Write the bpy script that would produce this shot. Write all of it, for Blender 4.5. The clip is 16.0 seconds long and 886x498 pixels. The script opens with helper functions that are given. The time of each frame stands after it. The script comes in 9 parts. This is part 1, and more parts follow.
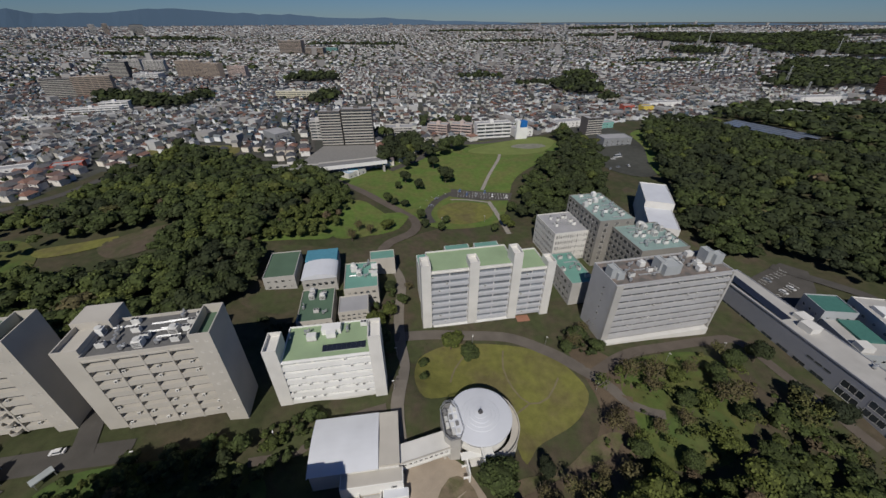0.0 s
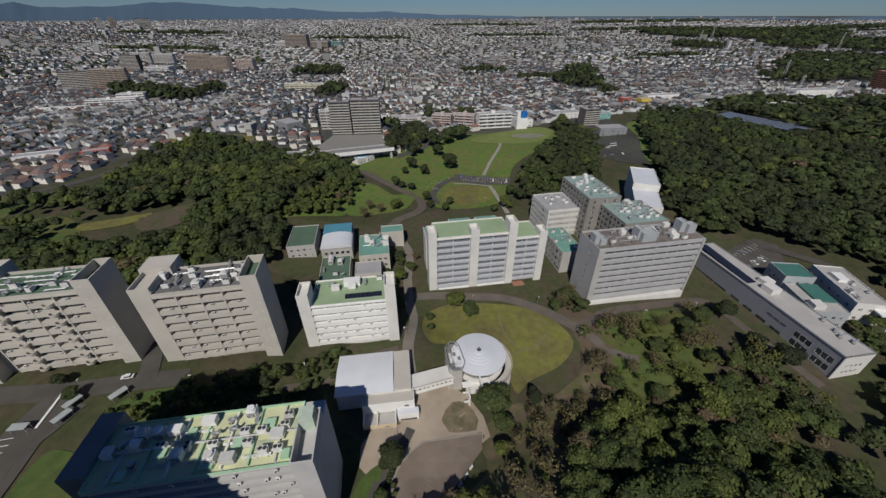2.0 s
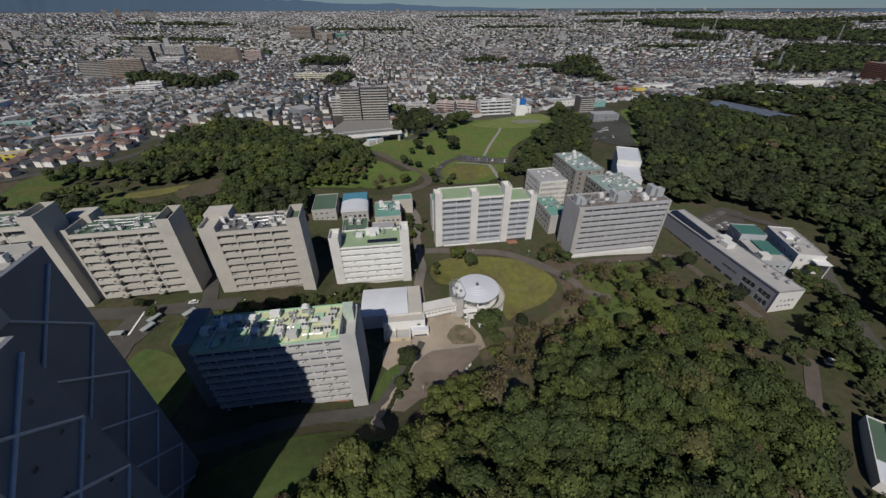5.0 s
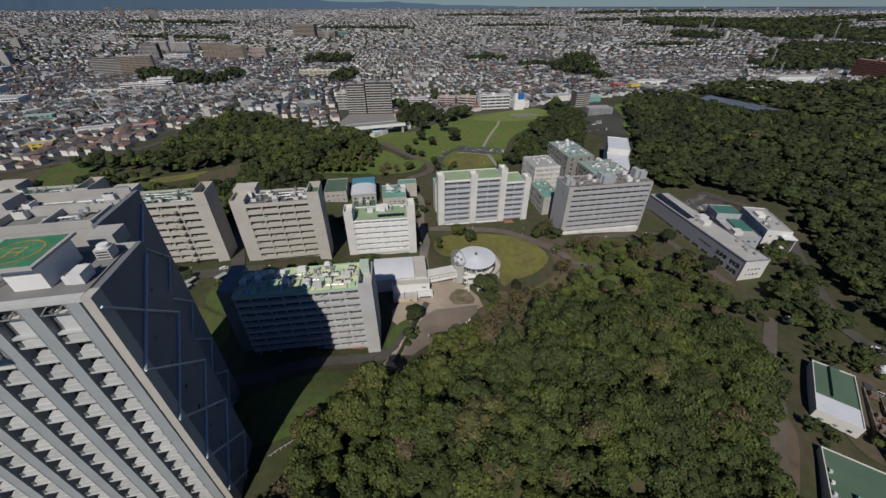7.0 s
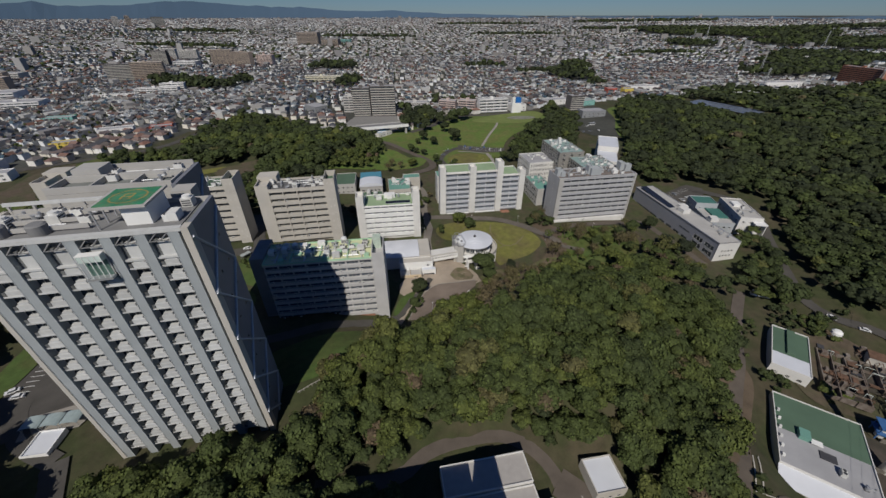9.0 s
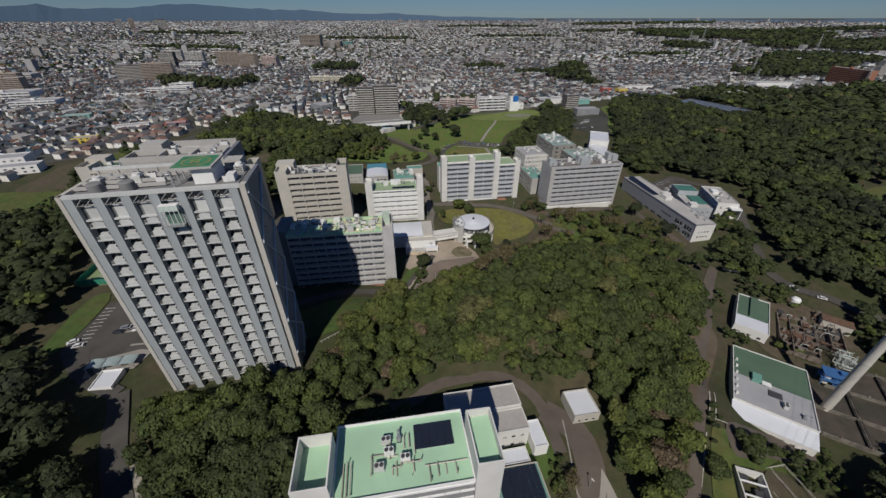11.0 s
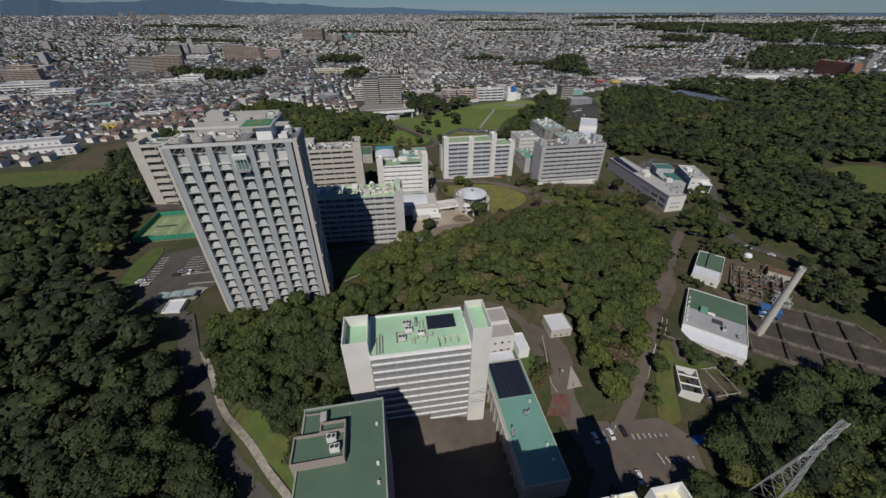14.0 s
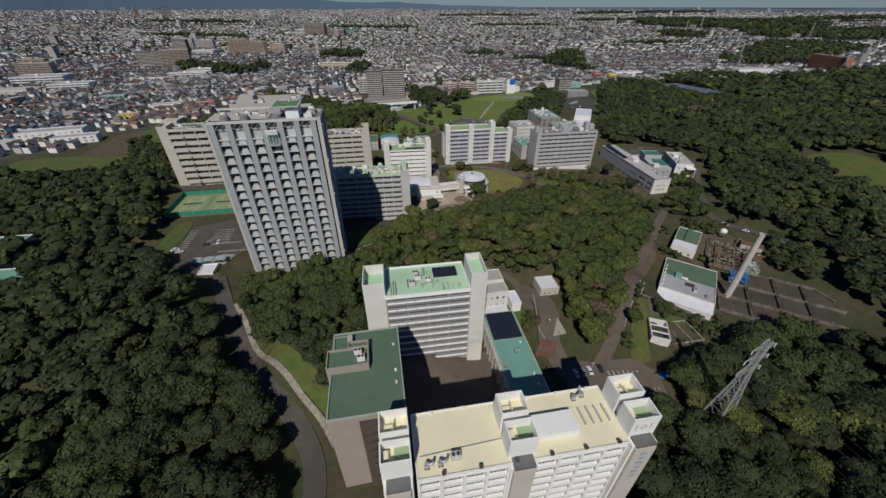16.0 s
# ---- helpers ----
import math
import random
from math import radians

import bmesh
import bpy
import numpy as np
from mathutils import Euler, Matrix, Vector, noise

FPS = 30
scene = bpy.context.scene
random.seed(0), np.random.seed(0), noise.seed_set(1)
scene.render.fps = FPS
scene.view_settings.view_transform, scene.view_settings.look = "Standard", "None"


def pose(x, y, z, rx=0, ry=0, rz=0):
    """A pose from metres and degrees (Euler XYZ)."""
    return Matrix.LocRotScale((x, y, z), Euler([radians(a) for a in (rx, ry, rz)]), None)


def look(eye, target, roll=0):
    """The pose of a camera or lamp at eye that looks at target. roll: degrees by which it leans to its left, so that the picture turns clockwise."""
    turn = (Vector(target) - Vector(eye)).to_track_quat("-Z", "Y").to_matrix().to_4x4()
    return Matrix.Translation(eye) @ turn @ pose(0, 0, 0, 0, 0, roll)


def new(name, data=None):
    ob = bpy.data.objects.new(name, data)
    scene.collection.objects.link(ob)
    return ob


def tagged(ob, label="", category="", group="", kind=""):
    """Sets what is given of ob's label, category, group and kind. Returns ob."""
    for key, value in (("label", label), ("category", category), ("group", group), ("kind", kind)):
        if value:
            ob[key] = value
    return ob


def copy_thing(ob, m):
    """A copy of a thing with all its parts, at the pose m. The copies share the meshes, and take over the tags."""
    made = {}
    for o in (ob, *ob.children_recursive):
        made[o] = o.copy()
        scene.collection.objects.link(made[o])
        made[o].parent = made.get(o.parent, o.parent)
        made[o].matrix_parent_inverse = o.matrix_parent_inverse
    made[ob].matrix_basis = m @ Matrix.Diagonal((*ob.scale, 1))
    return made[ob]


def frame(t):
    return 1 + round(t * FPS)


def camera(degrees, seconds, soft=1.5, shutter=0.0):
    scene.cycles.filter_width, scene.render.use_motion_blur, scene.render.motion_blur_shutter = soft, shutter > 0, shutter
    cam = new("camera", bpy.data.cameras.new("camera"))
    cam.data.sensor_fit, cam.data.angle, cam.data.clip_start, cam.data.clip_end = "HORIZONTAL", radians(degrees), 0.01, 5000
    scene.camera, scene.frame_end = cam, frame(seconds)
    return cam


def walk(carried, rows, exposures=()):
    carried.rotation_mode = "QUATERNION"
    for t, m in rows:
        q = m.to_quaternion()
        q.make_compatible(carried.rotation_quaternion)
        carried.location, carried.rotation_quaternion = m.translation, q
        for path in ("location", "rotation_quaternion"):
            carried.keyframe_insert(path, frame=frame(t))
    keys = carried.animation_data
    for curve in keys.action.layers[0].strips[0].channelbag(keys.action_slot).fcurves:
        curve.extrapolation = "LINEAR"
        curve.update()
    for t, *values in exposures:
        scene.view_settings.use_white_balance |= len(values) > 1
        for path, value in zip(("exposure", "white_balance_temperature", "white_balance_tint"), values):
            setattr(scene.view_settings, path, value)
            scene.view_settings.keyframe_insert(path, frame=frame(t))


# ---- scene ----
cam = camera(101.2, 16.0, soft=1.5)
# seconds, eye in metres, yaw to the left, pitch up and roll in degrees
PATH = [
    (0, -0.00, -0.00, 123.00, 1.72, -32.03, -0.13),
    (1, -0.13, -13.23, 123.33, 1.97, -32.34, -0.12),
    (2, -0.23, -26.38, 123.57, 2.17, -32.72, -0.10),
    (3, -0.29, -39.46, 123.75, 2.32, -33.26, -0.09),
    (4, -0.32, -52.50, 123.87, 2.44, -33.51, -0.08),
    (6.5, -0.31, -84.95, 123.96, 2.60, -33.76, -0.05),
    (7, -0.29, -91.43, 123.95, 2.61, -33.81, -0.04),
    (8, -0.25, -104.40, 123.92, 2.63, -33.58, -0.03),
    (9, -0.20, -117.39, 123.88, 2.63, -32.84, -0.02),
    (11.5, -0.07, -150.04, 123.80, 2.61, -32.53, 0.01),
    (12, -0.05, -156.61, 123.80, 2.60, -32.62, 0.02),
    (13, -0.01, -169.81, 123.81, 2.60, -32.82, 0.03),
    (14, 0.01, -183.10, 123.86, 2.62, -33.19, 0.04),
    (15, 0.02, -196.49, 123.96, 2.65, -33.55, 0.06),
    (16, 0.00, -210.00, 124.12, 2.70, -33.78, 0.07),
]
walk(cam, [(t, pose(x, y, z, 90 + pitch, 0, yaw) @ pose(0, 0, 0, 0, 0, roll)) for t, x, y, z, yaw, pitch, roll in PATH])

# ---------- light ----------
SUN_AZ, SUN_EL = 7.0, 46.0   # the shadows fall towards +y, a little to +x
world = bpy.data.worlds.new("world")
scene.world = world
world.use_nodes = True
wn = world.node_tree
sky = wn.nodes.new("ShaderNodeTexSky")
sky.sky_type, sky.sun_disc = "NISHITA", False
sky.sun_elevation, sky.sun_rotation = radians(SUN_EL), radians(180 + SUN_AZ)
sky.air_density, sky.dust_density, sky.ozone_density = 1.0, 0.0, 5.0
tint = wn.nodes.new("ShaderNodeVectorMath")
tint.operation = "MULTIPLY"
tint.inputs[1].default_value = (0.62, 0.87, 1.29)
wn.links.new(sky.outputs[0], tint.inputs[0])
wn.links.new(tint.outputs[0], wn.nodes["Background"].inputs[0])
wn.nodes["Background"].inputs[1].default_value = 0.035
sun = new("sun", bpy.data.lights.new("sun", "SUN"))
sun.data.energy, sun.data.angle, sun.data.color = 3.95, radians(0.5), (1.0, 0.945, 0.865)
sd = Vector((-math.sin(radians(SUN_AZ)) * math.cos(radians(SUN_EL)), -math.cos(radians(SUN_AZ)) * math.cos(radians(SUN_EL)), math.sin(radians(SUN_EL))))
sun.matrix_world = look(tuple(sd * 400), (0, 0, 0))
scene.view_settings.exposure = -0.18

# ---------- materials ----------
MATS = {}


def mat(name, col, rough=0.85, metal=0.0, vary=0.18, scale=0.6, fine=9.0, bump=0.15, by_object=0.0, island=0.0, spec=0.3):
    """A surface with stains, grain and fine relief at real-world size."""
    if name in MATS:
        return MATS[name]
    m = bpy.data.materials.new(name)
    m.use_nodes = True
    nt = m.node_tree
    n, li = nt.nodes, nt.links
    p = n["Principled BSDF"]
    p.inputs["Roughness"].default_value, p.inputs["Metallic"].default_value = rough, metal
    p.inputs["Specular IOR Level"].default_value = spec
    geo = n.new("ShaderNodeNewGeometry")
    big, small = n.new("ShaderNodeTexNoise"), n.new("ShaderNodeTexNoise")
    big.inputs["Scale"].default_value, small.inputs["Scale"].default_value = scale, fine
    big.inputs["Detail"].default_value, small.inputs["Detail"].default_value = 5.0, 3.0
    for q in (big, small):
        li.new(geo.outputs["Position"], q.inputs["Vector"])
    mix = n.new("ShaderNodeMix")
    mix.data_type = "FLOAT"
    mix.inputs[0].default_value = 0.35
    li.new(big.outputs["Fac"], mix.inputs[2])
    li.new(small.outputs["Fac"], mix.inputs[3])
    rng = n.new("ShaderNodeMapRange")
    rng.inputs["From Min"].default_value, rng.inputs["From Max"].default_value = 0.28, 0.72
    rng.inputs["To Min"].default_value, rng.inputs["To Max"].default_value = 1 - vary, 1 + vary
    li.new(mix.outputs[0], rng.inputs["Value"])
    val = rng.outputs[0]
    for source, amount in (("object", by_object), ("island", island)):
        if amount:
            if source == "object":
                o = n.new("ShaderNodeObjectInfo").outputs["Random"]
            else:
                o = geo.outputs["Random Per Island"]
            r2 = n.new("ShaderNodeMapRange")
            r2.inputs["To Min"].default_value, r2.inputs["To Max"].default_value = 1 - amount, 1 + amount
            li.new(o, r2.inputs["Value"])
            mul = n.new("ShaderNodeMath")
            mul.operation = "MULTIPLY"
            li.new(val, mul.inputs[0])
            li.new(r2.outputs[0], mul.inputs[1])
            val = mul.outputs[0]
    sc = n.new("ShaderNodeVectorMath")
    sc.operation = "SCALE"
    sc.inputs[0].default_value = col
    li.new(val, sc.inputs["Scale"])
    li.new(sc.outputs[0], p.inputs["Base Color"])
    if bump:
        b = n.new("ShaderNodeBump")
        b.inputs["Strength"].default_value, b.inputs["Distance"].default_value = bump, 0.05
        li.new(small.outputs["Fac"], b.inputs["Height"])
        li.new(b.outputs[0], p.inputs["Normal"])
    MATS[name] = m
    return m


def ramp_mat(name, stops, source="island", rough=0.85, vary=0.15, scale=0.5, spec=0.3, attr=""):
    """A surface whose colour differs from piece to piece, along the given colours."""
    if name in MATS:
        return MATS[name]
    m = mat(name, (1, 1, 1), rough, vary=vary, scale=scale, spec=spec)
    nt = m.node_tree
    n, li = nt.nodes, nt.links
    ramp = n.new("ShaderNodeValToRGB")
    ramp.color_ramp.interpolation = "LINEAR"
    el = ramp.color_ramp.elements
    for k, c in enumerate(stops):
        pos = k / (len(stops) - 1)
        e = el[0] if k == 0 else el[1] if k == 1 else el.new(pos)
        e.position, e.color = pos, (*c, 1)
    if source == "island":
        li.new(n["Geometry"].outputs["Random Per Island"], ramp.inputs[0])
    elif source == "object":
        li.new(n.new("ShaderNodeObjectInfo").outputs["Random"], ramp.inputs[0])
    else:
        a = n.new("ShaderNodeAttribute")
        a.attribute_name = attr
        li.new(a.outputs["Fac"], ramp.inputs[0])
    sc = [q for q in n if q.bl_idname == "ShaderNodeVectorMath"][0]
    li.new(ramp.outputs[0], sc.inputs[0])
    return m


def leaf_mat(name, stops):
    """Leaves: the tree's own hue along the colours, and each leaf clump a little lighter or darker."""
    m = ramp_mat(name, stops, "attr", 0.75, vary=0.25, scale=0.25, spec=0.15, attr="hue")
    nt = m.node_tree
    n, li = nt.nodes, nt.links
    sc = [q for q in n if q.bl_idname == "ShaderNodeVectorMath"][0]
    r2 = n.new("ShaderNodeMapRange")
    r2.inputs["To Min"].default_value, r2.inputs["To Max"].default_value = 0.70, 1.30
    li.new(n["Geometry"].outputs["Random Per Island"], r2.inputs["Value"])
    mul = n.new("ShaderNodeMath")
    mul.operation = "MULTIPLY"
    src = sc.inputs["Scale"].links[0].from_socket
    li.new(src, mul.inputs[0])
    li.new(r2.outputs[0], mul.inputs[1])
    li.new(mul.outputs[0], sc.inputs["Scale"])
    return m


def glass_mat(name, col, rough=0.12):
    m = mat(name, col, rough, vary=0.25, scale=0.4, bump=0.0, by_object=0.35, spec=0.8)
    return m


def patchy(name, first, second, size):
    """Ground cover that shifts between two colours in soft patches."""
    m = mat(name, first, 0.95, vary=0.28, scale=0.3, fine=2.2, bump=0.6)
    nt = m.node_tree
    n, li = nt.nodes, nt.links
    geo = n["Geometry"]
    tex = n.new("ShaderNodeTexNoise")
    tex.inputs["Scale"].default_value, tex.inputs["Detail"].default_value = size, 7.0
    tex.inputs["Roughness"].default_value = 0.62
    li.new(geo.outputs["Position"], tex.inputs["Vector"])
    ramp = n.new("ShaderNodeValToRGB")
    a, b = ramp.color_ramp.elements
    a.position, a.color = 0.42, (*first, 1)
    b.position, b.color = 0.62, (*second, 1)
    li.new(tex.outputs["Fac"], ramp.inputs[0])
    sc = [q for q in n if q.bl_idname == "ShaderNodeVectorMath"][0]
    li.new(ramp.outputs[0], sc.inputs[0])
    return m


CONC = mat("concrete_grey", (0.40, 0.39, 0.37), vary=0.14, scale=0.15)
CONC_WARM = mat("concrete_warm", (0.46, 0.435, 0.39), vary=0.13, scale=0.12)
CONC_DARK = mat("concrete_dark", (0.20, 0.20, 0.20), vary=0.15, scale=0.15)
CONC_BLUE = mat("concrete_blue", (0.36, 0.38, 0.39), vary=0.12, scale=0.15)
# End-wall grey holds the shade of the tower's sunless side.
SIDE_SHADED = mat("dark_panel", (0.17, 0.18, 0.21), 0.6, vary=0.12, scale=0.12)
WHITE = mat("white_paint", (0.74, 0.74, 0.72), 0.7, vary=0.08, scale=0.15)
WHITE_DIRTY = mat("white_render", (0.62, 0.61, 0.58), vary=0.13, scale=0.12)
TILE_GREY = mat("tile_grey", (0.40, 0.40, 0.41), 0.6, vary=0.12, scale=0.12)
TILE_BROWN = mat("tile_brown", (0.24, 0.23, 0.21), 0.6, vary=0.12, scale=0.12)
BRICK_RED = mat("brick_red", (0.30, 0.15, 0.10), vary=0.2, scale=0.4)
ROOF_GREEN = mat("roof_light_green", (0.27, 0.36, 0.22), 0.8, vary=0.16, scale=0.10)
ROOF_MINT = mat("roof_mint", (0.36, 0.55, 0.38), 0.75, vary=0.12, scale=0.10)
ROOF_DKGREEN = mat("roof_dark_green", (0.085, 0.14, 0.095), 0.8, vary=0.14, scale=0.10)
ROOF_TEAL = mat("roof_teal", (0.145, 0.30, 0.25), 0.75, vary=0.14, scale=0.10)
ROOF_YELLOW = mat("roof_pale_yellow_green", (0.56, 0.58, 0.36), 0.8, vary=0.12, scale=0.12)
ROOF_CREAM = mat("roof_cream", (0.70, 0.66, 0.47), 0.8, vary=0.08, scale=0.12)
ROOF_GREY = mat("roof_grey", (0.33, 0.33, 0.34), 0.8, vary=0.16, scale=0.12)
ROOF_WHITE = mat("roof_white_metal", (0.60, 0.62, 0.66), 0.45, vary=0.08, scale=0.15)
METAL = mat("galvanised_metal", (0.50, 0.51, 0.52), 0.45, 0.6, vary=0.15)
UNIT = mat("unit_casing", (0.62, 0.62, 0.60), 0.6, vary=0.12, by_object=0.2)
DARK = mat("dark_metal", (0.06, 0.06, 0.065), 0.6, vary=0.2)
SOLAR = mat("solar_panel", (0.018, 0.022, 0.035), 0.2, vary=0.2, spec=0.6)
GLASS = glass_mat("window_glass", (0.035, 0.045, 0.055))
GLASS_PALE = glass_mat("window_glass_pale", (0.17, 0.19, 0.21))
GLASS_BLUE = glass_mat("window_glass_blue", (0.07, 0.085, 0.11))
ASPHALT = mat("asphalt", (0.076, 0.071, 0.064), 0.9, vary=0.25, scale=0.15, fine=6)
PAVING = mat("paving", (0.110, 0.092, 0.076), 0.9, vary=0.2, scale=0.2, fine=5)
PATH_PALE = mat("path_pale", (0.28, 0.26, 0.23), 0.9, vary=0.15, scale=0.2)
LINE_WHITE = mat("line_paint", (0.70, 0.70, 0.68), 0.8, vary=0.15)
GRASS = patchy("lawn", (0.152, 0.152, 0.040), (0.128, 0.112, 0.046), 0.055)
GREEN_LAWN = patchy("green_lawn", (0.060, 0.096, 0.025), (0.078, 0.092, 0.030), 0.06)
GRASS_WILD = patchy("rough_grass", (0.066, 0.100, 0.024), (0.096, 0.098, 0.032), 0.06)
MEADOW = patchy("meadow", (0.094, 0.146, 0.031), (0.124, 0.138, 0.042), 0.06)
SOIL = patchy("bare_soil", (0.095, 0.074, 0.052), (0.070, 0.070, 0.036), 0.08)
COURT = mat("tennis_court", (0.20, 0.26, 0.13), 0.9, vary=0.15)
COURT_EDGE = mat("tennis_court_edge", (0.16, 0.21, 0.11), 0.9, vary=0.15)
BARK = mat("bark", (0.10, 0.08, 0.06), 0.95, vary=0.3, scale=1.0)
LEAVES = leaf_mat("leaves", [(0.026, 0.033, 0.019), (0.041, 0.052, 0.023), (0.060, 0.080, 0.026), (0.098, 0.116, 0.029), (0.116, 0.088, 0.054)])

# ---------- mesh helpers ----------
BOXES = {}


def mesh_of(name, verts, faces, mats, idx=None):
    me = bpy.data.meshes.new(name)
    me.from_pydata([tuple(v) for v in verts], [], [tuple(f) for f in faces])
    for m in mats if isinstance(mats, (list, tuple)) else [mats]:
        me.materials.append(m)
    if idx is not None:
        me.polygons.foreach_set("material_index", idx)
    me.update()
    return me


BOX_F = [(0, 3, 2, 1), (4, 5, 6, 7), (0, 1, 5, 4), (1, 2, 6, 5), (2, 3, 7, 6), (3, 0, 4, 7)]


def box_v(a, b):
    (x0, y0, z0), (x1, y1, z1) = a, b
    return [(x0, y0, z0), (x1, y0, z0), (x1, y1, z0), (x0, y1, z0), (x0, y0, z1), (x1, y0, z1), (x1, y1, z1), (x0, y1, z1)]


def boxes_mesh(name, spans, m):
    """Several boxes of one part in one mesh; spans: (x0, y0, z0, x1, y1, z1)."""
    v, f = [], []
    for s in spans:
        k = len(v)
        v += box_v(s[:3], s[3:])
        f += [tuple(i + k for i in q) for q in BOX_F]
    return mesh_of(name, v, f, m)


def thing(name, label, category, m, group="", kind=""):
    return tagged(place(new(name), m), label, category, group, kind)


def place(ob, m):
    ob.matrix_basis = m
    return ob


def child(name, mesh, parent, m=None, label=""):
    ob = new(name, mesh)
    ob.parent = parent
    if m is not None:
        ob.matrix_basis = m if isinstance(m, Matrix) else Matrix.Translation(m)
    return tagged(ob, label)


def bx(name, parent, m, u0, v0, z0, u1, v1, z1, label=""):
    """A box part with its corner at (u0, v0, z0); equal boxes share their mesh."""
    key = (name, m.name, round(u1 - u0, 2), round(v1 - v0, 2), round(z1 - z0, 2))
    if key not in BOXES:
        BOXES[key] = mesh_of(name, box_v((0, 0, 0), key[2:]), BOX_F, m)
    return child(name, BOXES[key], parent, (u0, v0, z0), label)


def cyl_verts(r0, r1, z0, z1, n=12, cx=0, cy=0):
    v = [(cx + r * math.cos(2 * math.pi * k / n), cy + r * math.sin(2 * math.pi * k / n), z) for r, z in ((r0, z0), (r1, z1)) for k in range(n)]
    f = [(k, (k + 1) % n, n + (k + 1) % n, n + k) for k in range(n)] + [tuple(range(n - 1, -1, -1)), tuple(range(n, 2 * n))]
    return v, f


def cyl_mesh(name, m, r0, r1, z0, z1, n=12):
    v, f = cyl_verts(r0, r1, z0, z1, n)
    return mesh_of(name, v, f, m)


def tube(v, f, a, b, r, n=5):
    """Adds a bar from a to b to the lists of vertices and faces."""
    a, b = Vector(a), Vector(b)
    d = (b - a).normalized()
    x = d.orthogonal().normalized()
    y = d.cross(x)
    k = len(v)
    for p in (a, b):
        for i in range(n):
            w = 2 * math.pi * i / n
            v.append(tuple(p + (x * math.cos(w) + y * math.sin(w)) * r))
    f += [(k + i, k + (i + 1) % n, k + n + (i + 1) % n, k + n + i) for i in range(n)]
    f += [tuple(k + i for i in range(n - 1, -1, -1)), tuple(k + n + i for i in range(n))]


def lathe_mesh(name, m, profile, n=40):
    """A body of revolution from (radius, height) pairs."""
    v, f = [], []
    for r, z in profile:
        v += [(r * math.cos(2 * math.pi * k / n), r * math.sin(2 * math.pi * k / n), z) for k in range(n)]
    for j in range(len(profile) - 1):
        f += [(j * n + k, j * n + (k + 1) % n, (j + 1) * n + (k + 1) % n, (j + 1) * n + k) for k in range(n)]
    return mesh_of(name, v, f, m)


def array_mesh(name, verts, quads, mats, hue=None):
    """A large mesh from numpy arrays; quads may repeat the last corner for triangles."""
    me = bpy.data.meshes.new(name)
    me.vertices.add(len(verts))
    me.vertices.foreach_set("co", np.asarray(verts, np.float32).ravel())
    me.loops.add(quads.size)
    me.loops.foreach_set("vertex_index", np.asarray(quads, np.int32).ravel())
    me.polygons.add(len(quads))
    me.polygons.foreach_set("loop_start", np.arange(0, quads.size, quads.shape[1], dtype=np.int32))
    for m in mats if isinstance(mats, (list, tuple)) else [mats]:
        me.materials.append(m)
    if hue is not None:
        at = me.attributes.new("hue", "FLOAT", "POINT")
        at.data.foreach_set("value", np.asarray(hue, np.float32))
    me.polygons.foreach_set("use_smooth", np.zeros(len(quads), bool))
    me.update(calc_edges=True)
    return me


# ---------- ground heights ----------
LOW_CAMPUS = [(-214, 4, 3.2), (-190, 10, 3.2), (-166, 14, 3.2), (-220, 28, 3.4), (-195, 32, 3.4), (-170, 36, 3.4), (0, 112, -7), (70, 122, -5), (132, 144, -8), (-13, 129, -5), (50, 147, -6), (-25, 88, 0), (-62, 82, 2), (-85, 72, 4), (-120, 66, 5), (-175, 60, 5), (-230, 50, 5),
              (-35, 20, -7), (-90, 5, -3), (15, 70, -7), (-10, 40, -6), (42, 74, -10), (74, 68, -11), (97, 96, -6), (160, 70, -10), (165, 110, -8), (-45, 60, -5), (0, 180, -6), (100, 200, -4)]
HILL = [(45, -5, 13), (10, -28, 14), (55, -30, 13), (70, 12, 14), (20, 8, 9), (104, 12, 5), (88, -45, 0), (110, -20, -8), (-28, -20, 8), (-45, -35, 5), (125, 40, -9), (35, -60, -3), (50, -62, -2), (15, -48, 0)]
SOUTH = [(130, -40, -14), (165, -40, -15), (205, -40, -15), (150, 10, -12), (170, 48, -10), (15, -100, -10), (-10, -130, -10), (60, -110, -10), (100, -123, -13), (-55, -85, 15), (-45, -70, 8), (-62, -50, 2), (-105, -58, 1),
         (-150, -30, 2), (-195, 20, 1), (-88, -105, -6), (-45, -145, -10), (-146, -85, 6), (-150, -150, 2), (-190, -120, 6), (20, -190, -11), (140, -150, -10), (200, -100, -8), (-70, -100, 8), (-30, -95, 0)]
WOODS = [(-165, 175, 8), (-130, 215, 10), (-105, 250, 7), (-190, 250, 9), (-220, 170, 3), (-60, 230, -1), (0, 260, -6), (30, 290, -6), (60, 420, 0), (115, 340, 3), (190, 250, 4), (230, 170, 2), (225, 60, -6),
         (-100, 330, 0), (-160, 330, 0), (-300, 100, -4), (300, 300, 4), (280, 60, 0), (300, -60, 0), (-320, 0, -3), (250, 420, 3), (-240, 330, 2), (420, 200, 4), (400, 420, 4)]
PLANT = [(150, -60, -15.8), (166, -66, -15.8), (184, -62, -15.8), (204, -52, -15.8), (184, -34, -15.8), (198, -30, -15.8), (210, -46, -15.8), (174, -28, -15.8), (162, -50, -15.8), (196, -42, -15.8)]
CTRL = np.array(PLANT + LOW_CAMPUS + HILL + SOUTH + WOODS, float)


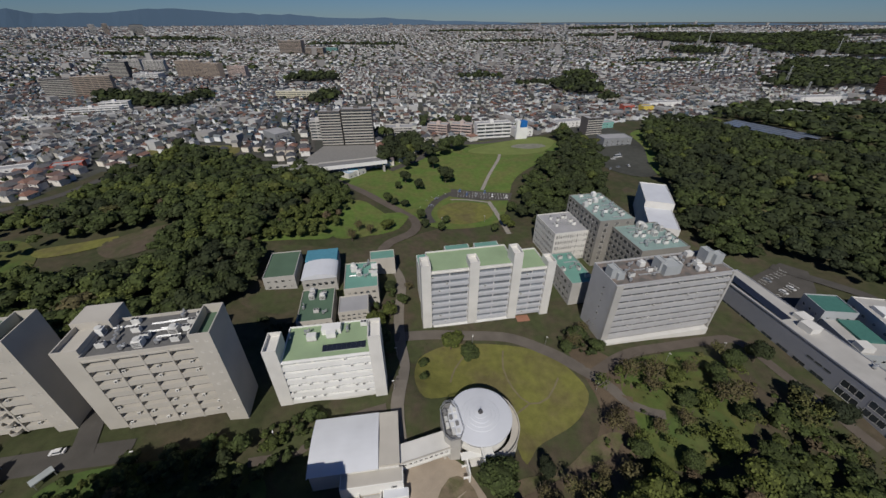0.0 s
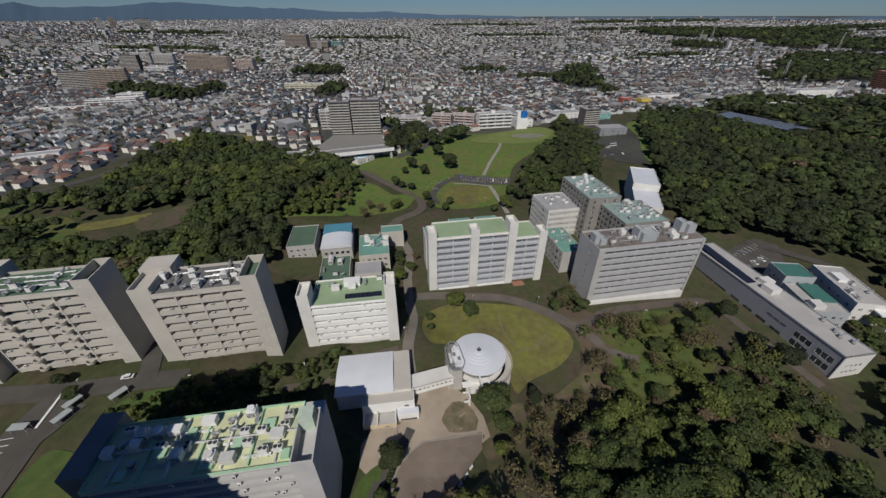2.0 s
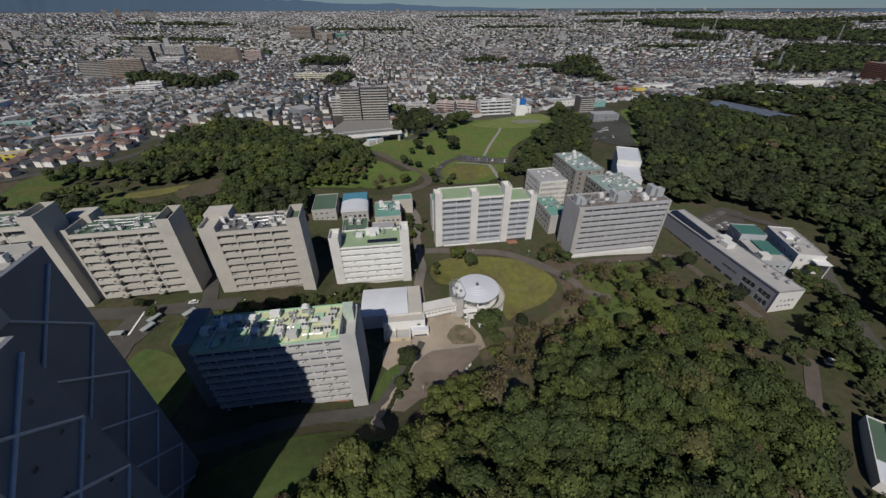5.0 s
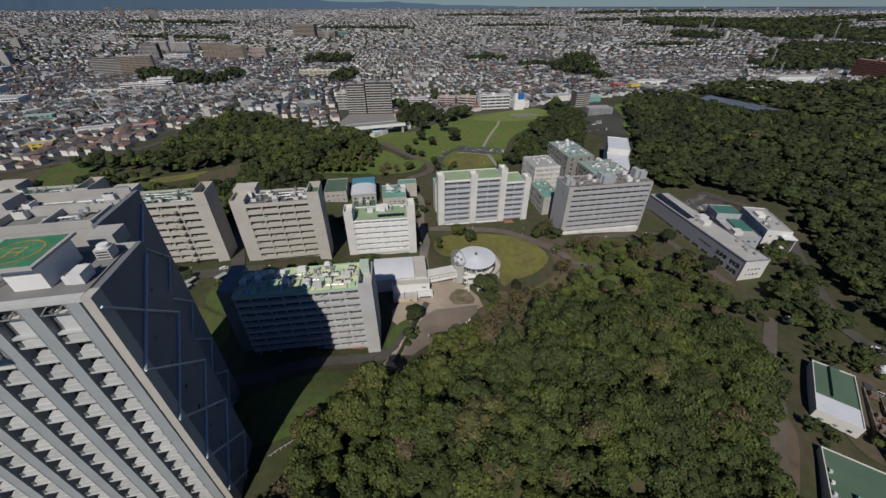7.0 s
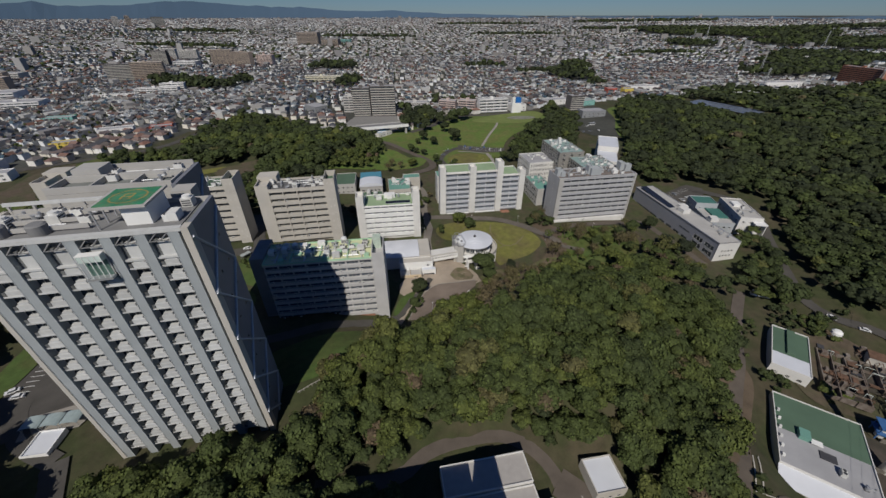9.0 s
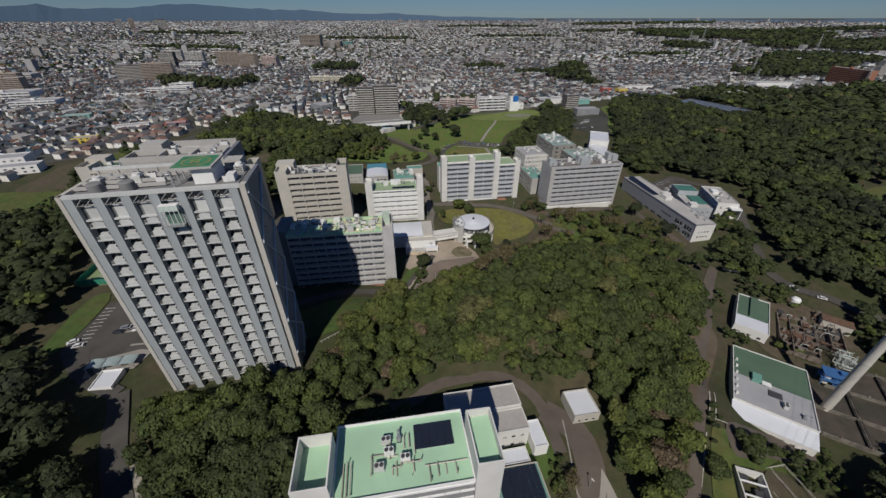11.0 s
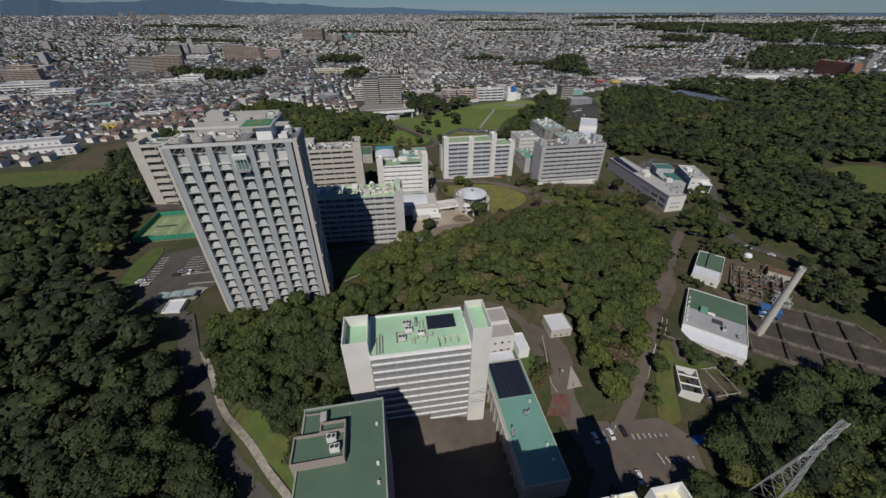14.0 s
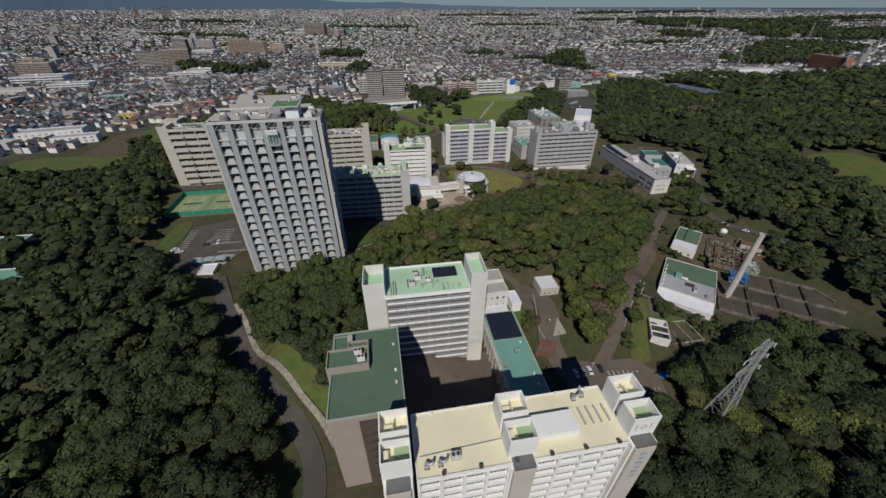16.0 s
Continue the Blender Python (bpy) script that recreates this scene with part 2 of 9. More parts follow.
def heights(x, y):
    """Ground heights for arrays of places: a smooth blend of spot heights, level under the town, rising at the rim of the plain."""
    x, y = np.atleast_1d(np.asarray(x, float)), np.atleast_1d(np.asarray(y, float))
    out = np.zeros(len(x))
    for s in range(0, len(x), 4000):
        d = (x[s:s + 4000, None] - CTRL[:, 0]) ** 2 + (y[s:s + 4000, None] - CTRL[:, 1]) ** 2 + 60.0
        w = d ** -1.6
        out[s:s + 4000] = (w * CTRL[:, 2]).sum(1) / w.sum(1)
    near = np.clip((700 - np.hypot(x, y - 100)) / 300, 0, 1)
    near = near * near * (3 - 2 * near)
    out *= near
    r = np.hypot(x, y)
    out += 92 * np.clip((r - 1100) / 3600, 0, 1.1) ** 1.55
    return out


def gz(x, y):
    return float(heights([x], [y])[0])

# ---------- ground ----------
def inside(px, py, poly):
    px, py = np.asarray(px, float), np.asarray(py, float)
    hit = np.zeros(px.shape, bool)
    n = len(poly)
    for i in range(n):
        (x0, y0), (x1, y1) = poly[i], poly[(i + 1) % n]
        if y0 == y1:
            continue
        c = ((y0 > py) != (y1 > py)) & (px < (x1 - x0) * (py - y0) / (y1 - y0) + x0)
        hit ^= c
    return hit


# everything that is not town: campus, woods, meadow
GREEN = [(-460, -500), (-455, 100), (-436, 116), (-400, 140), (-408, 190), (-383, 222), (-345, 255), (-335, 320), (-300, 405), (-175, 352), (-150, 326), (-62, 348), (-20, 436), (30, 444), (128, 482), (160, 520), (240, 545), (300, 562), (345, 545), (400, 610), (450, 640), (505, 668), (550, 655), (600, 640), (715, 672), (900, 760), (1500, 900), (1500, -500)]


def far_steps(a, b, step, far):
    inner = list(np.arange(a, b + 0.1, step))
    out, s, v = [], step, inner[-1]
    while v < far:
        s *= 1.16
        v += s
        out.append(v)
    return inner, out


xi, xo = far_steps(-440, 520, 5.5, 5600)
yi, yo = far_steps(-330, 640, 5.5, 5600)
XS = np.array([-v + 80 for v in reversed(xo)] + xi + xo)
YS = np.array([-v + 310 for v in reversed(yo) if v < 3000] + yi + yo)
GX, GY = np.meshgrid(XS, YS)
gv = np.stack([GX.ravel(), GY.ravel(), heights(GX.ravel(), GY.ravel())], 1)
nx, ny = len(XS), len(YS)
ii = (np.arange(ny - 1)[:, None] * nx + np.arange(nx - 1)).ravel()
gq = np.stack([ii, ii + 1, ii + nx + 1, ii + nx], 1)
TOWN_FLOOR = mat("town_ground", (0.058, 0.060, 0.052), 0.95, vary=0.45, scale=0.02, fine=0.25)
WOOD_FLOOR = patchy("woodland_floor", (0.046, 0.054, 0.022), (0.070, 0.060, 0.036), 0.05)
gme = array_mesh("ground", gv, gq, [WOOD_FLOOR, TOWN_FLOOR])
gc = gv[gq].mean(1)
gme.polygons.foreach_set("material_index", np.where(inside(gc[:, 0], gc[:, 1], GREEN), 0, 1).astype(np.int32))
gme.polygons.foreach_set("use_smooth", np.ones(len(gq), bool))
tagged(new("ground", gme), "rolling ground of woodland floor and town lots", "ground", kind="structure")


def drape(name, poly, m, lift=0.25, step=5.0, label="", category="ground", hole=None):
    """A sheet that follows the ground inside an outline; grass and soil get rounded edges."""
    if category in ("lawn", "field", "meadow", "ground", "garden"):
        poly = [tuple(p) for p in spline(poly, 3.0, closed=True)]
    bm = bmesh.new()
    bm.faces.new([bm.verts.new((x, y, 0)) for x, y in poly])
    bmesh.ops.triangulate(bm, faces=bm.faces[:])
    for axis in (0, 1):
        lo, hi = min(p[axis] for p in poly), max(p[axis] for p in poly)
        no = (1, 0, 0) if axis == 0 else (0, 1, 0)
        for c in np.arange(lo + step, hi, step):
            bmesh.ops.bisect_plane(bm, geom=bm.verts[:] + bm.edges[:] + bm.faces[:], plane_co=(c, c, 0), plane_no=no)
    zs = heights([v.co.x for v in bm.verts], [v.co.y for v in bm.verts])
    for v, z in zip(bm.verts, zs):
        v.co.z = z + lift
    for f in bm.faces:
        if f.normal.z < 0:
            f.normal_flip()
    me = bpy.data.meshes.new(name)
    bm.to_mesh(me)
    bm.free()
    me.materials.append(m)
    return tagged(new(name, me), label, category, kind="structure")


def spline(pts, step=4.0, closed=False):
    pts = [np.array(p, float) for p in pts]
    n = len(pts)
    out = []
    for i in range(n if closed else n - 1):
        if closed:
            a, b, c, d = pts[i - 1], pts[i], pts[(i + 1) % n], pts[(i + 2) % n]
        else:
            a, b, c, d = pts[max(i - 1, 0)], pts[i], pts[i + 1], pts[min(i + 2, n - 1)]
        k = max(1, int(np.linalg.norm(c - b) / step))
        for t in np.arange(k) / k:
            out.append(0.5 * (2 * b + (c - a) * t + (2 * a - 5 * b + 4 * c - d) * t * t + (3 * b - a - 3 * c + d) * t ** 3))
    if not closed:
        out.append(pts[-1])
    return np.array(out)


def strip(name, pts, width, m, lift=0.33, label="", category="road", closed=False, across=3):
    """A road or path that follows the ground along a line."""
    c = spline(pts, 4.0, closed)
    t = np.gradient(c, axis=0)
    t /= np.linalg.norm(t, axis=1)[:, None] + 1e-9
    side = np.stack([-t[:, 1], t[:, 0]], 1)
    offs = np.linspace(-0.5, 0.5, across) * width
    v = np.concatenate([c + side * o for o in offs])
    n = len(c)
    z = heights(v[:, 0], v[:, 1]).reshape(across, n)
    z = (z * 0.4 + z.mean(0) * 0.6).ravel() + lift
    q = [(j * n + i, j * n + (i + 1) % n, (j + 1) * n + (i + 1) % n, (j + 1) * n + i)[::-1] for j in range(across - 1) for i in range(n if closed else n - 1)]
    me = array_mesh(name, np.column_stack([v, z]), np.array(q), m)
    return tagged(new(name, me), label, category, kind="structure")


ROADS = []
LITTER = mat("leaf_litter", (0.105, 0.080, 0.055), 0.95, vary=0.3, scale=0.15, fine=2.0)


def road(name, pts, width, m, **kw):
    ROADS.append((spline(pts, 4.0, kw.get("closed", False)), width))
    return strip(name, pts, width, m, **kw)


# open ground between the buildings
drape("campus_ground", [(-60, 62), (-44, 88), (-28, 116), (-60, 130), (-108, 140), (-108, 186), (-50, 200), (0, 236), (60, 236), (104, 232), (128, 260), (150, 300), (166, 250), (162, 196), (186, 196), (196, 160), (190, 120), (180, 70), (158, 60), (130, 66), (100, 58), (62, 54), (30, 44), (16, 30), (-6, 18), (-26, 0), (-40, 8), (-30, 40)], patchy("campus_ground", (0.056, 0.066, 0.027), (0.078, 0.063, 0.043), 0.06), 0.1, label="worn grass and leaf litter between the buildings", category="ground")
# round lawn between the buildings, with its worn paths
drape("lawn", [(-15, 100), (-14, 112), (-6, 119), (4, 122), (18, 122), (34, 120), (46, 115), (54, 105), (57, 97), (53, 89.5), (47, 84), (39, 79.5), (32, 75), (27, 68), (24.5, 74), (24, 84), (16, 92), (2, 93), (-10, 90)], GRASS, 0.22, label="mown round lawn with thin yellowish grass", category="lawn")
WORN = mat("worn_grass_path", (0.165, 0.145, 0.080), 0.95, vary=0.2, scale=0.4)
strip("lawn_path", [(24, 118), (23, 108), (26, 98), (32, 92), (40, 95), (46, 104)], 0.8, WORN, 0.32, label="narrow worn path across the lawn", category="path")
strip("lawn_path", [(32, 92), (27, 88), (24, 84)], 0.8, WORN, 0.32, label="narrow worn path across the lawn", category="path")
strip("lawn_path", [(8, 118), (2, 108), (0, 100)], 0.8, WORN, 0.32, label="narrow worn path across the lawn", category="path")
# meadow behind the campus
drape("meadow", [(-112, 322), (-95, 340), (-60, 372), (-20, 400), (20, 436), (70, 452), (112, 456), (124, 432), (96, 372), (60, 330), (50, 300), (42, 262), (30, 240), (-10, 232), (-34, 250), (-70, 280)], MEADOW, 0.25, label="rough green meadow sloping up from the campus", category="meadow")
drape("sports_field", [(16, 401), (44, 430), (86, 456), (110, 464), (120, 441), (98, 402), (63, 390)], mat("sports_turf", (0.150, 0.185, 0.055), 0.95, vary=0.2, scale=0.08, fine=2.0), 0.45, label="mown sports field above the meadow", category="field")
drape("sports_ground", [(66, 418), (74, 429), (98, 432), (106, 422), (86, 412)], mat("pale_gravel", (0.20, 0.20, 0.16), 0.95, vary=0.3, scale=0.2, fine=2.0), 0.62, label="bare sandy patch of the sports field", category="ground")
drape("loop_lawn", [(-12, 262), (-4, 276), (12, 280), (26, 276), (32, 262), (26, 248), (8, 240), (-8, 246)], GRASS, 0.36, label="mown oval lawn inside the loop road", category="lawn")
road("loop_road", [(-16, 240), (-21, 258), (-15, 280), (-2, 296), (16, 300)], 8, ASPHALT, label="curved asphalt loop road with bays along it")
drape("car_park", [(-2, 290), (-2, 306), (52, 299), (48, 284), (22, 284)], ASPHALT, 0.40, label="asphalt car park beyond the loop lawn", category="car park")
road("path", [(30, 282), (34, 262), (37, 244), (40, 225)], 3.5, PATH_PALE, label="pale paved path from the car park", category="path")
strip("path", [(-2, 284), (14, 284), (30, 280)], 2.2, PATH_PALE, 0.5, label="pale paved path along the loop lawn", category="path")
strip("path", [(26, 306), (34, 336), (46, 372), (50, 392)], 3.0, PATH_PALE, 0.5, label="straight gravel path up the meadow", category="path")
road("valley_road", [(-128, 326), (-108, 312), (-80, 285), (-45, 257), (-28, 240), (-28, 222), (-42, 205), (-46, 190)], 7, PAVING, label="worn access road winding along the meadow")
road("campus_road", [(-46, 195), (-30, 170), (-27, 140), (-24, 122), (-20, 105), (-20, 85), (-17, 70)], 5, mat("path_warm", (0.185, 0.165, 0.140), 0.9, vary=0.2, scale=0.2, fine=4), label="paved campus road between the buildings")
road("campus_road", [(-27, 124), (-8, 126.5), (12, 127), (29, 125.6), (46, 117), (56, 109), (65, 102), (73, 93), (84, 89)], 6, mat("brown_asphalt", (0.125, 0.110, 0.094), 0.9, vary=0.25, scale=0.15, fine=5), label="grey paved campus road round the lawn")
road("campus_path", [(72, 96), (68, 82), (58, 70), (46, 66), (30, 58), (18, 52)], 4, LITTER, label="leaf-strewn path under bare trees", category="path")
road("campus_road", [(62, 106), (80, 117), (104, 123.5), (126, 129), (138, 128), (146, 106), (157, 78)], 5, PAVING, label="brownish paved lane before the grey building")
road("side_road", [(190, 184), (198, 174), (206, 165), (219, 149), (221, 128), (211, 100), (198, 66), (192.8, 43), (199.4, 31), (210, 25), (221.0, 14), (236.1, 2)], 6.5, ASPHALT, label="asphalt road winding along the wood's edge")
drape("forecourt", [(-31, 36), (-32, 43), (-28.6, 50), (-22, 60), (-14, 67), (-3, 71), (6, 66), (12, 57), (14, 48), (10.5, 45), (-8, 42), (-16, 36), (-22, 24), (-27, 12), (-24, 6), (-31, 10), (-26, 26), (-27, 33)], mat("forecourt_paving", (0.34, 0.285, 0.225), 0.9, vary=0.25, scale=0.12, fine=4), 0.30, label="worn pale brown forecourt before the hall", category="pavement")
drape("planting_bed", [(-4, 54), (0, 62), (6, 62), (10, 55), (9, 50.5), (-1, 49.5)], patchy("weedy_bed", (0.20, 0.16, 0.11), (0.12, 0.115, 0.06), 0.25), 0.38, label="bare planting bed strewn with leaves", category="garden")
drape("leafy_ground", [(9, 48), (14, 54), (22, 62), (40, 68), (56, 80), (66, 80), (62, 62), (44, 44), (38, 32), (28, 14), (14, 2), (-6, 2), (-14, 10), (-8, 18), (4, 26), (12, 36)], patchy("leafy_ground", (0.135, 0.105, 0.070), (0.085, 0.095, 0.036), 0.12), 0.26, label="leaf-strewn ground under thin bare trees", category="ground")
drape("low_lawn", [(-84, 243), (-80, 258), (-68, 262), (-42, 236), (-41, 222), (-53, 215), (-77, 207), (-82, 222)], MEADOW, 0.22, label="rough grass between the access road and the wooded hill", category="lawn")
drape("slope_grass", [(-124, 190), (-90, 200), (-80, 208), (-78, 228), (-74, 250), (-82, 262), (-96, 288), (-104, 262), (-112, 222)], MEADOW, 0.3, label="bright rough grass on the wooded hill's slope", category="meadow")
drape("lower_lawn", [(-80, -12), (-40, 6), (-30, 0), (-20, 2), (-28, -12), (-44, -22), (-60, -30), (-72, -30)], GREEN_LAWN, 0.3, label="mown grass strip at the foot of the slab block", category="lawn")
road("service_road", [(-150, 2), (-110, -8)] + [(-54.3, 8.6), (-45.1, 12.3), (-34.5, 14.8), (-28.3, 17.7), (-23.9, 26.9), (-20.4, 39.0), (-16.0, 50.8)], 5.5, ASPHALT, label="asphalt service road past the slab block")
drape("lower_lawn", [(-32.0, 20.7), (-28.5, 18.7), (-23.6, 31.8), (-22.5, 38.9), (-24.5, 37.5), (-30.1, 31.8)], GREEN_LAWN, 0.34, label="rough grass beside the service road", category="lawn")
road("upper_road", [(-250, 38), (-200, 48), (-160, 53), (-118, 60), (-104, 63)], 8, ASPHALT, label="asphalt road before the tall grey blocks")
road("garden_path", [(-66, 62), (-52, 68), (-40, 78), (-24, 84)], 3.0, PAVING, label="narrow paved path past the small block", category="path")
road("upper_road", [(-118, 60), (-128, 80), (-142, 108)], 7, ASPHALT, label="asphalt road between two tall blocks")
road("upper_road", [(-144, 54), (-141, 38), (-137, 20), (-135, 4), (-141, -10), (-158, -26), (-160, -42), (-146, -56), (-128, -62)], 6, ASPHALT, label="asphalt road past the tennis courts")
road("left_road", [(-128, -62), (-119, -74), (-110, -86), (-99, -99), (-84, -113.5), (-67, -128), (-53, -141), (-45, -156), (-40, -185), (-37, -230)], 7.5, ASPHALT, label="grey access road down through the woods")
STONE = patchy("rough_stone", (0.30, 0.275, 0.235), (0.20, 0.18, 0.15), 0.7)
strip("pavement", [(-108, -81), (-98, -92), (-90, -102), (-79, -111.5), (-66, -121), (-60, -126), (-50, -133), (-42, -142)], 2.4, STONE, 0.9, label="rough stone edging wall beside the access road", category="pavement")
drape("upper_car_park", [(-173, -12), (-169, -44), (-150, -58), (-128, -40), (-124, -16), (-132, 2), (-146, 4)], ASPHALT, 0.32, label="asphalt car park beside the tower", category="car park")
road("right_road", [(162, 52), (148, 32), (132, 6), (112, -24), (92, -56), (74, -88), (56, -112), (40, -140)], 5.5, PAVING, label="worn road along the foot of the wooded hill")
drape("road_bank", [(112, -2), (124, 2), (128, -10), (118, -26), (103, -45), (95, -57), (88, -68), (78, -84), (71, -88), (78, -74), (85, -62), (96, -40), (104, -22)], LITTER, 0.22, label="bare brown bank under thin trees beside the road", category="ground")
drape("plant_apron", [(101, -60), (112, -57.5), (135, -61), (130, -69), (112, -69), (99, -71)], PAVING, 0.40, label="brown apron before the plant house", category="ground")
for pts in ([(95, -58.7), (102.2, -46.5)], [(97.8, -58.4), (105.2, -45.8)], [(96.9, -58.9), (102.4, -59.4)], [(80.7, -82.1), (85.8, -73.2), (91, -64.5)]):
    strip("kerb", pts, 0.35, CONC_WARM, 0.5, label="pale concrete kerb beside the road", category="kerb")
road("lower_road", [(34, -58), (44, -66), (46, -78), (44, -90), (48, -102), (54, -112)], 9.5, PAVING, label="brownish paved drive beside the workshop")
road("hill_drive", [(-40, -68)] + [(-17.9, -62.6), (-8.7, -54.4), (2.6, -49.1), (15.7, -45.7), (27.1, -49.5), (33.3, -55.6), (35.4, -64.1), (37.2, -74.2)], 4.5, PAVING, label="curved drive behind the workshop")
drape("lower_car_park", [(46, -99), (62, -99), (80, -97), (90, -103), (90, -116), (74, -120), (56, -124), (48, -116)], PAVING, 0.34, label="brown gravel car park under the trees", category="car park")
drape("courtyard", [(-36, -107), (-26, -103.5), (8, -96.5), (16, -95), (20, -99.5), (24, -118), (30, -132), (26, -154), (-14, -156)], PAVING, 0.28, label="shaded brown yard between the laboratory blocks", category="courtyard")
drape("plant_yard", [(150, -14), (154, 8), (172, 24), (192, 20), (204, -4), (186, -18), (166, -22)], SOIL, 0.28, label="bare yard of the treatment plant", category="ground")
drape("side_lawn", [(78, 112), (112, 120), (124, 108), (118, 88), (96, 70), (72, 72), (70, 92)], GRASS_WILD, 0.22, label="rough grass with shrubs before the grey building", category="lawn")
drape("garden", [(-118, 54), (-76, 62), (-58, 56), (-64, 38), (-96, 30), (-122, 36)], GREEN_LAWN, 0.22, label="rough grass bank behind the slab block", category="lawn")
drape("bank", [(-131, 34), (-106, 26), (-104, 8), (-108, -26), (-118, -18), (-128, 6), (-133, 20)], GREEN_LAWN, 0.24, label="mown grass bank beside the tower", category="lawn")
drape("far_field", [(-330, 120), (-300, 190), (-262, 186), (-238, 150), (-262, 92), (-330, 70)], GRASS_WILD, 0.3, 8, label="green allotment field at the town's edge", category="field")
drape("far_field", [(-222, 187), (-217, 199), (-190, 212), (-183, 198), (-183, 178), (-205, 175)], SOIL, 0.4, label="bare brown allotment field", category="field")
road("town_road", [(-62, 340), (-40, 372), (-10, 425), (40, 438), (100, 470), (140, 500)], 9, ASPHALT, label="grey town road above the meadow")
road("town_road", [(-138, 330), (-150, 380), (-168, 432), (-180, 520), (-150, 640), (-130, 760)], 6, ASPHALT, label="straight town road past the apartment blocks")
road("rail_road", [(-520, 120), (-383, 212), (-325, 262), (-315, 340), (-290, 412), (-225, 380), (-160, 345), (-120, 330)], 9, ASPHALT, label="grey road along the town's edge")
drape("far_meadow", [(330, 110), (345, 160), (390, 160), (400, 110), (365, 85)], GRASS_WILD, 0.4, 8, label="clearing in the woods", category="meadow")
drape("roadside", [(150, 340), (140, 420), (162, 520), (205, 520), (215, 420), (190, 330)], TOWN_FLOOR, 0.3, 8, label="paved depot yard beyond the campus", category="ground")
drape("east_car_park", [(172, 175), (196, 186), (204, 176), (197, 160), (186, 150), (175, 154)], ASPHALT, 0.35, label="asphalt car park behind the long building", category="car park")
drape("workshop_yard", [(12, -88), (34, -80), (36, -66), (12, -64), (6, -76)], GREEN_LAWN, 0.2, label="small mown lawn by the store", category="lawn")
drape("bare_ground", [(54, 118), (70, 116), (76, 100), (70, 78), (58, 62), (44, 58), (52, 74), (60, 92)], LITTER, 0.2, label="brown leaf litter under bare trees", category="ground")
drape("far_field", [(-256, 184), (-240, 191), (-218, 200), (-222, 187), (-243, 175), (-256, 178)], GRASS, 0.4, label="yellow-green allotment terrace", category="field")
drape("ball_court", [(-23.6, 15.3), (-20.8, 27.4), (-16.9, 38.1), (-14.0, 42.5), (-10.4, 45.5), (-0.6, 47.1), (11.0, 49.0), (10.7, 42.8), (-0.2, 28.1), (-5.9, 21.1), (-12.6, 19.5), (-18.6, 13.9)], mat("court_asphalt", (0.200, 0.162, 0.132), 0.9, vary=0.28, scale=0.10, fine=5), 0.44, label="worn brown ball court with a pale kerb", category="court")
strip("kerb", [(-23.6, 15.3), (-20.8, 27.4), (-16.9, 38.1), (-14.0, 42.5), (-10.4, 45.5), (-0.6, 47.1), (11.0, 49.0)], 0.5, PATH_PALE, 0.6, label="pale kerb of the ball court", category="kerb")
strip("kerb", [(40.5, -62), (40.2, -74), (40, -86), (42, -90)], 0.5, PATH_PALE, 0.5, label="pale kerb beside the drive", category="kerb")
drape("traffic_island", [(49.5, -78.5), (52.6, -86.9), (46.0, -88.6), (48, -83)], PATH_PALE, 0.5, label="pale paved triangle between two drives", category="pavement")
drape("verge", [(95, -61.5), (100, -62), (95, -74), (91, -86), (88, -98), (80, -98), (83, -86), (88, -74)], GRASS_WILD, 0.3, label="green bank beside the road", category="lawn")
drape("upper_car_park", [(-152, 51), (-133, 50), (-136, 40), (-140, 30), (-136, 18), (-132, 6), (-146, 6), (-150, 26), (-153, 38)], ASPHALT, 0.36, label="asphalt car park before the tall blocks", category="car park")
strip("kerb", [(-146.5, 55), (-145, 48), (-143.4, 40.5)], 0.9, LINE_WHITE, 0.7, label="white kerb of the car park", category="kerb")
drape("low_lawn", [(-70, 236), (-36, 252), (-34, 240), (-40, 222), (-60, 214)], MEADOW, 0.24, label="rough grass beside the access road", category="lawn")
drape("bank", [(95, 90), (104, 90), (108, 82), (100, 74), (84, 72), (77, 77), (84, 86)], GREEN_LAWN, 0.34, label="bright green grass among bare trees", category="lawn")
drape("far_field", [(-340, 394), (-314, 408), (-252, 410), (-236, 380), (-272, 370), (-330, 376)], GRASS, 0.4, label="yellow-green field at the town's edge", category="field")
drape("depot_bank", [(222, 472), (254, 494), (246, 408), (222, 356), (192, 322), (196, 360), (212, 410)], MEADOW, 0.42, label="grassy bank beside the depot", category="lawn")
drape("bank", [(-177, -44), (-170, -44), (-175, -10), (-184, -6), (-184, -22)], GREEN_LAWN, 0.36, label="green bank beside the tower's car park", category="lawn")
drape("verge", [(-92, -99), (-76, -105), (-60, -115), (-46, -124), (-40, -136), (-57, -126), (-67, -120), (-79, -110)], GRASS_WILD, 0.36, label="bright green verge beside the footway", category="lawn")
drape("canopy_island", [(-152, -48), (-136, -40), (-130, -40), (-131, -50), (-146, -57)], PATH_PALE, 0.42, label="pale paved island under the cycle canopies", category="pavement")

drape("far_field", [(-374, 125), (-381, 155), (-387, 184), (-372, 208), (-354, 163), (-340, 134)], SOIL, 0.45, 8, label="ploughed brown field at the town's edge", category="field")
drape("far_field", [(-421, 103), (-374, 124), (-340, 133), (-353, 163), (-370, 206), (-352, 238), (-330, 215), (-318, 172), (-289, 118), (-262, 70), (-293, 62), (-377, 66)], GRASS_WILD, 0.35, 8, label="rough grass fields beside the town", category="field")
drape("red_lane", [(40, -91), (48, -90), (45, -99), (36, -99)], patchy("worn_red_paint", (0.13, 0.055, 0.045), (0.105, 0.085, 0.072), 0.35), 0.52, label="worn red paint on the drive", category="marking")
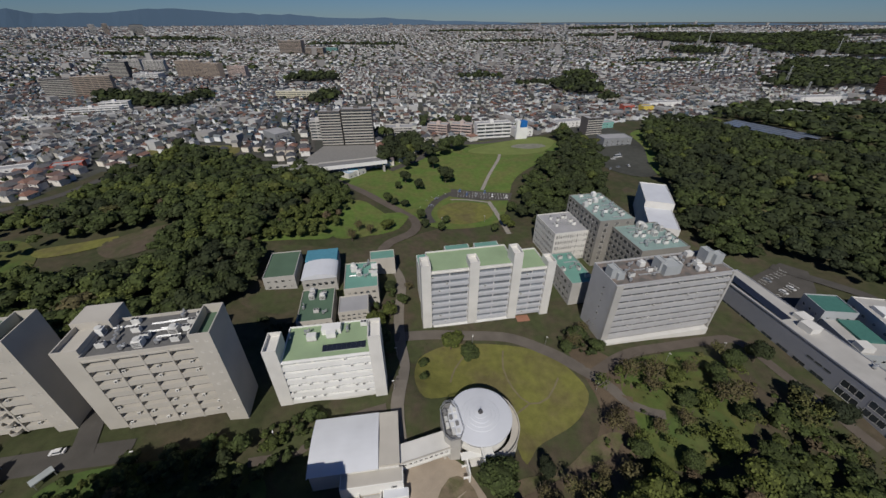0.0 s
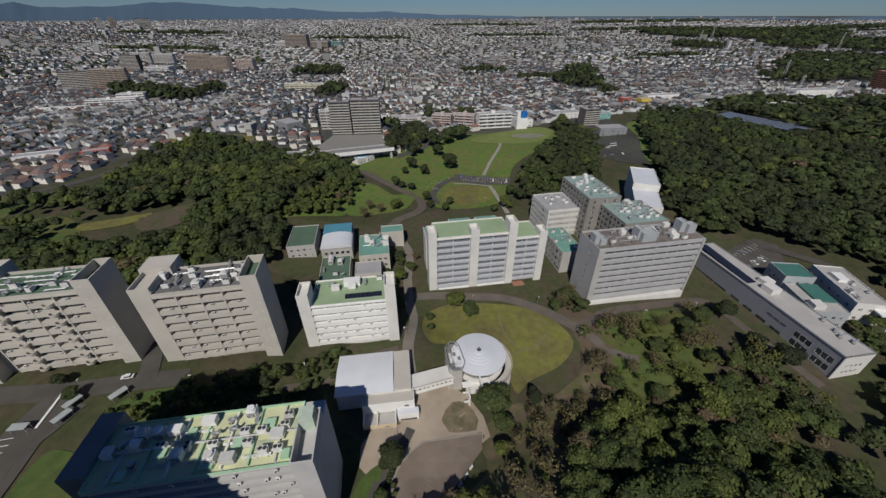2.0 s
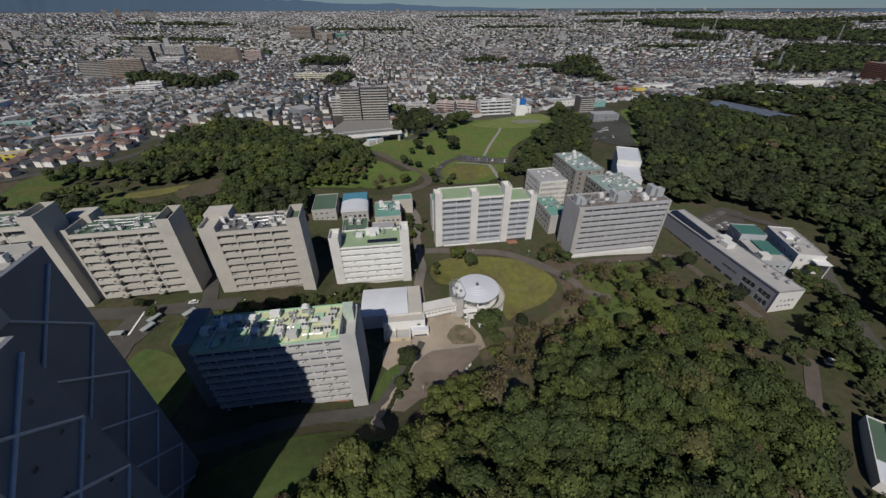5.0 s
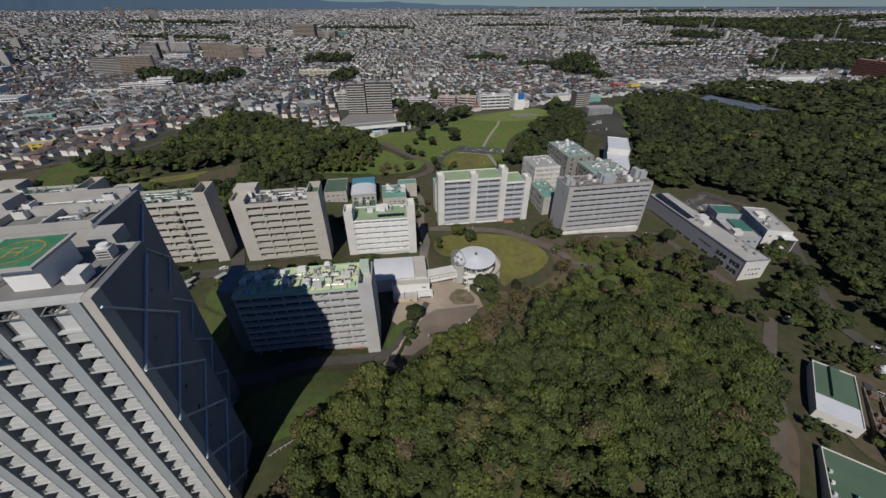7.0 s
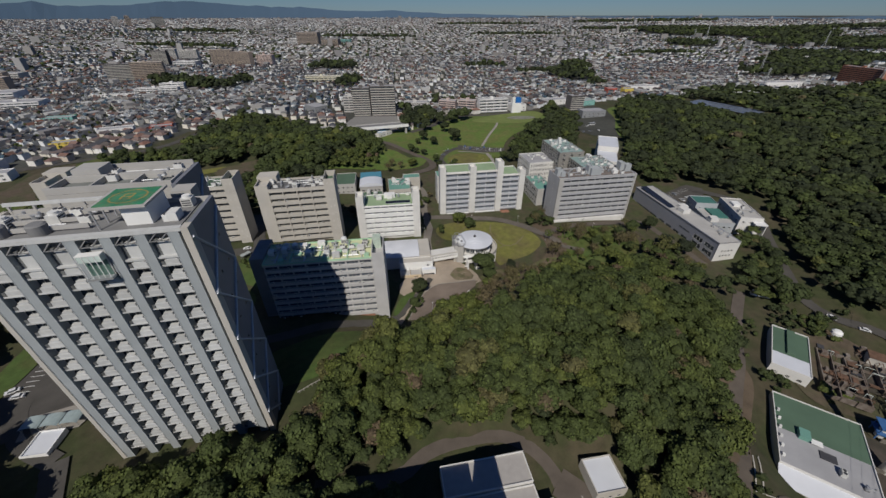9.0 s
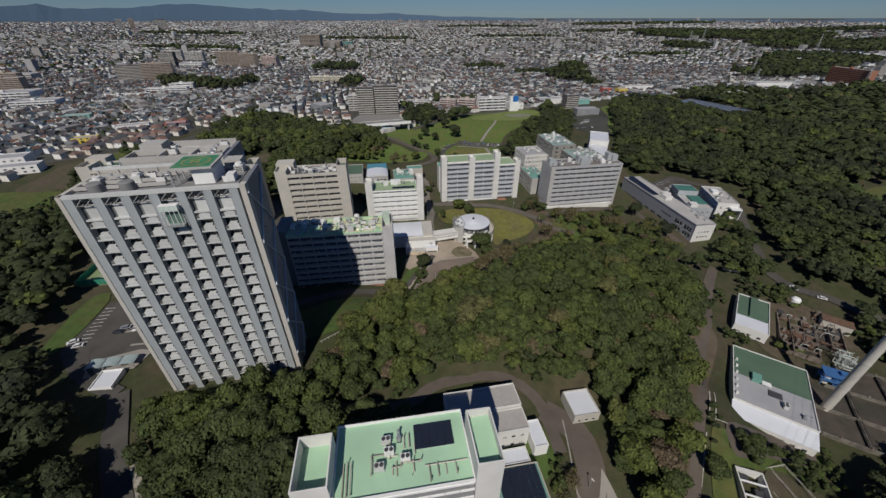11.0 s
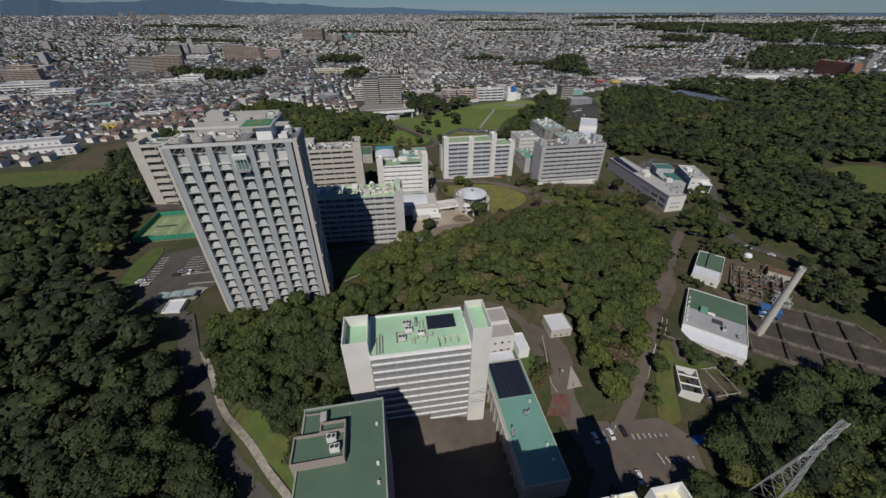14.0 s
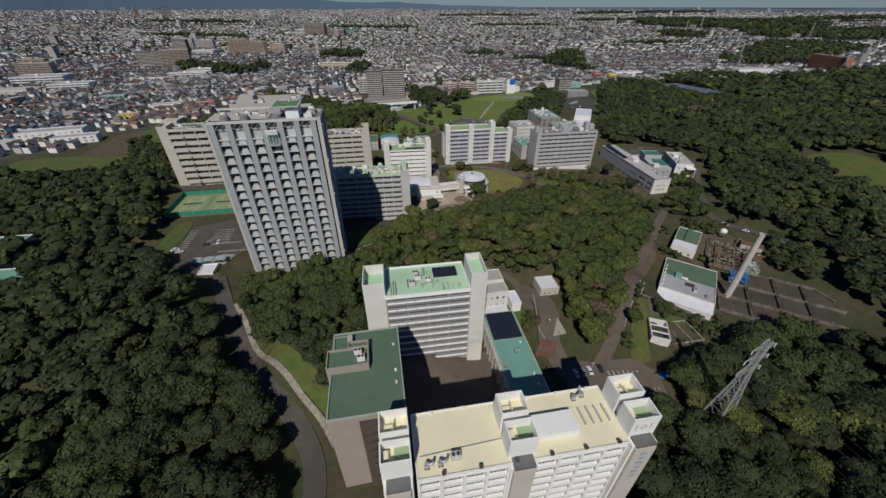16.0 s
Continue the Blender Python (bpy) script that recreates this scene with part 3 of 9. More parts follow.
drape("garden_plot", [(108, -74), (124, -77), (118, -90), (101, -88)], SOIL, 0.4, label="fenced garden plot of bare soil and weeds", category="garden")
drape("plot_lawn", [(94, -69), (114, -68), (138, -63), (126, -76), (108, -74), (96, -76)], GRASS_WILD, 0.36, label="rough grass behind the plant house", category="lawn")
road("farm_track", [(398, 545), (430, 447), (447, 421), (463, 390)], 4, PATH_PALE, label="pale track along the solar panels")

# ---------- building parts ----------
WIN = {}


def window_mesh(w, h, frame_m, glass_m, mullions=1, bar=0.08):
    """A framed window with its lights set back, in the plane v = 0, its outside towards -v."""
    key = (round(w, 2), round(h, 2), frame_m.name, glass_m.name, mullions)
    if key not in WIN:
        us, n = [0.0], mullions + 1
        for k in range(n):
            us += [w * k / n + (bar if k == 0 else bar / 2), w * (k + 1) / n - (bar if k == n - 1 else bar / 2)]
        us.append(w)
        zs = [0.0, bar, h - bar, h]
        v = [(u, -0.05, z) for z in zs for u in us]
        m, f, idx = len(us), [], []
        for j in range(3):
            for i in range(m - 1):
                q = (j * m + i, j * m + i + 1, (j + 1) * m + i + 1, (j + 1) * m + i)
                if j == 1 and i % 2 == 1:
                    k = len(v)
                    v += [(v[c][0], 0.03, v[c][2]) for c in q]
                    f += [(q[c], q[(c + 1) % 4], k + (c + 1) % 4, k + c) for c in range(4)] + [(k, k + 1, k + 2, k + 3)]
                    idx += [0, 0, 0, 0, 1]
                else:
                    f.append(q)
                    idx.append(0)
        WIN[key] = mesh_of("window", v, f, [frame_m, glass_m], idx)
    return WIN[key]


AC_MESH = None


def ac_mesh():
    global AC_MESH
    if AC_MESH is None:
        v, f = box_v((0, 0, 0), (0.95, 0.42, 0.85)), list(BOX_F)
        k = len(v)
        ring, rf = cyl_verts(0.32, 0.32, 0, 0.05, 10)
        v += [(0.45 + x, -z, 0.43 + y) for x, y, z in ring]
        f += [tuple(i + k for i in q) for q in rf]
        AC_MESH = mesh_of("air_conditioner", v, f, [UNIT, DARK], [0] * 6 + [1] * len(rf))
    return AC_MESH


FOOT = []   # outlines that trees keep clear of


def footprint(x, y, th, w, d, grow=2.5, u0=0.0, v0=0.0):
    c, s = math.cos(radians(th)), math.sin(radians(th))
    FOOT.append([(x + u * c - v * s, y + u * s + v * c) for u, v in ((u0 - grow, v0 - grow), (u0 + w + grow, v0 - grow), (u0 + w + grow, v0 + d + grow), (u0 - grow, v0 + d + grow))])


def block(name, label, x, y, th, zb, category="building", group=""):
    return thing(name, label, category, pose(x, y, zb, 0, 0, th), group)


def flat_roof(b, m, u0, v0, u1, v1, z, wall, high=0.9, t=0.3, label=""):
    """A roof deck inside its parapet."""
    bx("roof", b, m, u0 + t, v0 + t, z - 0.25, u1 - t, v1 - t, z, label)
    bx("parapet", b, wall, u0, v0, z - 0.3, u1, v0 + t, z + high)
    bx("parapet", b, wall, u0, v1 - t, z - 0.3, u1, v1, z + high)
    bx("parapet", b, wall, u0, v0 + t, z - 0.3, u0 + t, v1 - t, z + high)
    bx("parapet", b, wall, u1 - t, v0 + t, z - 0.3, u1, v1 - t, z + high)


def stair_tower(b, wall, u0, v0, u1, v1, z1, name="stair_tower", holes=0, hole_u=0.5, side="", deck=None, well=1.6):
    """A blank tower with an open top behind a high parapet, and a column of small windows."""
    t = 0.35
    v, f = [], []
    for a, z in ((0, -4), (0, z1), (t, z1), (t, z1 - well)):
        v += [(u0 + a, v0 + a, z), (u1 - a, v0 + a, z), (u1 - a, v1 - a, z), (u0 + a, v1 - a, z)]
    for j in range(3):
        f += [(4 * j + k, 4 * j + (k + 1) % 4, 4 * j + 4 + (k + 1) % 4, 4 * j + 4 + k) for k in range(4)]
    f.append((12, 13, 14, 15))
    ob = child(name, mesh_of(name, v, f, wall), b)
    if deck:
        bx("deck", ob, deck, u0 + t, v0 + t, z1 - well, u1 - t, v1 - t, z1 - well + 0.05)
    for k in range(holes):
        z = 3 + (z1 - 6) * k / max(1, holes - 1)
        if side == "e":
            child("window", window_mesh(0.8, 1.0, WHITE_DIRTY, GLASS, 0), ob, pose(u1 + 0.02, v0 + (v1 - v0) * hole_u, z, 0, 0, 90))
        elif side == "w":
            child("window", window_mesh(0.8, 1.0, WHITE_DIRTY, GLASS, 0), ob, pose(u0 - 0.02, v0 + (v1 - v0) * hole_u + 0.8, z, 0, 0, -90))
        else:
            child("window", window_mesh(0.8, 1.0, WHITE_DIRTY, GLASS, 0), ob, (u0 + (u1 - u0) * hole_u, v0 - 0.02, z))
    return ob


def bands(b, u0, u1, z0, rows, pitch, wall, depth=0.9, sill=1.3, bays=4, frame=None, glass=None, mullions=2, ac=0.5, fin=0.5, fins=True, rail=None, seed=0, part_name="balcony", top=True):
    """Floors of a facade: a proud sill band, set-back windows, upright fins and units on the ledges."""
    rnd = random.Random(seed)
    frame, glass = frame or WHITE_DIRTY, glass or GLASS
    bw = (u1 - u0) / bays
    for r in range(rows):
        z = z0 + r * pitch
        bal = bx(part_name, b, rail or wall, u0, 0.0, z, u1, depth, z + sill)
        for k in range(bays):
            ua = u0 + k * bw + fin / 2 + 0.15
            child("window", window_mesh(bw - fin - 0.3, pitch - sill - 0.35, frame, glass, mullions), b, (ua, depth - 0.06, z + sill + 0.05))
            if rnd.random() < ac:
                child("air_conditioner", ac_mesh(), bal, (ua - u0 + rnd.random() * (bw - fin - 1.6), 0.12, sill))
    if top:
        bx("cornice", b, wall, u0, 0.0, z0 + rows * pitch, u1, depth, z0 + rows * pitch + 0.6)
    if fins:
        for k in range(bays + 1):
            uc = u0 + k * bw
            bx("column", b, wall, max(u0, uc - fin / 2), -0.12, z0 - 0.3, min(u1, uc + fin / 2), depth, z0 + rows * pitch + 0.6)


def side_windows(b, u, face, v0, v1, z0, rows, pitch, n, w, h, frame=None, glass=None, mullions=0):
    """A grid of windows on an end wall."""
    for r in range(rows):
        for k in range(n):
            v = v0 + (v1 - v0) * (k + 0.5) / n
            m = pose(u - 0.03, v + w / 2, z0 + r * pitch, 0, 0, -90) if face == "w" else pose(u + 0.03, v - w / 2, z0 + r * pitch, 0, 0, 90)
            child("window", window_mesh(w, h, frame or WHITE_DIRTY, glass or GLASS, mullions), b, m)


def front_windows(b, v, u0, u1, z0, rows, pitch, n, w, h, frame=None, glass=None, mullions=0):
    for r in range(rows):
        for k in range(n):
            u = u0 + (u1 - u0) * (k + 0.5) / n
            child("window", window_mesh(w, h, frame or WHITE_DIRTY, glass or GLASS, mullions), b, (u - w / 2, v - 0.03, z0 + r * pitch))


# ---------- rooftop plant ----------
def unit_kinds():
    """Casings, fan stacks, tanks and pipe racks, each built once and copied."""
    made = []
    a = thing("rooftop_unit", "pale grey box air handler standing on the roof", "air handler", pose(0, 0, -300), "rooftop plant")
    bx("casing", a, UNIT, 0, 0, 0.25, 2.4, 1.5, 2.0)
    bx("base", a, DARK, 0.1, 0.1, 0, 2.3, 1.4, 0.25)
    for u in (0.62, 1.78):
        child("fan", cyl_mesh("fan", DARK, 0.5, 0.5, 2.0, 2.18, 12), a, (u, 0.75, 0))
    made.append(a)
    b = thing("cooling_tower", "white square cooling tower with a fan stack", "cooling tower", pose(0, 0, -300), "rooftop plant")
    bx("casing", b, UNIT, 0, 0, 0.4, 2.6, 2.6, 2.6)
    bx("base", b, METAL, 0.1, 0.1, 0, 2.5, 2.5, 0.4)
    child("fan_cowl", cyl_mesh("fan_cowl", UNIT, 1.1, 1.0, 2.6, 3.2, 14), b, (1.3, 1.3, 0))
    for k in range(3):
        bx("louvre", b, DARK, 0.2, -0.04, 0.7 + k * 0.6, 2.4, 0.0, 1.0 + k * 0.6)
    made.append(b)
    c = thing("exhaust_fan", "grey exhaust fan with a bent duct", "exhaust fan", pose(0, 0, -300), "rooftop plant")
    child("drum", cyl_mesh("drum", METAL, 0.6, 0.6, 0.3, 1.6, 12), c, (0.7, 0.7, 0))
    v, f = [], []
    tube(v, f, (0.7, 0.7, 1.3), (2.2, 0.7, 1.3), 0.35, 8)
    tube(v, f, (2.2, 0.7, 1.3), (2.2, 0.7, 2.3), 0.35, 8)
    child("duct", mesh_of("duct", v, f, METAL), c)
    bx("base", c, DARK, 0.1, 0.1, 0, 1.3, 1.3, 0.3)
    made.append(c)
    d = thing("pipe_rack", "bundle of galvanised pipes on low supports", "pipes", pose(0, 0, -300), "rooftop plant")
    for k in range(3):
        v, f = [], []
        tube(v, f, (0, 0.3 * k, 0.5), (7, 0.3 * k, 0.5), 0.1, 6)
        child("pipe", mesh_of("pipe", v, f, METAL), d)
    for u in (0.8, 3.5, 6.2):
        bx("support", d, METAL, u, -0.2, 0, u + 0.15, 0.8, 0.4)
    made.append(d)
    e = thing("water_tank", "pale panelled water tank on a plinth", "water tank", pose(0, 0, -300), "rooftop plant")
    bx("tank", e, UNIT, 0, 0, 0.5, 3.4, 2.2, 2.6)
    bx("plinth", e, CONC, 0.1, 0.1, 0, 3.3, 2.1, 0.5)
    made.append(e)
    return made


KINDS = unit_kinds()


def plant(x, y, th, z, u0, v0, u1, v1, n, seed, weights=(4, 2, 3, 2, 1)):
    """Scatters rooftop plant over a stretch of a roof, square to the building."""
    rnd = random.Random(seed)
    taken, c, s = [], math.cos(radians(th)), math.sin(radians(th))
    tries = 0
    while len(taken) < n and tries < n * 20:
        tries += 1
        u, v = rnd.uniform(u0, u1), rnd.uniform(v0, v1)
        if any(abs(u - a) < 3.3 and abs(v - b) < 2.8 for a, b in taken):
            continue
        k = rnd.choices(KINDS, weights)[0]
        if k is KINDS[3] and u + 7 > u1 + 2:
            k = KINDS[0]
        taken.append((u, v))
        copy_thing(k, pose(x + u * c - v * s, y + u * s + v * c, z, 0, 0, th + (90 if rnd.random() < 0.25 and k is not KINDS[3] else 0)))


def roof_pipes(x, y, th, z, runs, words):
    """Pipe runs over a roof, each on its two feet, as one thing."""
    a = thing("roof_piping", words + " runs on short feet on the roof", "pipes", pose(x, y, z, 0, 0, th))
    PIPE = mat("pipe_lagging", (0.42, 0.39, 0.33), 0.6, 0.2, vary=0.2, by_object=0.4)
    for k, (u0, v0, u1, v1) in enumerate(runs):
        v, f = [], []
        zz = 0.45 + 0.25 * (k % 3)
        tube(v, f, (u0, v0, zz), (u1, v1, zz), 0.16, 6)
        for q in (0.1, 0.9):
            p = (u0 + (u1 - u0) * q, v0 + (v1 - v0) * q)
            tube(v, f, (*p, 0), (*p, zz), 0.09, 4)
        if k % 3 == 1:
            tube(v, f, (u1, v1, zz), (u1, v1, 1.9), 0.14, 6)
        child("pipe", mesh_of("pipe", v, f, PIPE), a)


def solar_array(x, y, th, z, u, v, nu, nv, pw=1.7, ph=1.0):
    c, s = math.cos(radians(th)), math.sin(radians(th))
    a = thing("solar_array", "dark solar panels on a low frame on the roof", "solar panels", pose(x + u * c - v * s, y + u * s + v * c, z, 0, 0, th))
    for j in range(nv):
        for k in range(nu):
            ob = bx("panel", a, SOLAR, 0, 0, 0, pw - 0.05, ph - 0.05, 0.06)
            ob.matrix_basis = pose(k * pw, j * ph, 0.3 + j * 0.05, 8)
    bx("frame", a, METAL, 0, 0, 0, nu * pw, 0.1, 0.3)
    bx("frame", a, METAL, 0, nv * ph - 0.1, 0, nu * pw, nv * ph, 0.3)


# ---------- the lawn's north side: white block with three stair towers ----------
def white_block():
    x, y, th, zb = -13.7, 131.1, 12, -5.7
    b = block("laboratory_block", "white slab block with three stair towers and a pale green roof", x, y, th, zb)
    h, hr = 32.9, 29.0
    bx("wall", b, WHITE_DIRTY, 4.2, 1.4, -4, 44.5, 17.4, h - 0.3)
    bx("wall", b, WHITE_DIRTY, 44.5, 1.4, -4, 61, 17.4, hr - 0.3)
    flat_roof(b, ROOF_GREEN, 4.2, 0.5, 44.4, 17.4, h, WHITE_DIRTY, 0.7)
    flat_roof(b, ROOF_GREEN, 44.6, 0.5, 61, 17.4, hr, WHITE_DIRTY, 0.7)
    for u0, u1, rows, seed in ((4.4, 22.2, 8, 1), (26.8, 42.8, 8, 2), (47.2, 60.4, 7, 3)):
        bands(b, u0, u1, 1.4, rows, 3.85, WHITE_DIRTY, 1.4, 1.35, 2, mat("frame_blue_grey", (0.30, 0.32, 0.35), 0.5), GLASS_PALE, 4, 0.3, 0.1, False, mat("rail_panel", (0.46, 0.47, 0.50), 0.5, vary=0.1), seed)
    for u0, u1, v0, v1, z in ((0, 4.4, -0.6, 7.5, h + 4.5), (22.2, 26.8, -0.8, 6.5, h + 4.2), (42.8, 47.2, -0.8, 7.5, h + 6.8), (60.4, 64.6, -0.4, 7, hr + 3.5)):
        stair_tower(b, WHITE_DIRTY, u0, v0, u1, v1, z)
    bx("plinth", b, WHITE, 5, -0.8, -4, 44, 1.4, 0.8)
    bx("porch", b, BRICK_RED, 47.5, -4.0, -3, 54, 0.4, 0.2, "red brick entrance terrace")
    for u0, u1, z in ((1, 13, 23.5), (16, 29, 27.5), (32, 45, 27.5)):
        bx("rear_wing", b, WHITE_DIRTY, u0, 19.5, -4, u1, 31, z)
        bx("wing_roof", b, ROOF_TEAL, u0 + 0.3, 19.8, z, u1 - 0.3, 30.7, z + 0.12, "teal roof of a rear wing")
    footprint(x, y, th, 65, 32)


white_block()


def grey_block():
    x, y, th, zb = 69.8, 123.7, 12.5, -4.8
    b = block("laboratory_block", "grey tiled slab block with blank end wall and crowded roof", x, y, th, zb)
    h = 32.3
    bx("wall", b, TILE_GREY, 0, 1.0, -4, 58.5, 18.1, h - 0.3)
    flat_roof(b, patchy("roof_stained_brown", (0.20, 0.165, 0.145), (0.13, 0.125, 0.12), 0.25), 0, 0.4, 58.5, 18.1, h, TILE_GREY, 0.8)
    bands(b, 3.2, 57.5, 1.6, 8, 3.7, TILE_GREY, 1.0, 1.9, 9, CONC, GLASS, 3, 0.15, 0.2, False, None, 5)
    bx("end_pier", b, CONC, -0.1, -0.3, -4, 3.2, 1.0, h + 0.6)
    bx("end_pier", b, CONC, 57.4, -0.3, -4, 58.6, 1.0, h + 0.6)
    bx("plinth", b, WHITE_DIRTY, -2, -2.5, -4, 56, 0, 0.9)
    side_windows(b, 0, "w", 6, 9, 4, 7, 3.7, 1, 1.2, 1.0)
    for u0, u1, v0, v1, z in ((0.6, 4.2, 6, 10.5, h + 5), (3, 6.2, 4.5, 8.5, h + 3.5), (25, 33, 3.5, 9.5, h + 5), (24, 27, 6, 11, h + 6), (50.5, 54, 9, 14, h + 6), (53.5, 58, 7, 11, h + 5)):
        stair_tower(b, CONC_BLUE, u0, v0, u1, v1, z, "penthouse", well=0.5)
    footprint(x, y, th, 58.5, 18)
    plant(x, y, th, zb + h, 6, 2, 24, 15, 12, 11, (3, 1, 5, 3, 0))
    plant(x, y, th, zb + h, 34, 2, 50, 15, 12, 12, (3, 2, 5, 3, 1))


grey_block()


def small_block():
    x, y, th, zb = -62.8, 82.1, 10.5, 1.0
    b = block("laboratory_block", "white six-storey block with ledges and a green roof", x, y, th, zb)
    h = 22.4
    bx("wall", b, WHITE_DIRTY, 4.5, 1.0, -4, 35, 17.7, h - 0.3)
    flat_roof(b, ROOF_GREEN, 4.5, 0.3, 35, 17.7, h, WHITE, 0.6)
    bands(b, 4.6, 34.9, 0.9, 6, 3.55, WHITE, 1.0, 2.1, 6, WHITE, GLASS_PALE, 2, 0.5, 0.3, False, None, 8)
    stair_tower(b, WHITE_DIRTY, 0, -0.2, 4.6, 9, h + 7, holes=5, hole_u=0.2)
    stair_tower(b, WHITE_DIRTY, 34.8, 0, 39.2, 9, h + 8.5, holes=0)
    bx("stair_head", b, WHITE, 17, 12, h, 24, 15.5, h + 2.6)
    footprint(x, y, th, 39.2, 17.7)
    solar_array(x, y, th, zb + h, 18, 3.5, 9, 3)
    plant(x, y, th, zb + h, 6, 9, 32, 15, 7, 21)


small_block()


def tall_block(x, y, th, w, zb, zt, seed, rounds=(), tower_w=6.0, left_w=7.0, depth=17.0, group="tall grey blocks", label="weathered beige concrete slab block with two blank stair towers"):
    """A slab with recessed windows between bands and columns, and a blank stair tower at either end."""
    b = block("laboratory_block", label, x, y, th, zb, group=group)
    h = zt - zb
    bx("wall", b, CONC_WARM, 0, 1.7, -5, w, depth, h - 0.3)
    flat_roof(b, ROOF_DKGREEN if rounds else mat("roof_dark_grey", (0.13, 0.13, 0.13), 0.85), 0, 0.2, w, depth, h, CONC_WARM, 1.1)
    rows = 8
    pitch = (h - 2.2) / rows
    bands(b, 0.2, w - 0.2, 1.3, rows, pitch, CONC_WARM, 1.7, pitch * 0.50, 4, CONC_DARK, GLASS, 5, 0.8, 0.5, True, None, seed)
    st = stair_tower(b, CONC_WARM, w, -1.6, w + tower_w, 12.5, h + 6, holes=8, hole_u=0.28, well=3.5, deck=ROOF_DKGREEN)
    for k in range(8):
        child("window", window_mesh(0.8, 1.0, WHITE_DIRTY, GLASS, 0), st, (w + tower_w * 0.66, -1.62, 4.5 + (h - 2) * k / 7))
    stair_tower(b, CONC_WARM, -left_w, 1.5, 0.0, 15, h + 3)
    bx("lift_house", b, CONC_WARM, -left_w - 1, 13, -5, 3, 22, h + 4)
    for uc in rounds:
        for r in range(rows):
            bay = lathe_mesh("round_balcony", CONC_WARM, [(0.0, 0.0), (1.1, 0.05), (1.75, 0.6), (1.75, 1.7), (1.5, 1.7), (1.5, 0.7), (0.0, 0.4)], 16)
            child("round_balcony", bay, b, (uc, -0.2, 1.3 + r * pitch))
    footprint(x, y, th, w + tower_w + left_w, 24, 3, -left_w, -2)
    plant(x, y, th, zb + h, 1, 2, w - 3, depth - 3, 36, seed + 40, (2, 1, 4, 8, 0))
    return b


tall_block(-108.8, 69.5, 13, 31.5, 4.5, 38.9, 31)
tall_block(-169.5, 61.5, 13, 37.0, 4.5, 40.6, 32, rounds=(9, 25))
tall_block(-214.7, 48.9, 13, 37.0, 5.0, 47.6, 33, rounds=(9, 25))


def front_slab():
    x, y, th, zb = -86.9, 10.7, 10.5, -8.0
    b = block("laboratory_block", "grey slab block with louvred ledges and a cluttered pale roof", x, y, th, zb)
    h = 37.4
    SLAB_GREY = mat("slab_grey", (0.45, 0.445, 0.44), vary=0.12, scale=0.15)
    w, d = 48.5, 17.5
    bx("wall", b, SLAB_GREY, 0, 1.2, -4, w, d, h - 0.3)
    flat_roof(b, ROOF_YELLOW, 0, 0.2, w, d, h, ROOF_MINT, 0.7, label="pale yellow-green roof deck")
    bands(b, 0.3, w - 0.3, 3.6, 9, 3.68, SLAB_GREY, 1.2, 1.5, 8, CONC, GLASS_BLUE, 2, 0.8, 0.3, False, None, 9)
    bx("porch_wall", b, BRICK_RED, w - 12, 0.6, -4, w - 2, 1.15, 3.2, "red brick ground-floor wall")
    stair_tower(b, SLAB_GREY, w, -2.0, w + 5.5, d - 5, h + 4, holes=8, hole_u=0.6, side="e", well=4.0)
    bx("stair_head", b, mat("pale_mint", (0.44, 0.52, 0.44), 0.8), w + 0.5, d - 9, h, w + 4.2, d - 5.5, h + 6.0)
    bx("end_wing", b, CONC_DARK, -6, 3, -4, 0, d + 3, h + 2)
    bx("rear_wall", b, SLAB_GREY, w, d - 5, -4, w + 5.5, d, h)
    for k in range(7):
        u = 5 + k * 6.4
        bx("roof_rib", b, ROOF_MINT if k % 2 else UNIT, u, 1.2, h, u + 0.45, d - 1, h + 0.8)
        bx("roof_box", b, ROOF_MINT, u + 1.5, 1.6 + (k % 3) * 4.6, h, u + 3.6 + k % 2, 4.0 + (k % 3) * 4.6, h + 1.0)
        bx("roof_slab", b, mat("roof_pad", (0.42, 0.46, 0.33), 0.85, vary=0.2), u + 0.9, 9.6 - (k % 2) * 5, h, u + 5.0, 12.4 - (k % 2) * 5, h + 0.25)
    bx("roof_rib", b, UNIT, 0.8, 8.6, h + 0.8, w - 0.8, 9.0, h + 1.1)
    footprint(x, y, th, w + 12, d + 4, 3, -6, -2)
    plant(x, y, th, zb + h, 3, 2, w - 4, d - 3, 38, 51, (4, 3, 4, 3, 1))


front_slab()


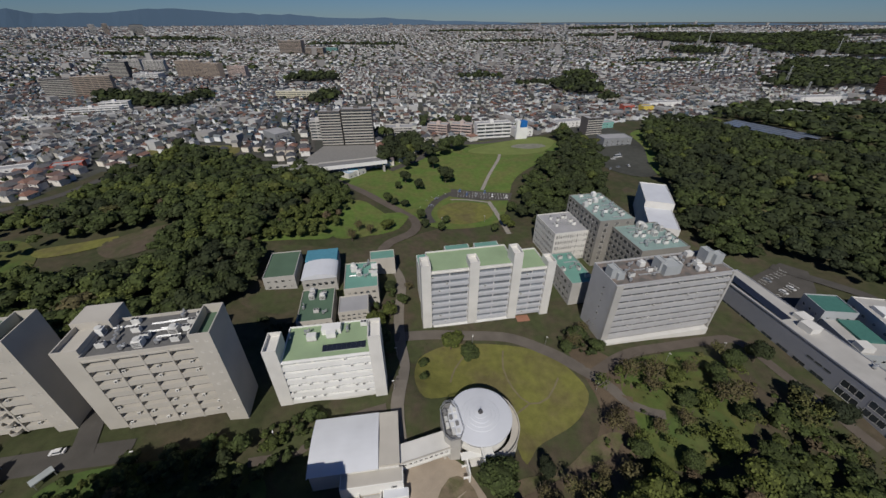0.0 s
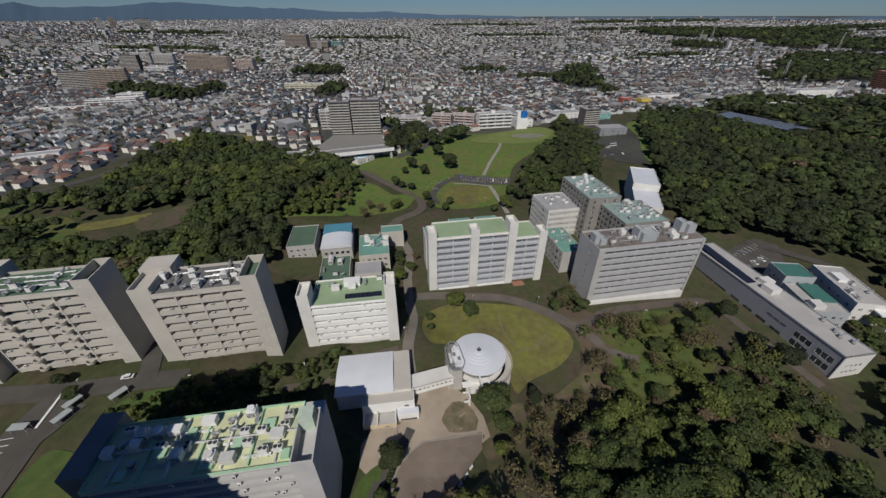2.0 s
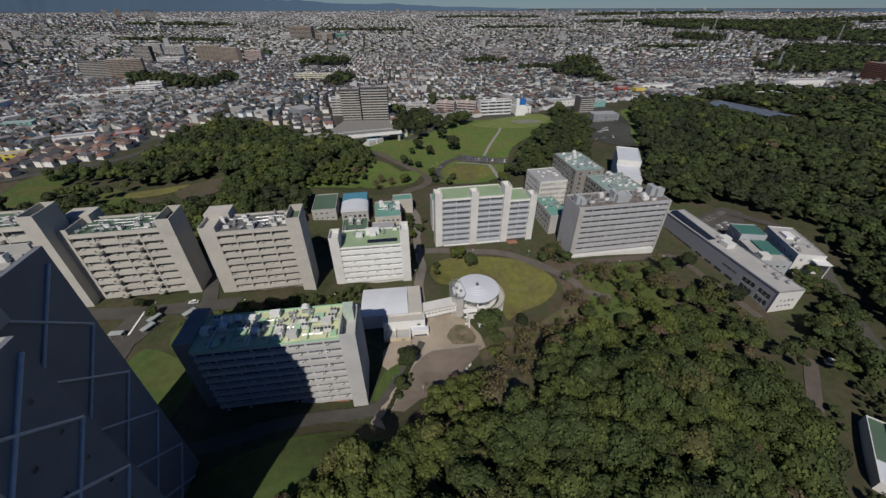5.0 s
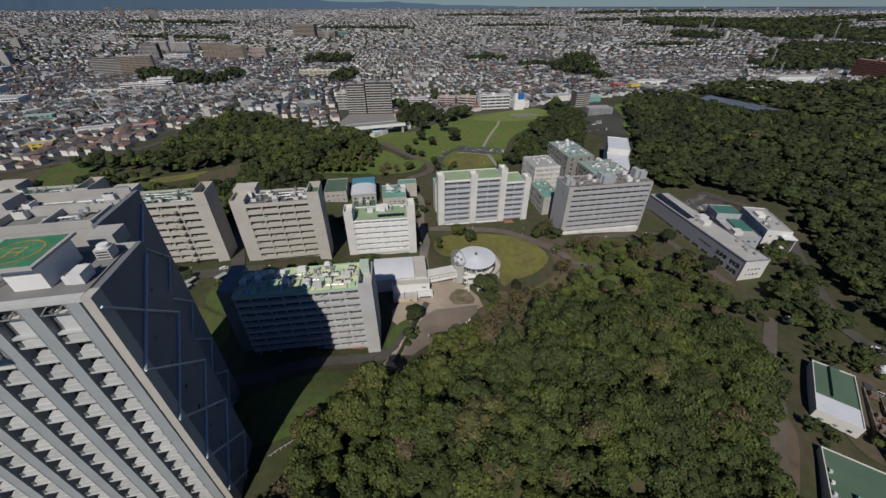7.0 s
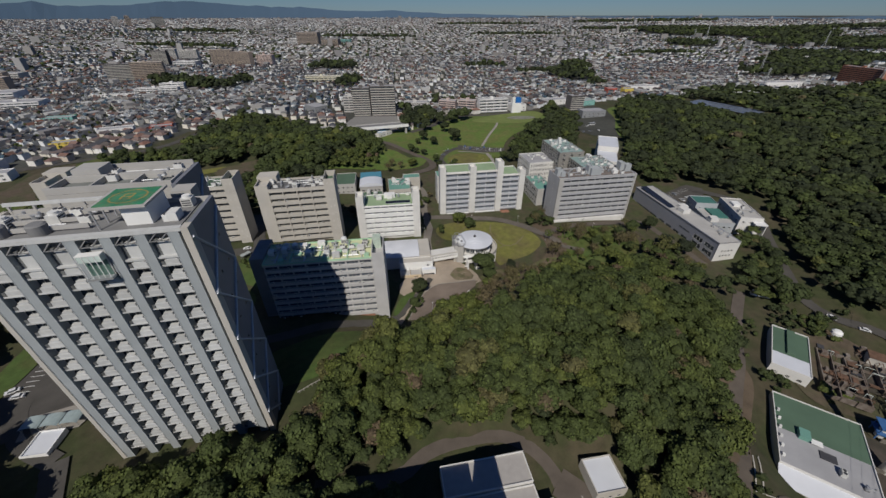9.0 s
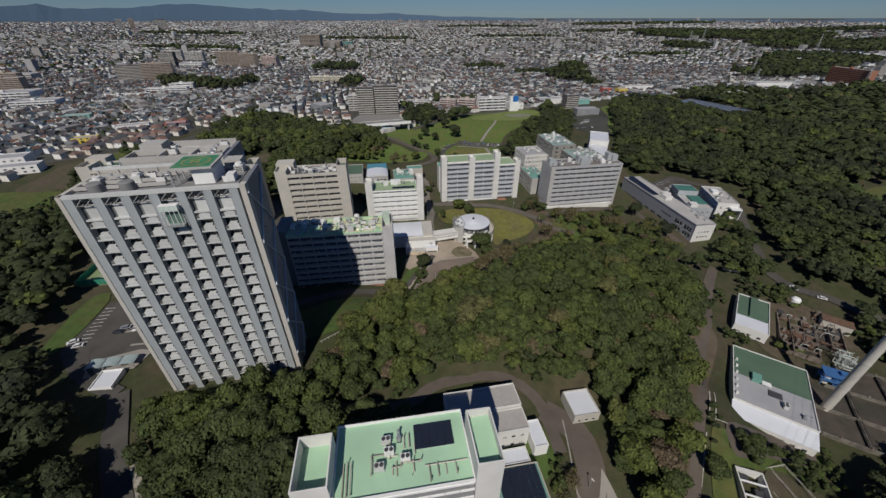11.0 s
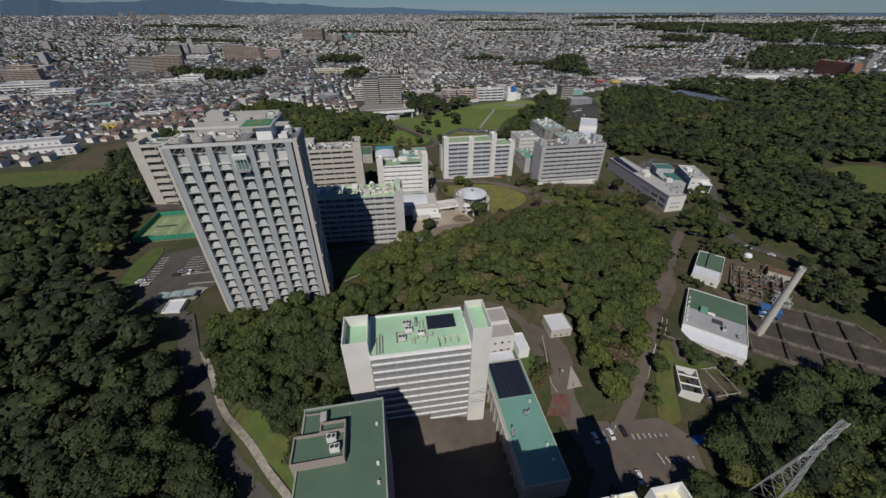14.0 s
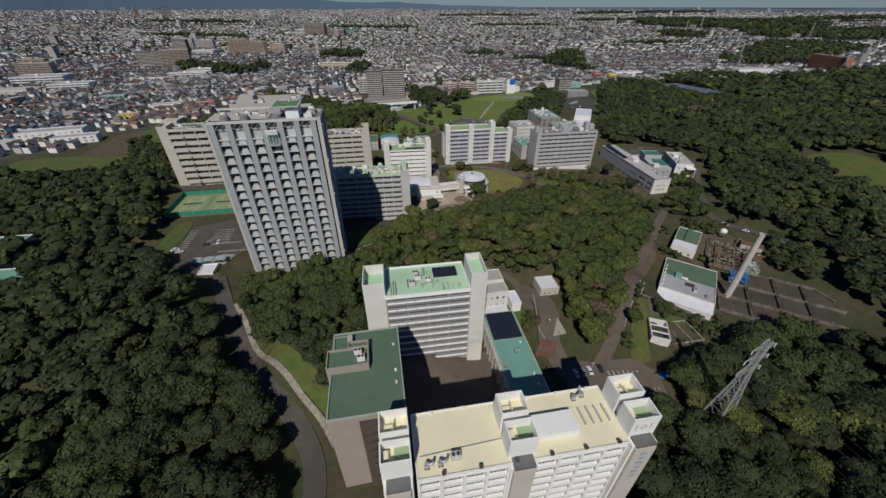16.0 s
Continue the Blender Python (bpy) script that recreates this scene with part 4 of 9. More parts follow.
def tower():
    x, y, th, zb = -107.4, -58.3, 14, -0.5
    b = block("research_tower", "twenty-storey grey ribbed tower with stacked balconies and helipad", x, y, th, zb, "tower")
    h, w, d = 83.5, 46.8, 17.4
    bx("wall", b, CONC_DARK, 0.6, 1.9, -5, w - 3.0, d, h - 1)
    bays, pitch = 6, 4.24
    TOWER_DECK = mat("tower_deck", (0.17, 0.18, 0.17), 0.85, vary=0.3, scale=0.15)
    TOWER_RIB = mat("tower_rib", (0.315, 0.34, 0.35), 0.75, vary=0.12, scale=0.2, fine=3)
    TOWER_PANEL = mat("tower_panel", (0.48, 0.485, 0.475), 0.8, vary=0.12, by_object=0.12)
    RAIL_DARK = mat("railing_dark", (0.125, 0.13, 0.13), 0.7, vary=0.3, scale=2.0, by_object=0.3)
    bw, first = 6.95, 1.55
    ribw = 2.35
    for k in range(bays + 1):
        uc = first + k * bw
        rib = bx("rib", b, TOWER_RIB, uc - ribw / 2, -0.4, -5, uc + ribw / 2, 1.95, h - 0.9)
        for q in (0.0, ribw - 0.14):
            bx("seam", rib, CONC_BLUE, q, -0.07, 0, q + 0.14, 0.0, h + 4.0)
    rows = 17
    top = 76.0
    for r in range(rows):
        z = 74.7 - r * pitch - 1.45
        for k in range(bays):
            u0, u1 = first + k * bw + ribw / 2, first + (k + 1) * bw - ribw / 2
            bal = bx("balcony", b, TOWER_PANEL, u0, 0.0, z, u1, 1.9, z + 0.42)
            du = u1 - u0
            v, f = [], []
            for span in ((du * 0.22, 0.15, 0.42, du * 0.88, 1.25, 1.75), (du * 0.34, 0.3, 1.75, du * 0.80, 1.25, 2.45)):
                n = len(v)
                v += box_v(span[:3], span[3:])
                f += [tuple(i + n for i in q) for q in BOX_F]
            if "screen" not in BOXES:
                BOXES["screen"] = mesh_of("unit_screen", v, f, TOWER_PANEL)
            child("unit_screen", BOXES["screen"], bal)
            bx("railing", bal, RAIL_DARK, 0.05, 0.1, 0.42, du * 0.20, 0.22, 1.5)
            child("window", window_mesh(du, pitch - 1.2, CONC, GLASS, 2), b, (u0, 1.75, z + 0.9))
    for k in range(bays):
        u0, u1 = first + k * bw + ribw / 2, first + (k + 1) * bw - ribw / 2
        bx("top_panel", b, TOWER_PANEL, u0 + (u1 - u0) * 0.26, 0.7, top, u1, 1.9, top + 4.1)
        bx("top_sill", b, TOWER_PANEL, u0, 0.0, top - 0.5, u1, 1.9, top)
        v, f = [], []
        for q in range(2):
            ua = u0 + q * (u1 - u0) / 2
            um = ua + (u1 - u0) / 2
            tube(v, f, (ua + 0.1, -0.2, top + 4.4), (um - 0.3, -0.3, h - 1.2), 0.16, 4)
            tube(v, f, (um - 0.3, -0.3, h - 1.2), (um - 0.3, 1.4, top + 4.4), 0.16, 4)
        tube(v, f, (u0, -0.2, top + 4.4), (u1, -0.2, top + 4.4), 0.14, 4)
        child("top_brace", mesh_of("top_brace", v, f, CONC_DARK), b)
        bx("top_louvre", b, RAIL_DARK, u0 + 0.1, 0.9, top, u0 + (u1 - u0) * 0.24, 1.9, top + 4.4)
    bx("roof_beam", b, TOWER_PANEL, -0.5, -0.5, h - 0.9, w - 1.7, 1.0, h)
    # near-black fill puts the recess's shade into the colour
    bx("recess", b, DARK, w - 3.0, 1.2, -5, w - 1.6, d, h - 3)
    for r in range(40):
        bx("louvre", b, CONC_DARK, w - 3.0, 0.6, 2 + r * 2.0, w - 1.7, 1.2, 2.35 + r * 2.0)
    bx("end_slab", b, CONC_WARM, w - 1.6, -0.8, -5, w, 2.0, h, "pale concrete end slab")
    # end walls carry their shade in the darkened grey
    bx("end_wall", b, SIDE_SHADED, w - 1.0, 2.0, -5, w, d, h, "panelled end wall, its grey darkened to stand for shade")
    bx("left_slab", b, CONC_WARM, -0.8, -0.6, -5, 0.35, d, h)
    bx("rear_parapet", b, CONC, -0.6, d - 0.6, h - 2, w - 1, d, h)
    bx("roof", b, TOWER_DECK, 0, 1.0, h - 1.6, w - 1, d - 0.6, h - 1.3)
    # rear block with its own end wall, tied by a link
    bx("rear_block", b, CONC, 3, 25.5, -5, 34.0, 43, h)
    bx("rear_deck", b, TOWER_DECK, 3.5, 26.1, h, 33.5, 42.3, h + 0.06)
    for v0 in (25.5, 34.0):
        bx("roof_screen", b, CONC, 3, v0, h + 0.06, 34, v0 + 0.5, h + 1.9)
    for k in range(4):
        bx("roof_screen", b, CONC, 3 + k * 10.1, 26.0, h + 0.06, 3.5 + k * 10.1, 34.0, h + 1.6)
    bx("rear_end_wall", b, SIDE_SHADED, 34.0, 25.0, -5, 35.2, 43.4, h + 1.0, "panelled end wall, its grey darkened to stand for shade")
    bx("link", b, CONC_DARK, 2, d, -5, 30, 25.5, h - 6)
    for k in range(2):
        bx("roof_beam", b, CONC, 3, 37 + k * 3, h + 0.06, 34, 37.5 + k * 3, h + 1.2)
    bx("roof_screen", b, CONC, 3, 42.4, h, 34, 43, h + 2.2)
    bx("rear_penthouse", b, CONC, 5, 35, h + 0.06, 12, 41.5, h + 3.4)
    # crossed steel frame on the end walls
    BRACE = mat("brace_steel", (0.46, 0.49, 0.54), 0.5, 0.2)
    for uu, va, vb in ((46.98, -0.4, 16.4), (35.4, 25.4, 42.0)):
        for i in range(5):
            z0, z1 = h - 2.5 - 17 * i, h - 19.5 - 17 * i
            for p, q in ((z0, z1), (z1, z0)):
                v, f = [], []
                tube(v, f, (uu, va, p), (uu, vb, q), 0.33, 6)
                child("brace", mesh_of("brace", v, f, BRACE), b)
    for k in range(9):
        for q in range(2):
            child("window", window_mesh(1.0, 1.0, CONC_DARK, GLASS, 0), b, pose(46.83, 6.0 + q * 6.0, 8 + k * 8.2, 0, 0, 90))
    # helipad on its white box
    bx("helipad_house", b, WHITE, 31.6, 5.0, h - 1.3, 37.2, 14.4, h + 4.0)
    bx("helipad", b, CONC, 26.2, 3.4, h + 4.0, 38.0, 15.4, h + 4.5)
    bx("helipad_surface", b, patchy("helipad_green", (0.035, 0.20, 0.105), (0.10, 0.19, 0.10), 0.5), 26.9, 4.1, h + 4.5, 37.3, 14.7, h + 4.55)
    v, f = [], []
    n = 40
    for rad, wd in ((3.6, 0.4),):
        for i in range(n):
            w0 = 2 * math.pi * i / n
            for rr in (rad, rad + wd):
                v.append((32.1 + rr * math.cos(w0), 9.4 + rr * math.sin(w0), h + 4.58))
        f += [(2 * i, 2 * i + 1, (2 * i + 3) % (2 * n), (2 * i + 2) % (2 * n)) for i in range(n)]
    YEL = patchy("yellow_paint", (0.34, 0.25, 0.07), (0.12, 0.20, 0.10), 1.2)
    child("helipad_ring", mesh_of("helipad_ring", v, f, YEL), b, label="yellow painted ring")
    for spans in ([(29.4, 8.3, 0, 29.9, 11.5, 0.02), (29.9, 11.0, 0, 31.9, 11.5, 0.02), (31.4, 9.9, 0, 31.9, 11.0, 0.02), (29.9, 9.5, 0, 31.9, 9.9, 0.02), (31.2, 8.3, 0, 31.9, 9.5, 0.02)],):
        child("helipad_mark", boxes_mesh("helipad_mark", spans, YEL), b, (1.3, -0.5, h + 4.57), "yellow painted mark")
    # window-cleaning cradle
    cr = bx("cradle", b, METAL, 23.0, -2.3, 72.6, 27.9, -0.5, 73.2)
    for k in range(5):
        for q in (0.0, 1.68):
            bx("bar", cr, WHITE, k * 1.195, q, 0.6, k * 1.195 + 0.12, q + 0.12, 6.6)
    bx("top_rail", cr, WHITE, 0, 0, 6.6, 4.9, 1.8, 6.8)
    bx("hood", cr, mat("cradle_hood", (0.50, 0.58, 0.54), 0.5), 0.1, 0.1, 5.0, 4.8, 1.7, 6.6)
    bx("back_panel", cr, mat("cradle_green", (0.10, 0.17, 0.14), 0.4), 0.2, 1.5, 0.6, 4.7, 1.6, 5.0)
    footprint(x, y, th, 49, 46, 3, -1, -1)
    plant(x, y, th, zb + h - 1.3, 1, 7, 22, 14, 16, 61, (5, 1, 3, 4, 0))
    for u in (6.5, 14.5):
        child("roof_tank", lathe_mesh("roof_tank", CONC_DARK, [(1.9, 0), (1.9, 2.7), (1.5, 3.0), (0.01, 3.05)], 24), b, (u, 4.4, h - 1.3), "dark round water tank")
    for k in range(7):
        bx("beam_post", b, CONC, 0.6 + k * 5.4, d - 0.7, h - 1.3, 1.1 + k * 5.4, d - 0.2, h + 1.2)
    bx("rear_beam", b, TOWER_PANEL, 0, d - 0.8, h + 1.2, 34, d - 0.1, h + 2.0)
    for k in range(3):
        bx("roof_beam", b, CONC, 0, 5 + k * 4, h - 0.6, 24, 5.5 + k * 4, h + 0.4)
    for a in range(4):
        bx("pad_post", b, METAL, 26.45, 3.65 + a * 3.7, h - 1.3, 26.75, 3.95 + a * 3.7, h + 4.0)
    bx("rear_house", b, CONC, 36, 19, h - 2, 41, 24, h + 1.2)
    plant(x, y, th, zb + h - 1.3, 38.5, 3, 43, 14, 4, 62)
    plant(x, y, th, zb + h + 0.06, 14, 27, 30, 40, 12, 63, (2, 0, 3, 6, 0))


tower()


def mint_block():
    x, y, th, zb = -26.6, -107.3, 11.6, -9.2
    b = block("laboratory_block", "white ten-storey block with ledges and a mint green roof", x, y, th, zb)
    h, w, d = 41.2, 32.9, 18.6
    bx("wall", b, CONC, 0, 1.2, -4, w, d, h - 0.3)
    flat_roof(b, ROOF_MINT, 0, 0.2, w, d, h, WHITE, 0.8, label="mint green roof deck")
    bands(b, 0.1, w - 0.1, 3.2, 10, 3.72, WHITE, 1.2, 2.0, 4, CONC_DARK, GLASS, 4, 0.0, 0.1, False, mat("spandrel_grey", (0.235, 0.24, 0.245), 0.7, vary=0.1), 14)
    LEDGE = mat("bright_white_paint", (0.86, 0.86, 0.85), 0.6, vary=0.06, scale=0.2)
    for r in range(10):
        for k in range(9):
            bx("panel", b, LEDGE, 0.5 + k * 3.6, -0.34, 3.2 + r * 3.72 + 1.35, 3.95 + k * 3.6, -0.02, 3.2 + r * 3.72 + 2.0)
    stair_tower(b, WHITE_DIRTY, -8.0, 1.0, 0.0, 13.5, h + 6.5, deck=ROOF_MINT, well=4.5)
    stair_tower(b, WHITE_DIRTY, w, -0.5, w + 6.3, 13.0, h + 8.5, deck=ROOF_MINT, well=3.0)
    v, f = [], []
    for k in range(2):
        z = 12 + k * 5
        tube(v, f, (w + 0.5, -0.7, z), (w + 5.8, -0.7, z + 2.5), 0.12, 5)
        tube(v, f, (w + 0.5, -0.7, z + 2.5), (w + 5.8, -0.7, z), 0.12, 5)
        tube(v, f, (w + 0.5, -0.7, z), (w + 5.8, -0.7, z), 0.12, 5)
    child("brace", mesh_of("brace", v, f, METAL), b, label="steel bracing on the stair tower")
    footprint(x, y, th, 48, 20, 3, -9, -1)
    solar_array(x, y, th, zb + h, 19.6, 9.6, 5, 5, 2.0, 1.25)
    plant(x, y, th, zb + h, 9, 4, 18, 12, 5, 71, (1, 0, 4, 0, 0))
    roof_pipes(x, y, th, zb + h, [(2.2, 1.0, 2.2, 8.5), (3.1, 1.0, 3.1, 8.5), (4.0, 1.0, 4.0, 8.5)], "grey pipe")
    rnd = random.Random(19)
    runs = [(21.6, 5.3, 32.0, 5.3), (22.6, 5.3, 22.6, 1.4), (24.6, 5.3, 24.6, 2.2), (26.6, 5.3, 26.6, 2.6), (29.0, 5.3, 29.0, 2.2), (8.8, 4.7, 8.8, 9.5), (8.8, 9.5, 12.0, 9.5)]
    for k in range(13):
        u, v = 11.5 + 8 * rnd.random(), 3 + 9 * rnd.random()
        runs.append((u, v, u + rnd.choice([0, 2.4, 3.2]), v) if k % 2 else (u, v, u, v + rnd.uniform(1.5, 4)))
    roof_pipes(x, y, th, zb + h, runs, "tan and grey pipe")


mint_block()


def cream_block():
    x, y, th, zb = -7.8, -170.3, 12.4, -10
    b = block("laboratory_block", "white block with twin stair towers and a bare cream roof", x, y, th, zb)
    h, w, d = 42.1, 54.5, 17.0
    bx("wall", b, WHITE, 0, 0.8, -4, w, d, h - 0.3)
    flat_roof(b, ROOF_CREAM, 0, 0.2, w, d, h, WHITE, 0.35, label="bare cream roof deck")
    for u0, u1, bays, seed in ((0.3, 22.6, 4, 15), (29.4, w - 1.0, 4, 16)):
        bands(b, u0, u1, 2.0, 10, 3.9, WHITE, 0.8, 1.2, bays, WHITE, GLASS_BLUE, 3, 0.0, 0.8, True, None, seed)
    for u0, u1 in ((-8.0, -0.8), (22.4, 29.6), (w - 0.2, w + 7.2)):
        stair_tower(b, WHITE, u0, 1.7, u1, 7.0, h + 7.3, well=3.2, deck=ROOF_CREAM)
        stair_tower(b, WHITE, u0, 8.6, u1, 14.5, h + 7.6, well=3.2, deck=ROOF_CREAM)
        bx("link_wall", b, WHITE, u0 + 1, 7.0, h - 6, u1 - 1, 8.6, h + 3.6)
        bx("shaft", b, WHITE, u0 + 0.2, -0.6, -4, u1 - 0.2, 1.7, h - 0.4)
        bx("inner_wall", b, ROOF_CREAM, u0 + 3.2, 8.95, h + 4.4, u0 + 3.5, 12.0, h + 6.6)
        bx("service_shaft", b, CONC_WARM, u0 + 0.8, -1.4, -4, u1 - 0.8, -0.6, h - 1)
        bx("shaft_grille", b, mat("grille_grey", (0.16, 0.16, 0.16), 0.6, 0.3), u0 + 0.9, -1.3, h - 0.4, u1 - 0.9, 1.5, h + 0.4, "grey metal grille")
        bx("well_deck", b, ROOF_GREEN, u0 + (u1 - u0) * 0.45, 2.1, h + 4.16, u1 - 0.4, 6.6, h + 4.3)
        bx("well_tank", b, ROOF_CREAM, u0 + 0.6, 3.2, h + 4.16, u0 + 2.0, 5.6, h + 5.6)
        bx("well_tank", b, ROOF_CREAM, u0 + 1.2, 10.0, h + 4.46, u0 + 3.1, 12.0, h + 5.4)
    bx("roof_house", b, WHITE, 30.6, 4.4, h, 42.4, 10.2, h + 2.3, "low white plant house")
    for k in range(4):
        bx("roof_rail", b, CONC_WARM, 45.2 + k * 2.3, 6.4, h, 45.6 + k * 2.3, 11.2, h + 0.7)
    for k in range(6):
        bx("hook_box", b, DARK, 6 + k * 9, 0.3, h + 0.35, 6.9 + k * 9, 1.1, h + 1.0)
        bx("hook_box", b, WHITE, 5 + k * 9, d - 1.0, h + 0.35, 5.8 + k * 9, d - 0.3, h + 1.0)
    # plain emblem and sign strokes on the end tower
    INK = mat("sign_blue_grey", (0.28, 0.33, 0.40), 0.7)
    for u in (55.6, 59.6):
        bx("emblem_bar", b, INK, u, 1.64, h + 2.4, u + 0.25, 1.7, h + 5.0)
    ring = lathe_mesh("emblem_ring", INK, [(0.55, 0), (0.85, 0), (0.85, 0.04), (0.55, 0.04)], 20)
    child("emblem_ring", ring, b, pose(57.8, 1.7, h + 3.7, 90))
    for k in range(6):
        bx("sign_stroke", b, INK, 57.0 + 0.3 * (k % 2), -1.44, h - 4.0 - k * 2.3, 59.0, -1.4, h - 2.6 - k * 2.3)
    v, f = [], []
    tube(v, f, (1.2, 5.5, h + 0.25), (14, 6.2, h + 0.25), 0.12, 5)
    tube(v, f, (14, 6.2, h + 0.25), (22.5, 6.6, h + 0.25), 0.12, 5)
    child("roof_pipe", mesh_of("roof_pipe", v, f, METAL), b)
    footprint(x, y, th, 72, 18, 3, -9, -2)
    plant(x, y, th, zb + h, 1.5, 1.5, 9, 3.2, 3, 81, (0, 0, 3, 1, 0))
    plant(x, y, th, zb + h, 44, 12.5, 50, 14.5, 3, 82, (0, 0, 3, 0, 0))


cream_block()


def green_roof_block():
    x, y, th, zb = -34.6, -155.1, 13, -10
    b = block("laboratory_block", "beige block with a plain dark green roof and penthouse", x, y, th, zb)
    h, w, d = 39.1, 22.0, 32.2
    WALL = mat("wall_taupe", (0.30, 0.26, 0.23), 0.8, vary=0.08, scale=0.15)
    bx("wall", b, WALL, 0, 0, -4, w, d, h - 0.3)
    RIM = mat("parapet_grey_green", (0.30, 0.34, 0.30), 0.8, vary=0.12, scale=0.3)
    flat_roof(b, ROOF_DKGREEN, 0, 0, w, d, h, RIM, 0.5, 0.35, label="plain dark green roof deck")
    stair_tower(b, WALL, -1.0, 15.5, 12.0, 22.8, h + 3.0, "penthouse", well=0.9, deck=ROOF_DKGREEN)
    stair_tower(b, WALL, 5.4, 22.8, 12.0, 25.6, h + 3.0, "penthouse", well=0.9, deck=ROOF_DKGREEN)
    flat_roof(b, ROOF_DKGREEN, 0.6, 22.8, 5.4, 29.6, h + 1.2, WALL, 0.5, 0.25)
    bx("roof_hatch", b, CONC, 5.0, 26.6, h, 6.6, 29.4, h + 2.2)
    v, f = [], []
    for k in range(9):
        z = 3.5 + k * 4.0
        v0 = len(v)
        v += box_v((9.0, -2.4, z), (14.0, 0.0, z + 0.3))
        f += [tuple(i + v0 for i in q) for q in BOX_F]
        tube(v, f, (9.2, -2.2, z), (13.8, -2.2, z + 2.0), 0.15, 5)
        tube(v, f, (13.8, -2.2, z + 2.0), (13.8, -0.2, z + 2.0), 0.12, 5)
    child("fire_stair", mesh_of("fire_stair", v, f, mat("rusty_steel", (0.09, 0.07, 0.06), 0.7, 0.2)), b, label="dark steel outside fire stair")
    # thin dark slab on the wall imitates a shaded recess behind the stair
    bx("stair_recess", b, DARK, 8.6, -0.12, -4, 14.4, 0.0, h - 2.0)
    footprint(x, y, th, w, d + 2)
    plant(x, y, th, zb + h + 2.1, 6, 17, 9, 20.5, 3, 83, (1, 0, 2, 0, 0))
    for v0 in (9.0, 13.5, 24.0):
        bx("roof_vent", b, UNIT, 19.6, v0, h, 20.3, v0 + 0.7, h + 0.7)
    bx("roof_pipe", b, METAL, 12.6, 23.0, h, 12.8, 29.5, h + 0.3)


green_roof_block()


def simple(name, label, x, y, th, w, d, zb, zt, wall, roof, front=None, west=None, east=None, high=0.5, low=4.0):
    """A plain flat-roofed building with rows of windows on the walls that are given (rows, count, width, height)."""
    b = block(name, label, x, y, th, zb)
    h = zt - zb
    bx("wall", b, wall, 0, 0, -low, w, d, h - 0.3)
    flat_roof(b, roof, 0, 0, w, d, h, wall, high)
    for spec, side in ((front, "f"), (west, "w"), (east, "e")):
        if spec:
            rows, n, ww, hh = spec
            pitch = (h - 0.8) / rows
            if side == "f":
                front_windows(b, 0, 0.8, w - 0.8, pitch * 0.35, rows, pitch, n, ww, hh)
            else:
                side_windows(b, 0 if side == "w" else w, side, 0.8, d - 0.8, pitch * 0.35, rows, pitch, n, ww, hh)
    footprint(x, y, th, w, d)
    return b


def low_workshop():
    x, y, th, zb = 22.5, -129.3, 12, -10
    b = simple("workshop", "long low workshop with a teal roof and solar panels", x, y, th, 15, 47.2, zb, 2.5, CONC_WARM, ROOF_TEAL, west=(2, 14, 2.0, 1.6))
    bx("eaves_beam", b, CONC, -0.8, 0, 11.3, 0.0, 47, 12.0)
    for k in range(12):
        bx("column", b, CONC, -0.8, 0.5 + k * 4.1, -3, -0.4, 0.9 + k * 4.1, 11.3)
    solar_array(x, y, th, zb + 12.5, 1.0, 30.5, 7, 13, 1.85, 1.2)
    plant(x, y, th, zb + 12.5, 2, 14, 8, 24, 2, 91, (1, 0, 1, 0, 0))
    for v0 in (6.0, 11.0, 27.4):
        bx("roof_vent", b, UNIT, 11.5, v0, 12.5, 12.3, v0 + 0.8, 13.3)


low_workshop()

